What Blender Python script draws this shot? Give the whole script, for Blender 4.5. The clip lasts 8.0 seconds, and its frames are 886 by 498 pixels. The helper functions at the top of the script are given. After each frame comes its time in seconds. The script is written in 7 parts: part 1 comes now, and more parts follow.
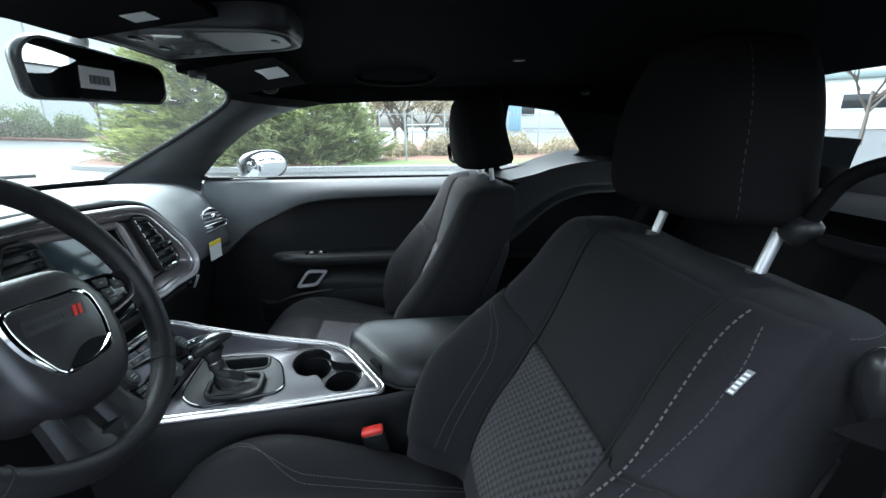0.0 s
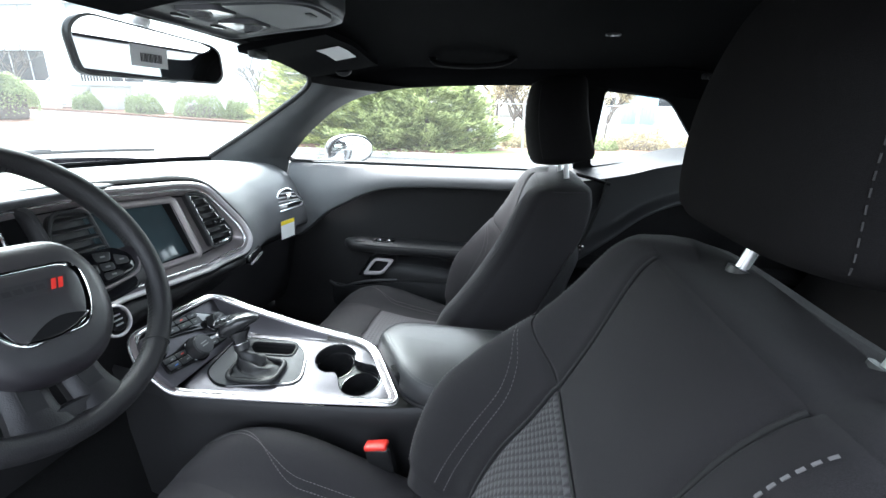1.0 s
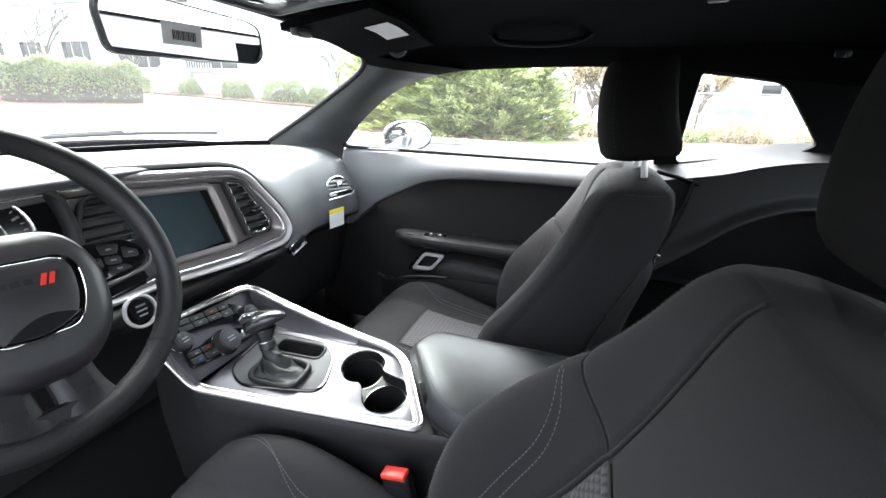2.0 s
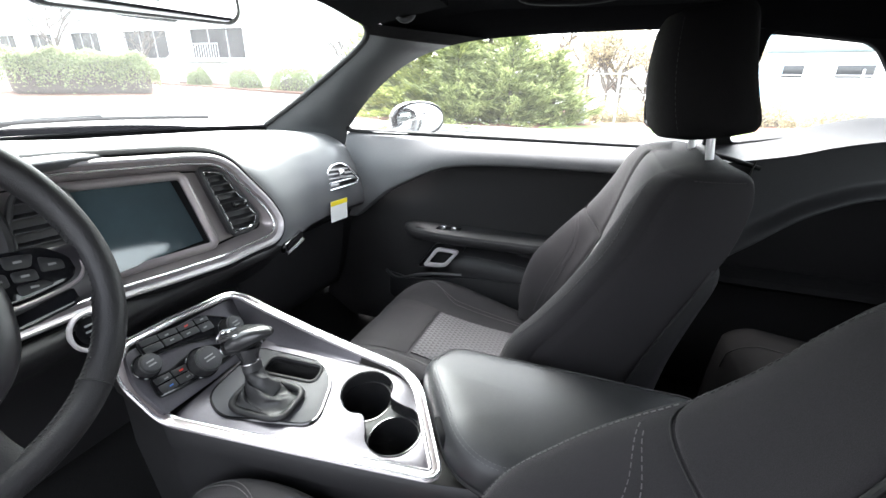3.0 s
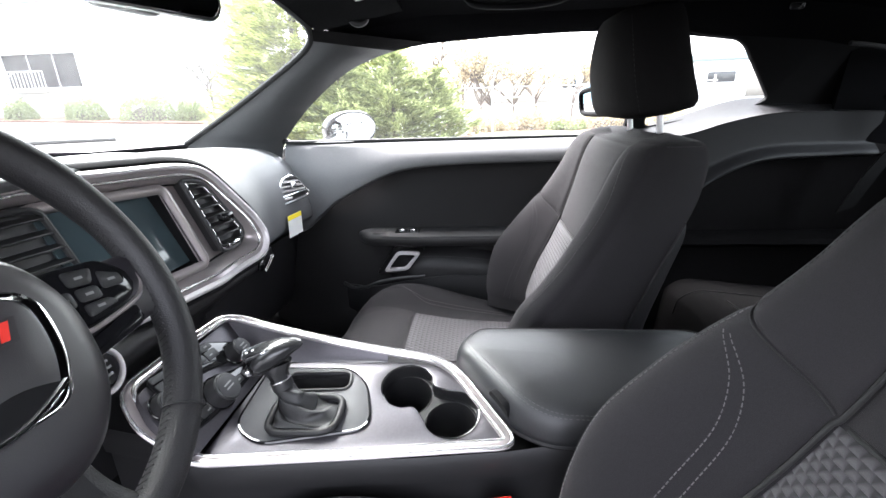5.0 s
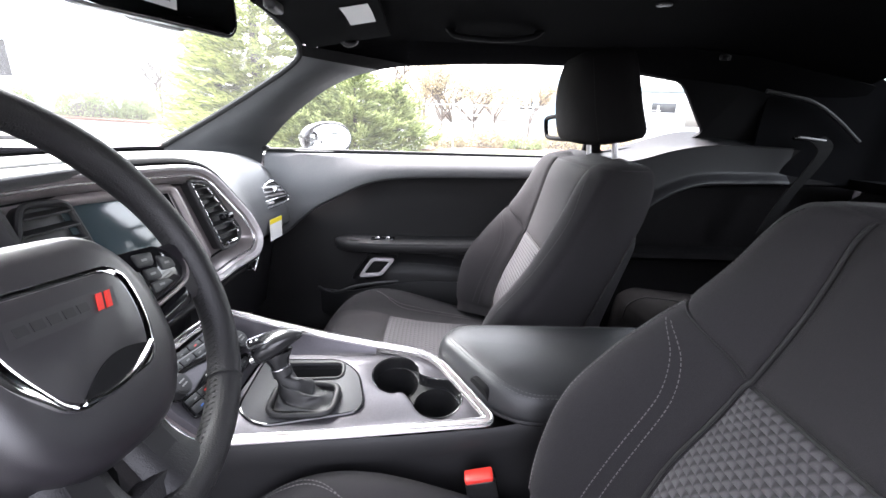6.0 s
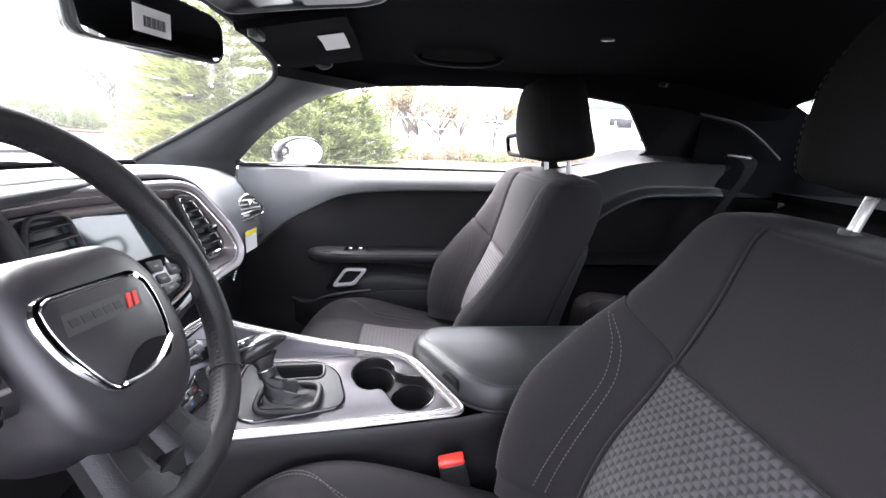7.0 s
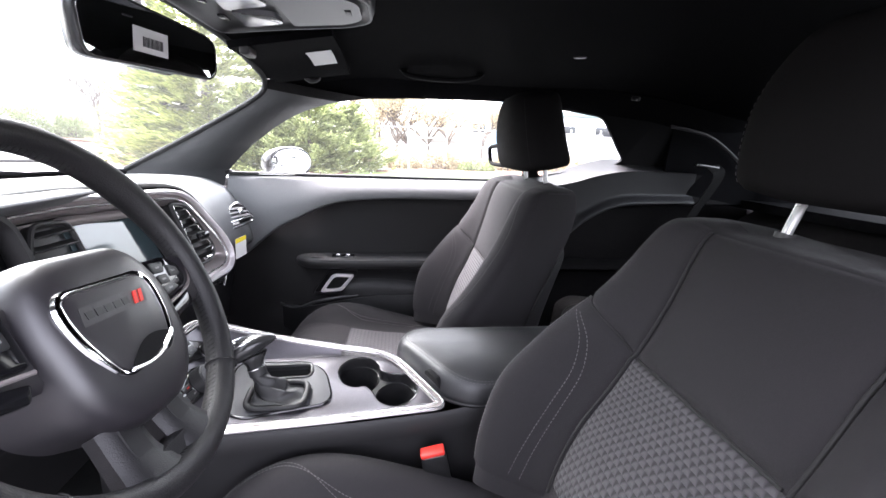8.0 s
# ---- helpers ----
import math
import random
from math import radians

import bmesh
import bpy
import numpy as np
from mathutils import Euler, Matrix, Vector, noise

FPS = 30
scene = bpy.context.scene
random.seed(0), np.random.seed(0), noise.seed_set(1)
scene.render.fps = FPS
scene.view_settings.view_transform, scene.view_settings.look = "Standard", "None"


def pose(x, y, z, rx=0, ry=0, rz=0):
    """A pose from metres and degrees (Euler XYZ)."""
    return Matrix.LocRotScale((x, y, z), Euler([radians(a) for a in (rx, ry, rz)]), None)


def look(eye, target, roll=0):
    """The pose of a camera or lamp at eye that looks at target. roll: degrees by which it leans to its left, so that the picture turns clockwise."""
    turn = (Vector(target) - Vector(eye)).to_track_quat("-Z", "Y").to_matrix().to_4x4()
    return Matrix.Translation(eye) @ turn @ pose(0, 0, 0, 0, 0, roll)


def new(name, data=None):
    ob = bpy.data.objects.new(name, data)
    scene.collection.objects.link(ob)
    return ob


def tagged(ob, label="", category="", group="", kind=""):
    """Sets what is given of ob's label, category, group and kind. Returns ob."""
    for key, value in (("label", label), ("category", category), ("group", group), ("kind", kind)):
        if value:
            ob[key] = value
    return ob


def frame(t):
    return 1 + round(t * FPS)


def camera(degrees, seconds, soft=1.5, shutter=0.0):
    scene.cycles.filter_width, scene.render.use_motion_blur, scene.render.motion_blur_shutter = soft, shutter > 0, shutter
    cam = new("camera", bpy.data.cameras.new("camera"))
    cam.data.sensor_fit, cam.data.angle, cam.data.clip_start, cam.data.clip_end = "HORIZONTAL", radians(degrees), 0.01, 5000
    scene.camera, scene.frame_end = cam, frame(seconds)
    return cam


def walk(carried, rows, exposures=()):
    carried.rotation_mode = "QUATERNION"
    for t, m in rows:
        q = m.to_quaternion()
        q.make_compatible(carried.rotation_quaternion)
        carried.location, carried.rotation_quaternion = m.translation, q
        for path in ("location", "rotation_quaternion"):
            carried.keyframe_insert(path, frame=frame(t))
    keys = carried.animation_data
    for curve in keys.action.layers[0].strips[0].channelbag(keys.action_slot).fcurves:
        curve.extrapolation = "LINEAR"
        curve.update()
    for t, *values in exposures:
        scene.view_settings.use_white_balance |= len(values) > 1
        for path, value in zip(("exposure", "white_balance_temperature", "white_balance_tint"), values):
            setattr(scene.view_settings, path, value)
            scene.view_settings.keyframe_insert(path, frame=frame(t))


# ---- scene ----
cam = camera(92.6, 8.0)
METRES, EYE, TILT, LEAN, TURN = 0.92, 1.15, -16.0, 0.0, -6.0
ROWS = [
    (0.0, 0.0, 0.0, 0.0, 0.0, 0.0, -0.0),
    (0.5, 0.082, 0.0896, 0.0238, 7.89, -0.87, -3.75),
    (1.0, 0.1407, 0.1426, 0.0335, 14.86, -1.99, -5.66),
    (1.5, 0.1616, 0.1949, 0.0503, 22.17, -3.73, -8.19),
    (3.0, 0.064, 0.4112, 0.0732, 25.28, -6.5, -8.07),
    (3.5, 0.0049, 0.4307, 0.052, 25.86, -7.18, -5.56),
    (4.0, -0.0501, 0.4087, 0.0304, 21.76, -6.71, -3.28),
    (4.5, -0.0909, 0.3686, 0.0141, 15.31, -4.8, -1.48),
    (6.0, -0.1681, 0.2246, -0.015, 4.96, -1.01, -3.1),
    (6.5, -0.1707, 0.1801, -0.0203, 1.65, -0.6, -2.67),
    (7.0, -0.1712, 0.1433, -0.0229, 0.59, 0.79, -2.43),
    (7.5, -0.1619, 0.1121, -0.0257, -0.75, 1.8, -2.26),
    (8.0, -0.1542, 0.0902, -0.0311, -0.83, 1.95, -2.1),
]
walk(cam, [(t, pose(0, 0, EYE, TILT, LEAN, TURN) @ pose(METRES * x, METRES * y, METRES * z, 90 + pitch, roll, yaw)) for t, x, y, z, yaw, pitch, roll in ROWS],
     exposures=[(0.0, 2.82, 5600, 3), (0.5, 3.7, 5700, 5), (1.0, 3.95, 5900, 8), (1.5, 3.98, 6100, 9), (3.0, 4.18, 6300, 12), (4.5, 4.24, 6300, 14), (6.0, 4.28, 6300, 19), (8.0, 4.26, 6300, 21)])

# ---- light ----
world = bpy.data.worlds.new("sky")
scene.world = world
world.use_nodes = True
wn = world.node_tree.nodes
sky = wn.new("ShaderNodeTexSky")
sky.sky_type = "NISHITA"
sky.sun_disc = False
sky.sun_elevation = radians(52)
sky.sun_rotation = radians(-45)
sky.dust_density = 6.0
sky.air_density = 1.2
desat = wn.new("ShaderNodeHueSaturation")
desat.inputs["Saturation"].default_value = 0.25
world.node_tree.links.new(sky.outputs[0], desat.inputs["Color"])
world.node_tree.links.new(desat.outputs[0], wn["Background"].inputs[0])
wn["Background"].inputs[1].default_value = 0.15
sun = new("sun", bpy.data.lights.new("sun", "SUN"))
sun.data.energy, sun.data.angle, sun.data.color = 0.5, radians(45), (1.0, 0.98, 0.96)
sun.matrix_basis = look((-5, 5, 9), (0, 0, 0))

# ---- materials ----


def mat(name, color, rough=0.5, metal=0.0, grain=0.0, grain_size=400.0, vary=0.12, bump=0.0, bump_size=900.0, coat=0.0, sheen=0.0, spec=0.5):
    """A surface with a broad tone variation, fine grain and fine relief, at real size."""
    m = bpy.data.materials.new(name)
    m.use_nodes = True
    nt = m.node_tree
    n, l = nt.nodes, nt.links
    b = n["Principled BSDF"]
    b.inputs["Roughness"].default_value = rough
    b.inputs["Metallic"].default_value = metal
    b.inputs["Coat Weight"].default_value = coat
    b.inputs["Sheen Weight"].default_value = sheen
    b.inputs["Specular IOR Level"].default_value = spec
    tc = n.new("ShaderNodeTexCoord")
    big = n.new("ShaderNodeTexNoise")
    big.inputs["Scale"].default_value = 9.0
    big.inputs["Detail"].default_value = 4.0
    l.new(tc.outputs["Object"], big.inputs["Vector"])
    ramp = n.new("ShaderNodeMapRange")
    ramp.inputs["To Min"].default_value = 1.0 - vary
    ramp.inputs["To Max"].default_value = 1.0 + vary
    l.new(big.outputs["Fac"], ramp.inputs["Value"])
    val = ramp.outputs["Result"]
    if grain:
        fine = n.new("ShaderNodeTexNoise")
        fine.inputs["Scale"].default_value = grain_size
        fine.inputs["Detail"].default_value = 2.0
        l.new(tc.outputs["Object"], fine.inputs["Vector"])
        r2 = n.new("ShaderNodeMapRange")
        r2.inputs["From Min"].default_value = 0.3
        r2.inputs["From Max"].default_value = 0.7
        r2.inputs["To Min"].default_value = 1.0 - grain
        r2.inputs["To Max"].default_value = 1.0 + grain
        l.new(fine.outputs["Fac"], r2.inputs["Value"])
        mul = n.new("ShaderNodeMath")
        mul.operation = "MULTIPLY"
        l.new(val, mul.inputs[0])
        l.new(r2.outputs["Result"], mul.inputs[1])
        val = mul.outputs[0]
    mix = n.new("ShaderNodeVectorMath")
    mix.operation = "SCALE"
    mix.inputs[0].default_value = color
    l.new(val, mix.inputs["Scale"])
    l.new(mix.outputs[0], b.inputs["Base Color"])
    rr = n.new("ShaderNodeMapRange")
    rr.inputs["To Min"].default_value = max(0.01, rough - min(0.08, rough * 0.4))
    rr.inputs["To Max"].default_value = min(1.0, rough + min(0.08, rough * 0.4))
    l.new(big.outputs["Fac"], rr.inputs["Value"])
    l.new(rr.outputs["Result"], b.inputs["Roughness"])
    if bump:
        bn = n.new("ShaderNodeTexNoise")
        bn.inputs["Scale"].default_value = bump_size
        bn.inputs["Detail"].default_value = 3.0
        l.new(tc.outputs["Object"], bn.inputs["Vector"])
        bp = n.new("ShaderNodeBump")
        bp.inputs["Strength"].default_value = bump
        bp.inputs["Distance"].default_value = 0.001
        l.new(bn.outputs["Fac"], bp.inputs["Height"])
        l.new(bp.outputs["Normal"], b.inputs["Normal"])
    return m


def glass_mat(name, tint=(1, 1, 1), gloss=0.05, veil=0.0):
    """A clear pane: it lets light straight through, with a faint reflection. A milky film imitates haze."""
    m = bpy.data.materials.new(name)
    m.use_nodes = True
    n, l = m.node_tree.nodes, m.node_tree.links
    n.remove(n["Principled BSDF"])
    tr = n.new("ShaderNodeBsdfTransparent")
    tr.inputs[0].default_value = (*tint, 1)
    gl = n.new("ShaderNodeBsdfGlossy")
    gl.inputs["Roughness"].default_value = 0.02
    mx = n.new("ShaderNodeMixShader")
    mx.inputs[0].default_value = gloss
    l.new(tr.outputs[0], mx.inputs[1])
    l.new(gl.outputs[0], mx.inputs[2])
    film = n.new("ShaderNodeBsdfTranslucent")
    film.inputs[0].default_value = (0.9, 0.9, 0.9, 1)
    mf = n.new("ShaderNodeMixShader")
    mf.inputs[0].default_value = veil
    l.new(mx.outputs[0], mf.inputs[1])
    l.new(film.outputs[0], mf.inputs[2])
    l.new(mf.outputs[0], n["Material Output"].inputs[0])
    return m


M_VINYL = mat("black_grained_vinyl", (0.016, 0.0155, 0.0165), 0.52, spec=0.35, bump=0.35, bump_size=1400, grain=0.1)
M_HEADREST = mat("black_headrest_cloth", (0.0095, 0.009, 0.0093), 0.9, spec=0.06, bump=0.5, bump_size=2200, grain=0.25, grain_size=1500)
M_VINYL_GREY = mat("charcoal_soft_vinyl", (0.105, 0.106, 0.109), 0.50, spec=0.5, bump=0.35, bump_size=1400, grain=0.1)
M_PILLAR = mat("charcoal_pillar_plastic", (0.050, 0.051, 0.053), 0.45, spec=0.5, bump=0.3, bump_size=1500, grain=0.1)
M_HUB = mat("soft_black_wheel_vinyl", (0.013, 0.0115, 0.014), 0.40, spec=0.8, bump=0.15, bump_size=1400)
M_PLASTIC = mat("black_plastic", (0.016, 0.016, 0.017), 0.42, bump=0.15, bump_size=1600)
M_BLACK = mat("matt_black_plastic", (0.006, 0.006, 0.0065), 0.8, spec=0.12)
M_DOORCLOTH = mat("black_door_cloth", (0.0145, 0.014, 0.0145), 0.85, bump=0.4, bump_size=1800, grain=0.2, grain_size=1200, spec=0.25)
M_CONSOLE = mat("black_console_plastic", (0.013, 0.0127, 0.0135), 0.5, bump=0.15, bump_size=1500, spec=0.28)
M_TRAY = mat("brushed_satin_tray", (0.084, 0.079, 0.088), 0.42, metal=0.7, grain=0.06, grain_size=300, vary=0.1)
M_WELL = mat("deep_black_plastic", (0.010, 0.010, 0.0105), 0.20)
M_GLOSS = mat("gloss_black", (0.008, 0.008, 0.009), 0.08)
M_FABRIC = mat("dark_seat_cloth", (0.0160, 0.0148, 0.0163), 0.88, spec=0.2, bump=0.5, bump_size=2200, grain=0.28, grain_size=1500, sheen=0.03)
M_LEATHER = mat("black_leather", (0.009, 0.0085, 0.0095), 0.5, spec=0.45, bump=0.5, bump_size=700, grain=0.1)
M_ARMREST = mat("slate_armrest_vinyl", (0.016, 0.0165, 0.018), 0.42, spec=0.5, bump=0.35, bump_size=1100, grain=0.1)
M_HEAD = mat("black_headliner_cloth", (0.0045, 0.0045, 0.005), 0.95, spec=0.03, bump=0.4, bump_size=1500, grain=0.2, grain_size=900)
M_CARPET = mat("black_carpet", (0.009, 0.009, 0.009), 0.97, spec=0.05, bump=0.8, bump_size=700, grain=0.3, grain_size=500)
M_SATIN = mat("brushed_satin_silver", (0.56, 0.53, 0.54), 0.42, metal=0.35, grain=0.05, grain_size=300)
M_BRONZE = mat("satin_graphite", (0.29, 0.26, 0.26), 0.32, metal=0.5)
M_BRIGHT = mat("bright_satin_rim", (0.72, 0.71, 0.715), 0.24, metal=0.85, vary=0.05)
M_CHROME = mat("bright_chrome", (0.8, 0.8, 0.8), 0.1, metal=1.0, vary=0.03)
M_BOOT = mat("soft_black_boot_leather", (0.011, 0.0108, 0.0115), 0.5, bump=0.6, bump_size=500)
M_THREAD = mat("pale_grey_thread", (0.085, 0.082, 0.083), 0.8)
# darker copies of the grey thread, for stitching that lies in shade
M_THREAD_P = mat("shaded_thread", (0.03, 0.029, 0.03), 0.8)
M_THREAD_D = mat("half_shaded_thread", (0.065, 0.063, 0.064), 0.8)
M_SEAM = mat("seam_shadow_cloth", (0.012, 0.012, 0.012), 0.95)
M_RED = mat("red_plastic", (0.62, 0.03, 0.02), 0.4)
M_WHITE = mat("white_paper", (0.78, 0.78, 0.76), 0.6, vary=0.04)
M_YELLOW = mat("yellow_print", (0.85, 0.68, 0.02), 0.6, vary=0.04)
M_INK = mat("dark_print", (0.03, 0.03, 0.03), 0.6)
M_BLUE_LEGEND = mat("blue_legend_print", (0.03, 0.12, 0.4), 0.6)
M_LEGEND = mat("pale_legend_print", (0.2, 0.2, 0.2), 0.6)
# the uneven teal base stands in for reflections on the dark screen
M_SCREEN = mat("reflection_tinted_screen_glass", (0.050, 0.072, 0.080), 0.06, spec=0.95, vary=0.4)
M_MIRROR = mat("mirror_glass", (0.82, 0.83, 0.84), 0.01, metal=1.0, vary=0.0)
M_RUBBER = mat("black_rubber", (0.012, 0.012, 0.012), 0.7)
M_PAINT = mat("gloss_black_car_paint", (0.012, 0.012, 0.013), 0.12, coat=1.0)
M_STEEL = mat("polished_steel", (0.7, 0.7, 0.7), 0.16, metal=1.0)
M_HOUSING = mat("smooth_black_housing", (0.02, 0.02, 0.021), 0.22, bump=0.05)
M_GREYLENS = mat("grey_overhead_plastic", (0.105, 0.106, 0.110), 0.42)
M_LENS = mat("clear_lamp_lens", (0.16, 0.16, 0.165), 0.10, spec=0.8)
# for the unseen wall that blocks light on the driver's side
M_SHADEWALL = mat("shade_wall_grey", (0.09, 0.085, 0.08), 0.85, grain=0.2, grain_size=20)
M_GLASS = glass_mat("window_glass", (0.90, 0.95, 0.92), 0.05, 0.008)
M_TINT = glass_mat("tinted_rear_glass", (0.85, 0.9, 0.87), 0.05, 0.0)
# the glare over the outside view is mixed into this glass
M_SCREENGLASS = glass_mat("hazy_windscreen_glass", (0.74, 0.80, 0.77), 0.05, 0.012)

# ---- shaping ----


def part(name, bm, material, parent=None, label="", smooth=True, flip=False):
    """Links a bmesh as one mesh object under parent."""
    bmesh.ops.recalc_face_normals(bm, faces=bm.faces[:])
    me = bpy.data.meshes.new(name)
    bm.to_mesh(me)
    bm.free()
    if smooth:
        for p in me.polygons:
            p.use_smooth = True
        me.set_sharp_from_angle(angle=radians(42))
    me.materials.append(material)
    ob = new(name, me)
    if parent is not None:
        ob.parent = parent
        ob.matrix_parent_inverse = parent.matrix_basis.inverted()
    if label:
        tagged(ob, label)
    return ob


def thing(name, at, label, category, group="", kind=""):
    """An Empty at the base of a thing, to hold its parts."""
    ob = new(name)
    ob.empty_display_size = 0.05
    ob.matrix_basis = Matrix.Translation(at)
    return tagged(ob, label, category, group, kind)


def loft(rings, bm=None, cap=True, closed=True, caps=(True, True)):
    """Skins rings of equal point count."""
    bm = bm or bmesh.new()
    rows = [[bm.verts.new(p) for p in r] for r in rings]
    n = len(rows[0])
    for a, b in zip(rows, rows[1:]):
        for i in range(n if closed else n - 1):
            j = (i + 1) % n
            bm.faces.new((a[i], a[j], b[j], b[i]))
    if cap and closed:
        if caps[0]:
            bm.faces.new(rows[0])
        if caps[1]:
            bm.faces.new(rows[-1])
    return bm


def smooth_path(pts, n=8, closed=False):
    """A Catmull-Rom curve through points, n steps a span."""
    P = [Vector(p) for p in pts]
    m = len(P)
    out = []
    spans = m if closed else m - 1
    for i in range(spans):
        if closed:
            p0, p1, p2, p3 = P[(i - 1) % m], P[i], P[(i + 1) % m], P[(i + 2) % m]
        else:
            p1, p2 = P[i], P[i + 1]
            p0 = P[i - 1] if i else p1 * 2 - p2
            p3 = P[i + 2] if i + 2 < m else p2 * 2 - p1
        for k in range(n):
            t = k / n
            out.append(0.5 * ((2 * p1) + (p2 - p0) * t + (2 * p0 - 5 * p1 + 4 * p2 - p3) * t * t + (3 * p1 - p0 - 3 * p2 + p3) * t ** 3))
    if not closed:
        out.append(P[-1].copy())
    return out


def round_corners(pts, r, n=5):
    """A closed 2D or 3D outline with its corners rounded by r metres (or a list of radii)."""
    P = [Vector(p) for p in pts]
    out = []
    for i, p in enumerate(P):
        a, b = P[i - 1] - p, P[(i + 1) % len(P)] - p
        rr = r[i] if isinstance(r, (list, tuple)) else r
        d = min(rr, a.length * 0.49, b.length * 0.49)
        s, e = p + a.normalized() * d, p + b.normalized() * d
        for k in range(n + 1):
            t = k / n
            out.append(s.lerp(p, t).lerp(p.lerp(e, t), t))
    return out


def sweep(path, profile, closed=False, up=(0, 0, 1), bm=None, scale=None):
    """Sweeps a closed 2D profile [(side, up)] along a path. The frame keeps near to up."""
    P = [Vector(p) for p in path]
    m = len(P)
    rings = []
    for i, p in enumerate(P):
        if closed:
            t = P[(i + 1) % m] - P[i - 1]
        else:
            t = P[min(i + 1, m - 1)] - P[max(i - 1, 0)]
        t.normalize()
        side = t.cross(Vector(up))
        if side.length < 1e-4:
            side = t.cross(Vector((0.3, 1, 0.1)))
        side.normalize()
        u = side.cross(t)
        k = scale[i] if scale else 1.0
        rings.append([p + side * (a * k) + u * (b * k) for a, b in profile])
    if closed:
        rings.append(rings[0])
        bm = loft(rings, bm, cap=False)
        bmesh.ops.remove_doubles(bm, verts=bm.verts[:], dist=1e-6)
        return bm
    return loft(rings, bm)


def circle(r, n=10, ry=None):
    ry = r if ry is None else ry
    return [(r * math.cos(2 * math.pi * k / n), ry * math.sin(2 * math.pi * k / n)) for k in range(n)]


def tube(path, r, n=10, closed=False, bm=None, up=(0, 0, 1), scale=None):
    return sweep(path, circle(r, n), closed, up, bm, scale)


def rbox(size, at=(0, 0, 0), rot=None, bevel=0.005, seg=2, bm=None):
    """A box with rounded edges, its centre at a place; rot: a Matrix or degrees about z."""
    b2 = bmesh.new()
    bmesh.ops.create_cube(b2, size=1.0)
    bmesh.ops.scale(b2, vec=size, verts=b2.verts[:])
    if bevel:
        bmesh.ops.bevel(b2, geom=b2.edges[:], offset=min(bevel, min(size) * 0.49), segments=seg, profile=0.5, affect="EDGES")
    m = Matrix.Translation(at)
    if rot is not None:
        m = m @ (rot.to_4x4() if isinstance(rot, Matrix) else Matrix.Rotation(radians(rot), 4, "Z"))
    bmesh.ops.transform(b2, matrix=m, verts=b2.verts[:])
    if bm is None:
        return b2
    return add(bm, b2)


def add(bm, b2):
    me = bpy.data.meshes.new("tmp")
    b2.to_mesh(me)
    b2.free()
    bm.from_mesh(me)
    bpy.data.meshes.remove(me)
    return bm


def plate(outline, frame_m, thick, bevel=0.002, holes=()):
    """A flat plate: a 2D outline (with hole loops) in the local XY plane of frame_m, its top at local z = 0, thick downwards."""
    bm = bmesh.new()
    loops = [outline, *holes]
    edges = []
    for lp in loops:
        vs = [bm.verts.new((p[0], p[1], 0)) for p in lp]
        edges += [bm.edges.new((vs[i], vs[(i + 1) % len(vs)])) for i in range(len(vs))]
    bmesh.ops.triangle_fill(bm, use_beauty=True, use_dissolve=False, edges=edges, normal=(0, 0, 1))
    top = bm.faces[:]
    ext = bmesh.ops.extrude_face_region(bm, geom=top)
    vs = [g for g in ext["geom"] if isinstance(g, bmesh.types.BMVert)]
    bmesh.ops.translate(bm, vec=(0, 0, -thick), verts=vs)
    if bevel:
        bmesh.ops.recalc_face_normals(bm, faces=bm.faces[:])
        rim = [e for e in bm.edges if len(e.link_faces) == 2 and all(abs(v.co.z) < 1e-6 for v in e.verts) and e.calc_face_angle(0) > 1.0]
        bmesh.ops.bevel(bm, geom=rim, offset=bevel, segments=2, profile=0.5, affect="EDGES")
    bmesh.ops.transform(bm, matrix=frame_m, verts=bm.verts[:])
    return bm


def axes(origin, xa, ya):
    """A frame with its X along xa, its Y near ya, and Z their cross."""
    x = Vector(xa).normalized()
    z = x.cross(Vector(ya)).normalized()
    y = z.cross(x)
    m = Matrix((x, y, z)).transposed().to_4x4()
    m.translation = Vector(origin)
    return m


def surface(f, nu, nv, thick=0.0, uv=None, bm=None):
    """A grid f(u, v) -> place, u and v from 0 to 1, thickened along the normal's far side if thick."""
    bm = bm or bmesh.new()
    lay = bm.loops.layers.uv.verify() if uv else None
    g = [[bm.verts.new(f(i / nu, j / nv)) for j in range(nv + 1)] for i in range(nu + 1)]
    faces = []
    for i in range(nu):
        for j in range(nv):
            fc = bm.faces.new((g[i][j], g[i + 1][j], g[i + 1][j + 1], g[i][j + 1]))
            faces.append(fc)
            if uv:
                for lp, (a, b) in zip(fc.loops, ((i, j), (i + 1, j), (i + 1, j + 1), (i, j + 1))):
                    lp[lay].uv = uv(a / nu, b / nv)
    if thick:
        bm.normal_update()
        nor = {v: v.normal.copy() for row in g for v in row}
        back = [[bm.verts.new(v.co - nor[v] * thick) for v in row] for row in g]
        for i in range(nu):
            for j in range(nv):
                fc = bm.faces.new((back[i][j], back[i][j + 1], back[i + 1][j + 1], back[i + 1][j]))
                if uv:
                    for lp, (a, b) in zip(fc.loops, ((i, j), (i, j + 1), (i + 1, j + 1), (i + 1, j))):
                        lp[lay].uv = uv(a / nu, b / nv)
        rim = [(i, 0) for i in range(nu)] + [(nu, j) for j in range(nv)] + [(i, nv) for i in range(nu, 0, -1)] + [(0, j) for j in range(nv, 0, -1)]
        for (a, b), (c, d) in zip(rim, rim[1:] + rim[:1]):
            bm.faces.new((g[a][b], g[c][d], back[c][d], back[a][b]))
    return bm


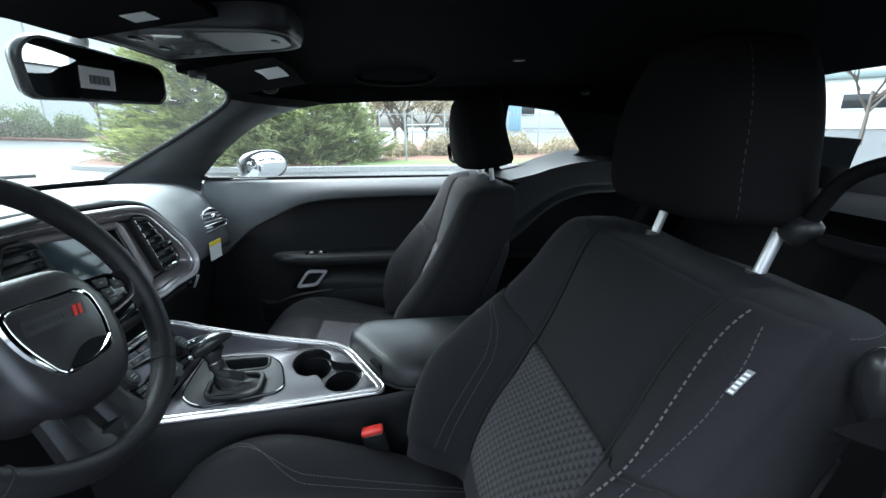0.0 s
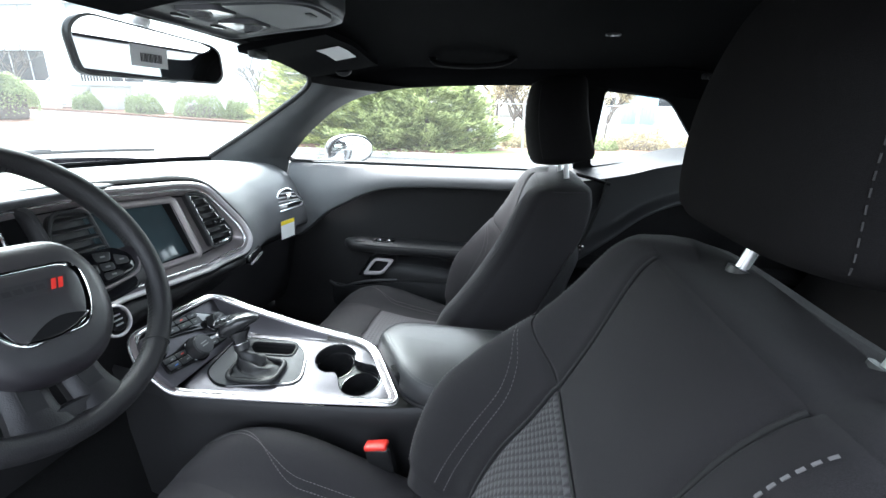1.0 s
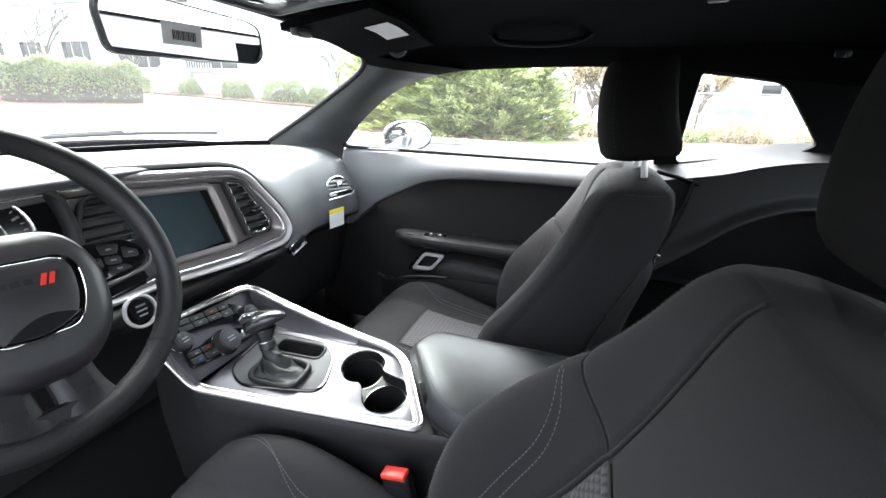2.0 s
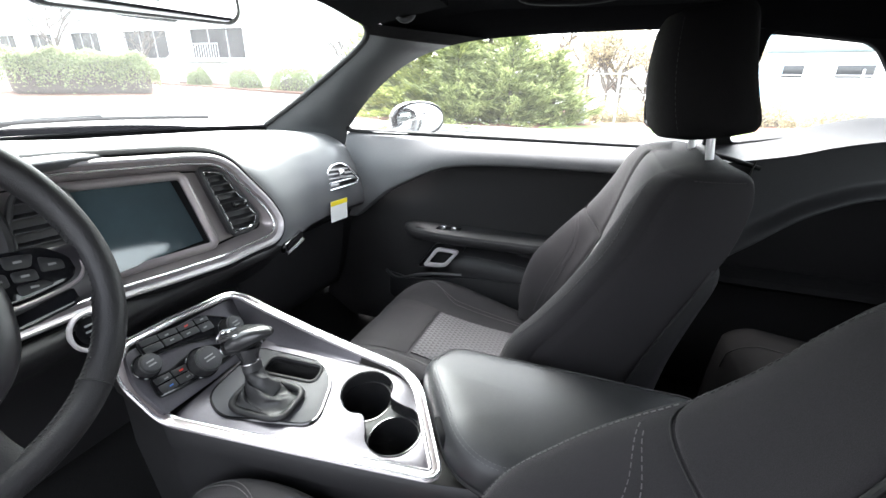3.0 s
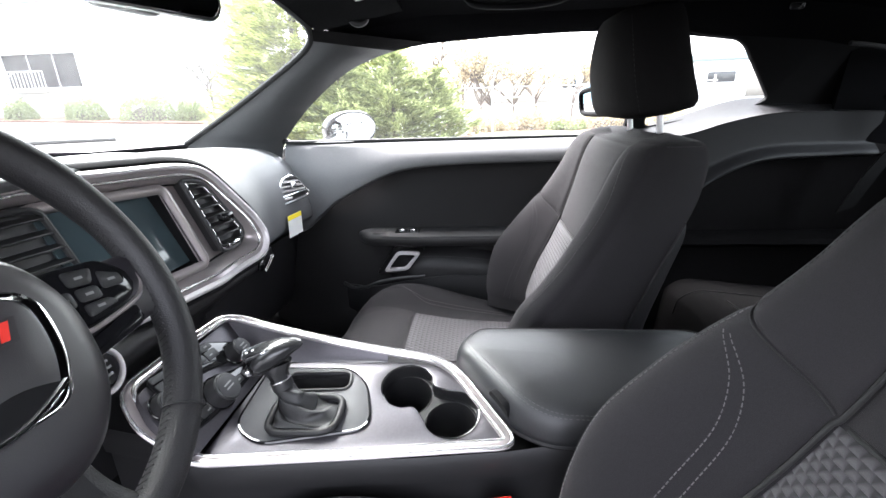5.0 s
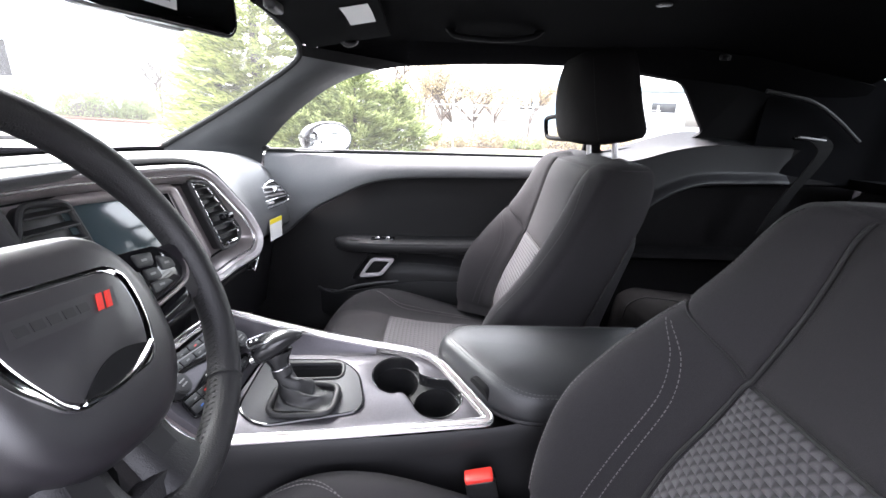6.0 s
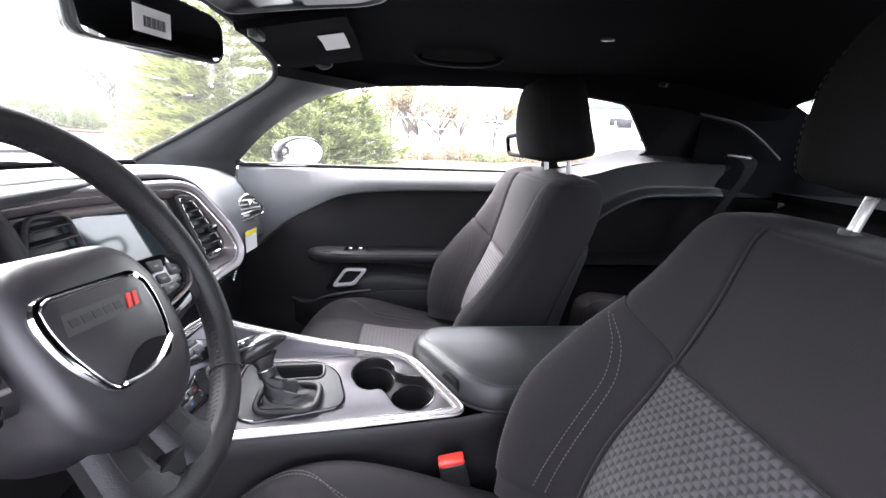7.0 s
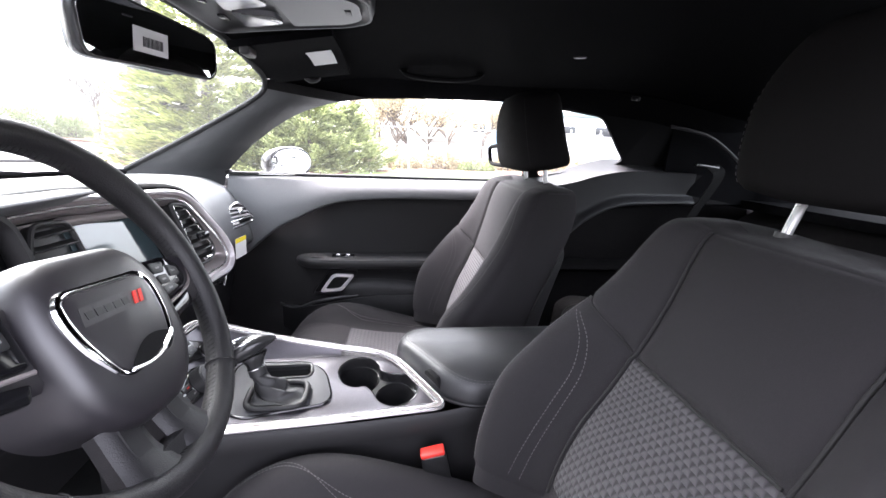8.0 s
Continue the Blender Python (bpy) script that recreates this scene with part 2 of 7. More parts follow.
def ease(a, b, x):
    t = min(1.0, max(0.0, (x - a) / (b - a)))
    return t * t * (3 - 2 * t)


def lerp_table(tab, x):
    """Smooth reading of [(x, value...)] rows."""
    if x <= tab[0][0]:
        return tab[0][1:]
    for a, b in zip(tab, tab[1:]):
        if x <= b[0]:
            t = ease(a[0], b[0], x)
            return tuple(p + (q - p) * t for p, q in zip(a[1:], b[1:]))
    return tab[-1][1:]


def curve_table(tab, x):
    """Flowing reading of [(x, value)] rows."""
    if x <= tab[0][0]:
        return tab[0][1]
    for i, (a, b) in enumerate(zip(tab, tab[1:])):
        if x <= b[0]:
            h = b[0] - a[0]
            t = (x - a[0]) / h
            p, q = tab[max(0, i - 1)], tab[min(len(tab) - 1, i + 2)]
            ma, mb = (b[1] - p[1]) / (b[0] - p[0]) * h, (q[1] - a[1]) / (q[0] - a[0]) * h
            return (2 * t ** 3 - 3 * t * t + 1) * a[1] + (t ** 3 - 2 * t * t + t) * ma + (3 * t * t - 2 * t ** 3) * b[1] + (t ** 3 - t * t) * mb
    return tab[-1][1]


def inset(loop, d):
    """A closed (x, y) loop moved inwards by d."""
    area = sum(a[0] * b[1] - a[1] * b[0] for a, b in zip(loop, loop[1:] + loop[:1]))
    k = 1.0 if area > 0 else -1.0
    out = []
    for i, p in enumerate(loop):
        a, b = loop[i - 1], loop[(i + 1) % len(loop)]
        tx, ty = b[0] - a[0], b[1] - a[1]
        h = math.hypot(tx, ty) or 1.0
        out.append((p[0] - k * ty / h * d, p[1] + k * tx / h * d))
    return out


def stitches(path, bm=None, length=0.0040, gap=0.0025, r=0.0006, lift=(0, 0, 0)):
    """A row of thread stitches along a path."""
    bm = bm or bmesh.new()
    P = [Vector(p) + Vector(lift) for p in path]
    carry, draw = 0.0, True
    cur = P[0].copy()
    left = length
    start = cur.copy()
    for q in P[1:]:
        while True:
            d = (q - cur).length
            if d < left:
                left -= d
                cur = q.copy()
                break
            cur = cur + (q - cur) * (left / d)
            if draw:
                t = (cur - start)
                if t.length > 1e-5:
                    side = t.cross(Vector((0.31, 0.2, 0.93))).normalized() * r
                    up = side.cross(t).normalized() * r
                    loft([[start + side, start + up, start - side, start - up], [cur + side, cur + up, cur - side, cur - up]], bm)
                left = gap
            else:
                start = cur.copy()
                left = length
            draw = not draw
    return bm


CY = 0.88  # the car's middle line

# ---- the ground outside ----
M_ASPHALT = mat("wet_asphalt", (0.056, 0.057, 0.059), 0.6, grain=0.3, grain_size=60, bump=0.4, bump_size=120, vary=0.25)


def ground_z(x, y):
    """The lot rises gently away from the car."""
    return 1.05 * ease(14, 42, math.hypot(x, y))


def ground_sheet():
    steps = [0, 4, 8, 12, 15, 18, 21, 24, 27, 30, 33, 36, 40, 45, 60, 120, 400, 900]

    def f(u, v):
        r = steps[round(u * (len(steps) - 1))]
        a = 2 * math.pi * v
        x, y = r * math.cos(a), r * math.sin(a)
        return (x, y, ground_z(x, y))
    bm = surface(f, len(steps) - 1, 72)
    bmesh.ops.remove_doubles(bm, verts=bm.verts[:], dist=0.001)
    return tagged(part("ground", bm, M_ASPHALT), "wet grey asphalt of the parking lot", "ground", kind="structure")


ground_sheet()

# ---- the car's shell ----


def side_y(z):
    """The leaning plane of the passenger side's glass."""
    return 1.635 - 0.4 * (z - 0.97)


def mirror_y(p):
    return (p[0], 2 * CY - p[1], p[2])


def roof_z(x, y):
    w = (y - CY) / 0.6
    return 1.342 - 0.045 * w * w - 0.02 * w ** 6 - 0.30 * max(0.0, -0.18 - x) ** 1.6 - 0.16 * max(0.0, x - 0.55) ** 1.7


def make_headliner():
    def f(u, v):
        x = -0.46 + u * 1.56
        y = CY + (v * 2 - 1) * (0.56 + 0.09 * ease(-0.62, -0.3, x))
        return (x, y, roof_z(x, y))
    ob = part("ceiling", surface(f, 40, 36, -0.02), M_HEAD)
    return tagged(ob, "black cloth headliner of the car roof", "headliner", kind="structure")


make_headliner()


def make_floor():
    def f(u, v):
        x, y = -0.95 + u * 2.2, 0.15 + v * 1.46
        return (x, y, 0.30 + 0.02 * math.sin(9 * x) * math.sin(7 * y) + 0.14 * ease(-0.55, -0.95, x))
    return tagged(part("floor", surface(f, 40, 30, 0.04), M_CARPET), "black carpeted car floor", "floor", kind="structure")


make_floor()

# edges of the passenger side's glass, front to rear (x, z)
TOP_EDGE = [(-0.706, 0.975), (-0.60, 1.072), (-0.459, 1.165), (-0.314, 1.213), (-0.135, 1.231), (0.20, 1.238), (0.424, 1.222), (0.56, 1.206)]
# edge of the windscreen, from its lower corner up and over to the middle of the header
SCREEN_EDGE = [(-0.995, 1.582, 0.98), (-0.828, 1.548, 1.062), (-0.645, 1.50, 1.155), (-0.527, 1.462, 1.221), (-0.503, 1.43, 1.258), (-0.498, 1.33, 1.278), (-0.480, 1.10, 1.293), (-0.472, CY, 1.297)]


def edge_points(n=6):
    return [Vector((p.x, side_y(p.y), p.y)) for p in smooth_path([(x, z, 0) for x, z in TOP_EDGE], n)]


def make_pillar(flip, first, last):
    """The front pillar's trim, from the dash to the roof rail."""
    win = edge_points()
    scr = smooth_path(SCREEN_EDGE[:5], 10)
    n = 24
    rings = []
    win_part = [p for p in win if p.x <= -0.20]
    for i in range(first, last + 1):
        t = i / n
        a = scr[min(len(scr) - 1, round(t * (len(scr) - 1)))]
        b = win_part[min(len(win_part) - 1, round(t * (len(win_part) - 1)))]
        inward = Vector((0.25, -1, -0.15)).normalized()
        mid = a.lerp(b, 0.5) + inward * 0.028
        q1, q2 = a.lerp(b, 0.22) + inward * 0.02, a.lerp(b, 0.78) + inward * 0.02
        out = a.lerp(b, 0.5) - inward * 0.05
        ring = [a, q1, mid, q2, b, out]
        rings.append([mirror_y(p) if flip else p for p in ring])
    if first == 0:
        rings.insert(0, [Vector(p) + Vector((-0.02, 0, -0.07)) for p in rings[0]])
    return loft(rings)


for k, flip in enumerate((False, True)):
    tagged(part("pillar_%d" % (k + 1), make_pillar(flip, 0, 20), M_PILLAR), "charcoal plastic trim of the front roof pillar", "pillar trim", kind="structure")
    tagged(part("roof_corner_%d" % (k + 1), make_pillar(flip, 20, 24), M_HEADREST), "black cloth corner of the roof lining", "roof lining", kind="structure")


def make_rail(flip):
    """The roof rail over the side glass, back to the rear pillar."""
    pts = [p for p in edge_points() if p.x > -0.45] + [Vector((0.75, side_y(1.19), 1.19)), Vector((1.1, side_y(1.14), 1.13))]
    rings = []
    for p in pts:
        ring = [p, p + Vector((0, -0.012, 0.004)), p + Vector((0, -0.05, 0.035)), p + Vector((0, -0.085, 0.075)), p + Vector((0, 0.02, 0.12)), p + Vector((0, 0.035, 0.02))]
        rings.append([mirror_y(q) if flip else q for q in ring])
    return loft(rings)


for k, flip in enumerate((False, True)):
    tagged(part("roof_rail_%d" % (k + 1), make_rail(flip), M_HEAD), "black cloth-covered roof rail over the side window", "roof rail", kind="structure")


def make_header():
    """The windscreen header between the pillars."""
    half = smooth_path(SCREEN_EDGE[4:], 8)
    path = half + [Vector(mirror_y(p)) for p in reversed(half[:-1])]
    rings = []
    for p in path:
        rings.append([p, p + Vector((0.03, 0, 0.008)), p + Vector((0.09, 0, 0.03)), p + Vector((0.10, 0, 0.08)), p + Vector((-0.01, 0, 0.05))])
    return loft(rings)


tagged(part("header_trim", make_header(), M_HEAD), "black headliner edge over the windscreen", "header trim", kind="structure")


def make_windscreen():
    right = smooth_path(SCREEN_EDGE[:5], 6)

    def f(u, v):
        e = right[round(u * (len(right) - 1))]
        s = v * 2 - 1
        y = CY + (e.y + 0.02 - CY) * s
        return (e.x - 0.27 * (1 - s * s) * (1 - u) + 0.028 * (1 - s * s) * u ** 3 - 0.012, y, e.z + (1 - s * s) * (0.012 + 0.030 * u))
    ob = part("windscreen", surface(f, len(right) - 1, 24), M_SCREENGLASS)
    return tagged(ob, "clear laminated windscreen of the car", "windscreen", kind="structure")


make_windscreen()


def make_screen_foot():
    """The black band at the windscreen's foot, down to the dash."""
    rings = []
    for k in range(41):
        s = k / 20 - 1
        x, y, h = -1.007 - 0.27 * (1 - s * s), CY + 0.722 * s, 0.012 * (1 - s * s)
        rings.append([(x + 0.016, y, 0.970 + 0.3 * h), (x + 0.004, y, 0.967 + 0.3 * h), (x + 0.002, y, 0.93), (x - 0.012, y, 0.93), (x - 0.008, y, 0.963 + 0.3 * h)])
    return tagged(part("windscreen_foot", loft(rings), M_BLACK), "matt black band along the foot of the windscreen", "trim", kind="structure")


make_screen_foot()


def make_screen_seal():
    path = smooth_path(SCREEN_EDGE, 6)
    path = path + [Vector(mirror_y(p)) for p in reversed(path[:-1])]
    path = [p + Vector((-0.006, 0, -0.002)) for p in path]
    return tagged(part("windscreen_seal", tube(path, 0.008, 8), M_RUBBER), "black rubber edge of the windscreen", "seal", kind="structure")


make_screen_seal()


def make_side_glass(name, loop, label):
    bm = bmesh.new()
    vs = [bm.verts.new((x, side_y(z) + 0.012, z)) for x, z in loop]
    bm.faces.new(vs)
    bmesh.ops.triangulate(bm, faces=bm.faces[:])
    ob = part(name, bm, M_GLASS)
    ob.visible_shadow = False
    return tagged(ob, label, "side window", kind="structure")


top = [(p.x, p.z) for p in edge_points()]
make_side_glass("window_1", [(-0.72, 0.955), (0.345, 0.955)] + [(x, z + 0.004) for x, z in reversed(top) if -0.69 < x < 0.345], "clear door glass of the passenger side")
QUARTER = round_corners([(0.385, 0.995, 0), (0.672, 1.05, 0), (0.692, 1.066, 0), (0.572, 1.205, 0), (0.39, 1.232, 0)], [0.02, 0.02, 0.02, 0.03, 0.02])
make_side_glass("window_2", [(p.x, p.y) for p in QUARTER], "clear fixed quarter glass behind the passenger door")


def side_panel(outline, holes, material, name, label, off=0.0, thick=0.05, flip=False, category="side trim"):
    """A trim panel in the leaning side plane, from an outline in (x, z)."""
    bm = plate(outline, Matrix.Identity(4), thick, 0.004, holes)
    for v in bm.verts:
        x, z, d = v.co
        q = (x, side_y(z) + off - d, z)
        v.co = mirror_y(q) if flip else q
    return tagged(part(name, bm, material), label, category, kind="structure")


# the divider and the rear pillar's trim, with the quarter window cut through
quarter_hole = [(p.x, p.y) for p in QUARTER]
for k, flip in enumerate((False, True)):
    side_panel([(0.33, 0.965), (0.62, 0.98), (1.30, 1.0), (1.30, 1.12), (0.80, 1.255), (0.33, 1.262)], [quarter_hole], M_BLACK,
               "rear_pillar_%d" % (k + 1), "dark plastic trim of the rear roof pillar", off=-0.014, thick=0.014, flip=flip, category="pillar trim")


def make_rear_window():
    """The sloping tinted glass behind the rear seat."""
    def f(u, v):
        s = v * 2 - 1
        x = 1.08 + 0.52 * u
        y = CY + s * (0.64 + 0.03 * u)
        return (x + 0.03 * (1 - s * s), y, roof_z(1.08, y) * (1 - u) + 0.95 * u + 0.03 * math.sin(math.pi * u))
    ob = part("window_3", surface(f, 8, 12), M_TINT)
    ob.visible_shadow = False
    return tagged(ob, "tinted sloping rear window of the car", "rear window", kind="structure")


make_rear_window()


def make_rear_corner():
    """The lining behind the quarter window, round to the rear window."""
    plan = [(0.84, 1.552), (0.90, 1.545), (1.02, 1.53), (1.14, 1.505), (1.20, 1.455), (1.30, 1.43), (1.62, 1.39)]
    tops = [(0.84, 1.255), (0.90, 1.25), (1.10, 1.235), (1.17, 1.19), (1.23, 1.145), (1.62, 1.11)]
    path = smooth_path([(x, y, 0) for x, y in plan], 6)

    def f(u, v):
        p = path[round(u * (len(path) - 1))]
        top = curve_table(tops, p.x)
        return (p.x, p.y - 0.02 * v * v, 0.92 + (top - 0.92) * v)
    tagged(part("rear_corner", surface(f, len(path) - 1, 10, 0.012), M_HEAD), "dark lining behind the quarter window", "pillar trim", kind="structure")
    ridge = smooth_path([(0.80, 1.496, 1.185), (0.87, 1.494, 1.174), (0.945, 1.494, 1.157), (1.02, 1.492, 1.115), (1.10, 1.485, 1.052)], 6)
    tagged(part("trim_ridge", tube(ridge, 0.006, 8), M_VINYL), "raised edge of the rear pillar trim", "trim", kind="structure")


make_rear_corner()

# ---- passenger door ----
DOOR_Y = 1.60


def pad_curve(x):
    """Lower edge of the door's upper pad."""
    return curve_table([(-0.70, 0.69), (-0.65, 0.695), (-0.60, 0.735), (-0.54, 0.785), (-0.46, 0.828), (-0.38, 0.866), (-0.30, 0.887), (-0.15, 0.899), (0.1, 0.903), (0.4, 0.905)], x)


def make_door():
    # door_1: the panel, its upper pad, armrest and pulls
    d = thing("door_1", (-0.2, DOOR_Y, 0.32), "closed passenger door with dark trim panel and armrest", "car door", kind="structure")

    def skin(u, v):
        x, z = -0.78 + u * 1.12, 0.33 + v * 0.62
        return (x, DOOR_Y - 0.012 * math.sin(math.pi * v) - 0.05 * ease(0.52, 0.36, z) + 0.055 * ease(0.72, 0.86, z) * ease(-0.30, -0.50, x) + 0.05 * ease(0.91, 0.94, z), z)
    part("door_skin", surface(skin, 30, 24, 0.03), M_DOORCLOTH, d)

    def pad(u, v):
        # a rounded lip along the lower edge, then a face leaning out to the glass
        x = -0.70 + u * 1.02
        lo = pad_curve(x)
        hi = 0.966 + 0.006 * u
        if v < 0.22:
            a = math.pi * 0.5 * v / 0.22
            return (x, DOOR_Y + 0.004 - 0.040 * math.sin(a) ** 0.8, lo + 0.010 * (1 - math.cos(a)))
        if v < 0.8:
            t = (v - 0.22) / 0.58
            lean = 0.040 + 0.016 * ease(0.1, 0.3, hi - lo)
            return (x, DOOR_Y - 0.036 + lean * t ** 1.25 - 0.008 * math.sin(math.pi * t), lo + 0.010 + (hi - 0.006 - lo - 0.010) * t)
        t = (v - 0.8) / 0.2
        y0 = DOOR_Y + 0.004 + 0.016 * ease(0.1, 0.3, hi - lo)
        return (x, y0 + (1.642 - y0) * t, hi - 0.006 + 0.008 * math.sin(math.pi * 0.5 * t))
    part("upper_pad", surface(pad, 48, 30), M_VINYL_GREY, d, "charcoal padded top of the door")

    # outlet slits in the pad's top, below the glass
    for k in range(2):
        y = 1.624 + 0.010 * k
        part("outlet_slit", tube([(-0.60 + 0.01 * k, y, 0.9705), (-0.45 + 0.005 * k, y, 0.9715)], 0.0028, 6), M_BLACK, d)

    # armrest: a blunt rounded nose, a firm stitched edge and a recess for the switches
    def arm(t):
        x = -0.478 + 0.63 * t
        n = min(1.0, t / 0.10)
        r = math.sqrt(max(0.0, 1 - (1 - n) ** 2))
        return x, 0.012 + 0.076 * r ** 1.5 * (0.7 + 0.3 * ease(0.0, 0.3, t)), 0.004 + 0.018 * r
    rings = []
    for i in range(33):
        t = (i / 32) ** 1.6
        x, w, h = arm(t)
        zc = 0.680 + 0.008 * t
        sec = [(0.03, -h), (0.03, h * 0.92), (-w * 0.45, h), (-w * 0.80, h * 0.92), (-w * 0.95, h * 0.6), (-w, 0.0), (-w * 0.96, -h * 0.55), (-w * 0.86, -h * 0.95), (-w * 0.5, -h * 1.05)]
        rings.append([(x, DOOR_Y - 0.005 + a, zc + b) for a, b in sec])
    part("armrest", loft(rings), M_VINYL, d, "padded door armrest with a stitched edge")
    row = []
    for i in range(60):
        t = 0.03 + 0.97 * i / 59
        x, w, h = arm(t)
        row.append((x, DOOR_Y - 0.0055 - w * 0.985, 0.680 + 0.008 * t + h * 0.30))
    part("stitching", stitches(row, length=0.006, lift=(0, -0.001, 0)), M_THREAD_D, d)
    recess = round_corners([(-0.42, 1.530, 0), (-0.20, 1.530, 0), (-0.19, 1.575, 0), (-0.41, 1.575, 0)], 0.010, 5)
    part("switch_recess", plate([(p.x, p.y) for p in recess], axes((0, 0, 0.7005), (1, 0, 0), (0, 1, 0)), 0.003, 0.001), M_BLACK, d)
    # window switch set into the armrest
    part("switch_panel", rbox((0.075, 0.03, 0.006), (-0.31, 1.545, 0.703), bevel=0.002), M_GLOSS, d)
    for dx in (-0.018, 0.016):
        part("window_switch", rbox((0.016, 0.012, 0.008), (-0.31 + dx, 1.545, 0.708), bevel=0.003), M_STEEL, d, "bright-edged window switch")

    # the soft pad below the armrest, its top arched from the handle to the rear
    def low(u, v):
        x = -0.40 + u * 0.66
        top = curve_table([(-0.40, 0.575), (-0.35, 0.616), (-0.28, 0.640), (-0.16, 0.640), (-0.04, 0.625), (0.06, 0.590), (0.14, 0.535), (0.20, 0.48), (0.26, 0.44)], x)
        z = 0.40 + v * (top - 0.40)
        swell = 1 - max(0.0, (v - 0.72) / 0.28) ** 2.6
        return (x, DOOR_Y - 0.006 - 0.058 * swell * ease(0, 0.16, u) * ease(1.0, 0.86, u), z)
    part("lower_pad", surface(low, 40, 26), M_VINYL, d, "soft dark pad below the armrest")
    part("stitching", stitches([low(0.10 + 0.8 * i / 40, 0.90) for i in range(41)], length=0.006, lift=(0, -0.0015, 0)), M_THREAD_D, d)
    # handle: a bright slanted loop
    rim = round_corners([(-0.394, 0.571, 0), (-0.314, 0.578, 0), (-0.268, 0.639, 0), (-0.346, 0.641, 0)], [0.018, 0.014, 0.016, 0.016], 6)
    eye = round_corners([(-0.374, 0.584, 0), (-0.322, 0.588, 0), (-0.287, 0.629, 0), (-0.340, 0.630, 0)], 0.010, 6)
    grip = plate([(p.x, p.y) for p in rim], axes((0, 1.528, 0), (1, 0, 0), (0, 0, 1)), 0.012, 0.003, [[(p.x, p.y) for p in eye]])
    part("inner_handle", grip, M_SATIN, d, "satin silver inner door handle")
    bez = round_corners([(-0.425, 1.56, 0.552), (-0.30, 1.56, 0.566), (-0.258, 1.56, 0.645), (-0.36, 1.56, 0.645)], 0.02, 5)
    b = bmesh.new()
    ra = [b.verts.new(p) for p in bez]
    rb = [b.verts.new(p + Vector((0, 0.05, 0))) for p in bez]
    for i in range(len(ra)):
        b.faces.new((ra[i], ra[(i + 1) % len(ra)], rb[(i + 1) % len(ra)], rb[i]))
    b.faces.new(rb)
    part("handle_cup", b, M_PLASTIC, d)
    # map pocket lip
    lip = smooth_path([(-0.53, 1.545, 0.528), (-0.49, 1.522, 0.520), (-0.45, 1.512, 0.528), (-0.40, 1.508, 0.548), (-0.33, 1.515, 0.560), (-0.26, 1.53, 0.562)], 6)
    part("pocket_lip", sweep(lip, circle(0.0055, 8)), M_PLASTIC, d)

    def pocket(u, v):
        x = -0.53 + u * 0.75
        z = 0.36 + v * (0.515 - 0.36 + 0.05 * ease(0, 0.5, u))
        return (x, DOOR_Y - 0.035 - 0.045 * math.sin(math.pi * v * 0.6) * ease(0, 0.15, u), z)
    part("map_pocket", surface(pocket, 18, 8, 0.006), M_PLASTIC, d)
    # demister slot on the sill by the mirror
    for dz in (0, 1):
        part("sill_slot", rbox((0.12, 0.004, 0.003), (-0.535, 1.60 + 0.012 * dz, 0.972), bevel=0.001), M_PLASTIC, d)
    sail = plate([(-0.715, 0.966), (-0.655, 0.966), (-0.700, 0.985), (-0.708, 0.985)], Matrix.Identity(4), 0.01, 0)
    for v in sail.verts:
        v.co = (v.co.x, side_y(v.co.y) - 0.004 - v.co.z, v.co.y)
    part("mirror_sail", sail, M_RUBBER, d)
    # the outer skin of the door and its belt seal
    part("belt_seal", rbox((1.0, 0.012, 0.012), (-0.2, 1.628, 0.972), bevel=0.004), M_RUBBER, d)
    part("outer_skin", rbox((1.06, 0.03, 0.55), (-0.21, 1.69, 0.68), bevel=0.012), M_PAINT, d, "gloss black outer door skin")
    return d


make_door()

# ---- rear side trim ----


def quarter_curve(x):
    return curve_table([(0.34, 0.66), (0.46, 0.76), (0.55, 0.84), (0.66, 0.893), (0.80, 0.905), (1.2, 0.91)], x)


def belt_z(x):
    return lerp_table([(0.28, 0.972), (0.335, 0.985), (0.675, 1.06), (0.9, 1.05), (1.25, 1.06)], x)[0]


def crease(x):
    """The edge between the rear trim's upright face and the ledge under the glass."""
    return curve_table([(0.30, 0.940), (0.49, 0.977), (0.57, 1.001), (0.65, 1.018), (0.72, 1.025), (0.85, 1.024), (1.3, 1.016)], x)


M_TRIM = mat("charcoal_trim_plastic", (0.019, 0.019, 0.0205), 0.5, spec=0.35, bump=0.3, bump_size=1500, grain=0.1)


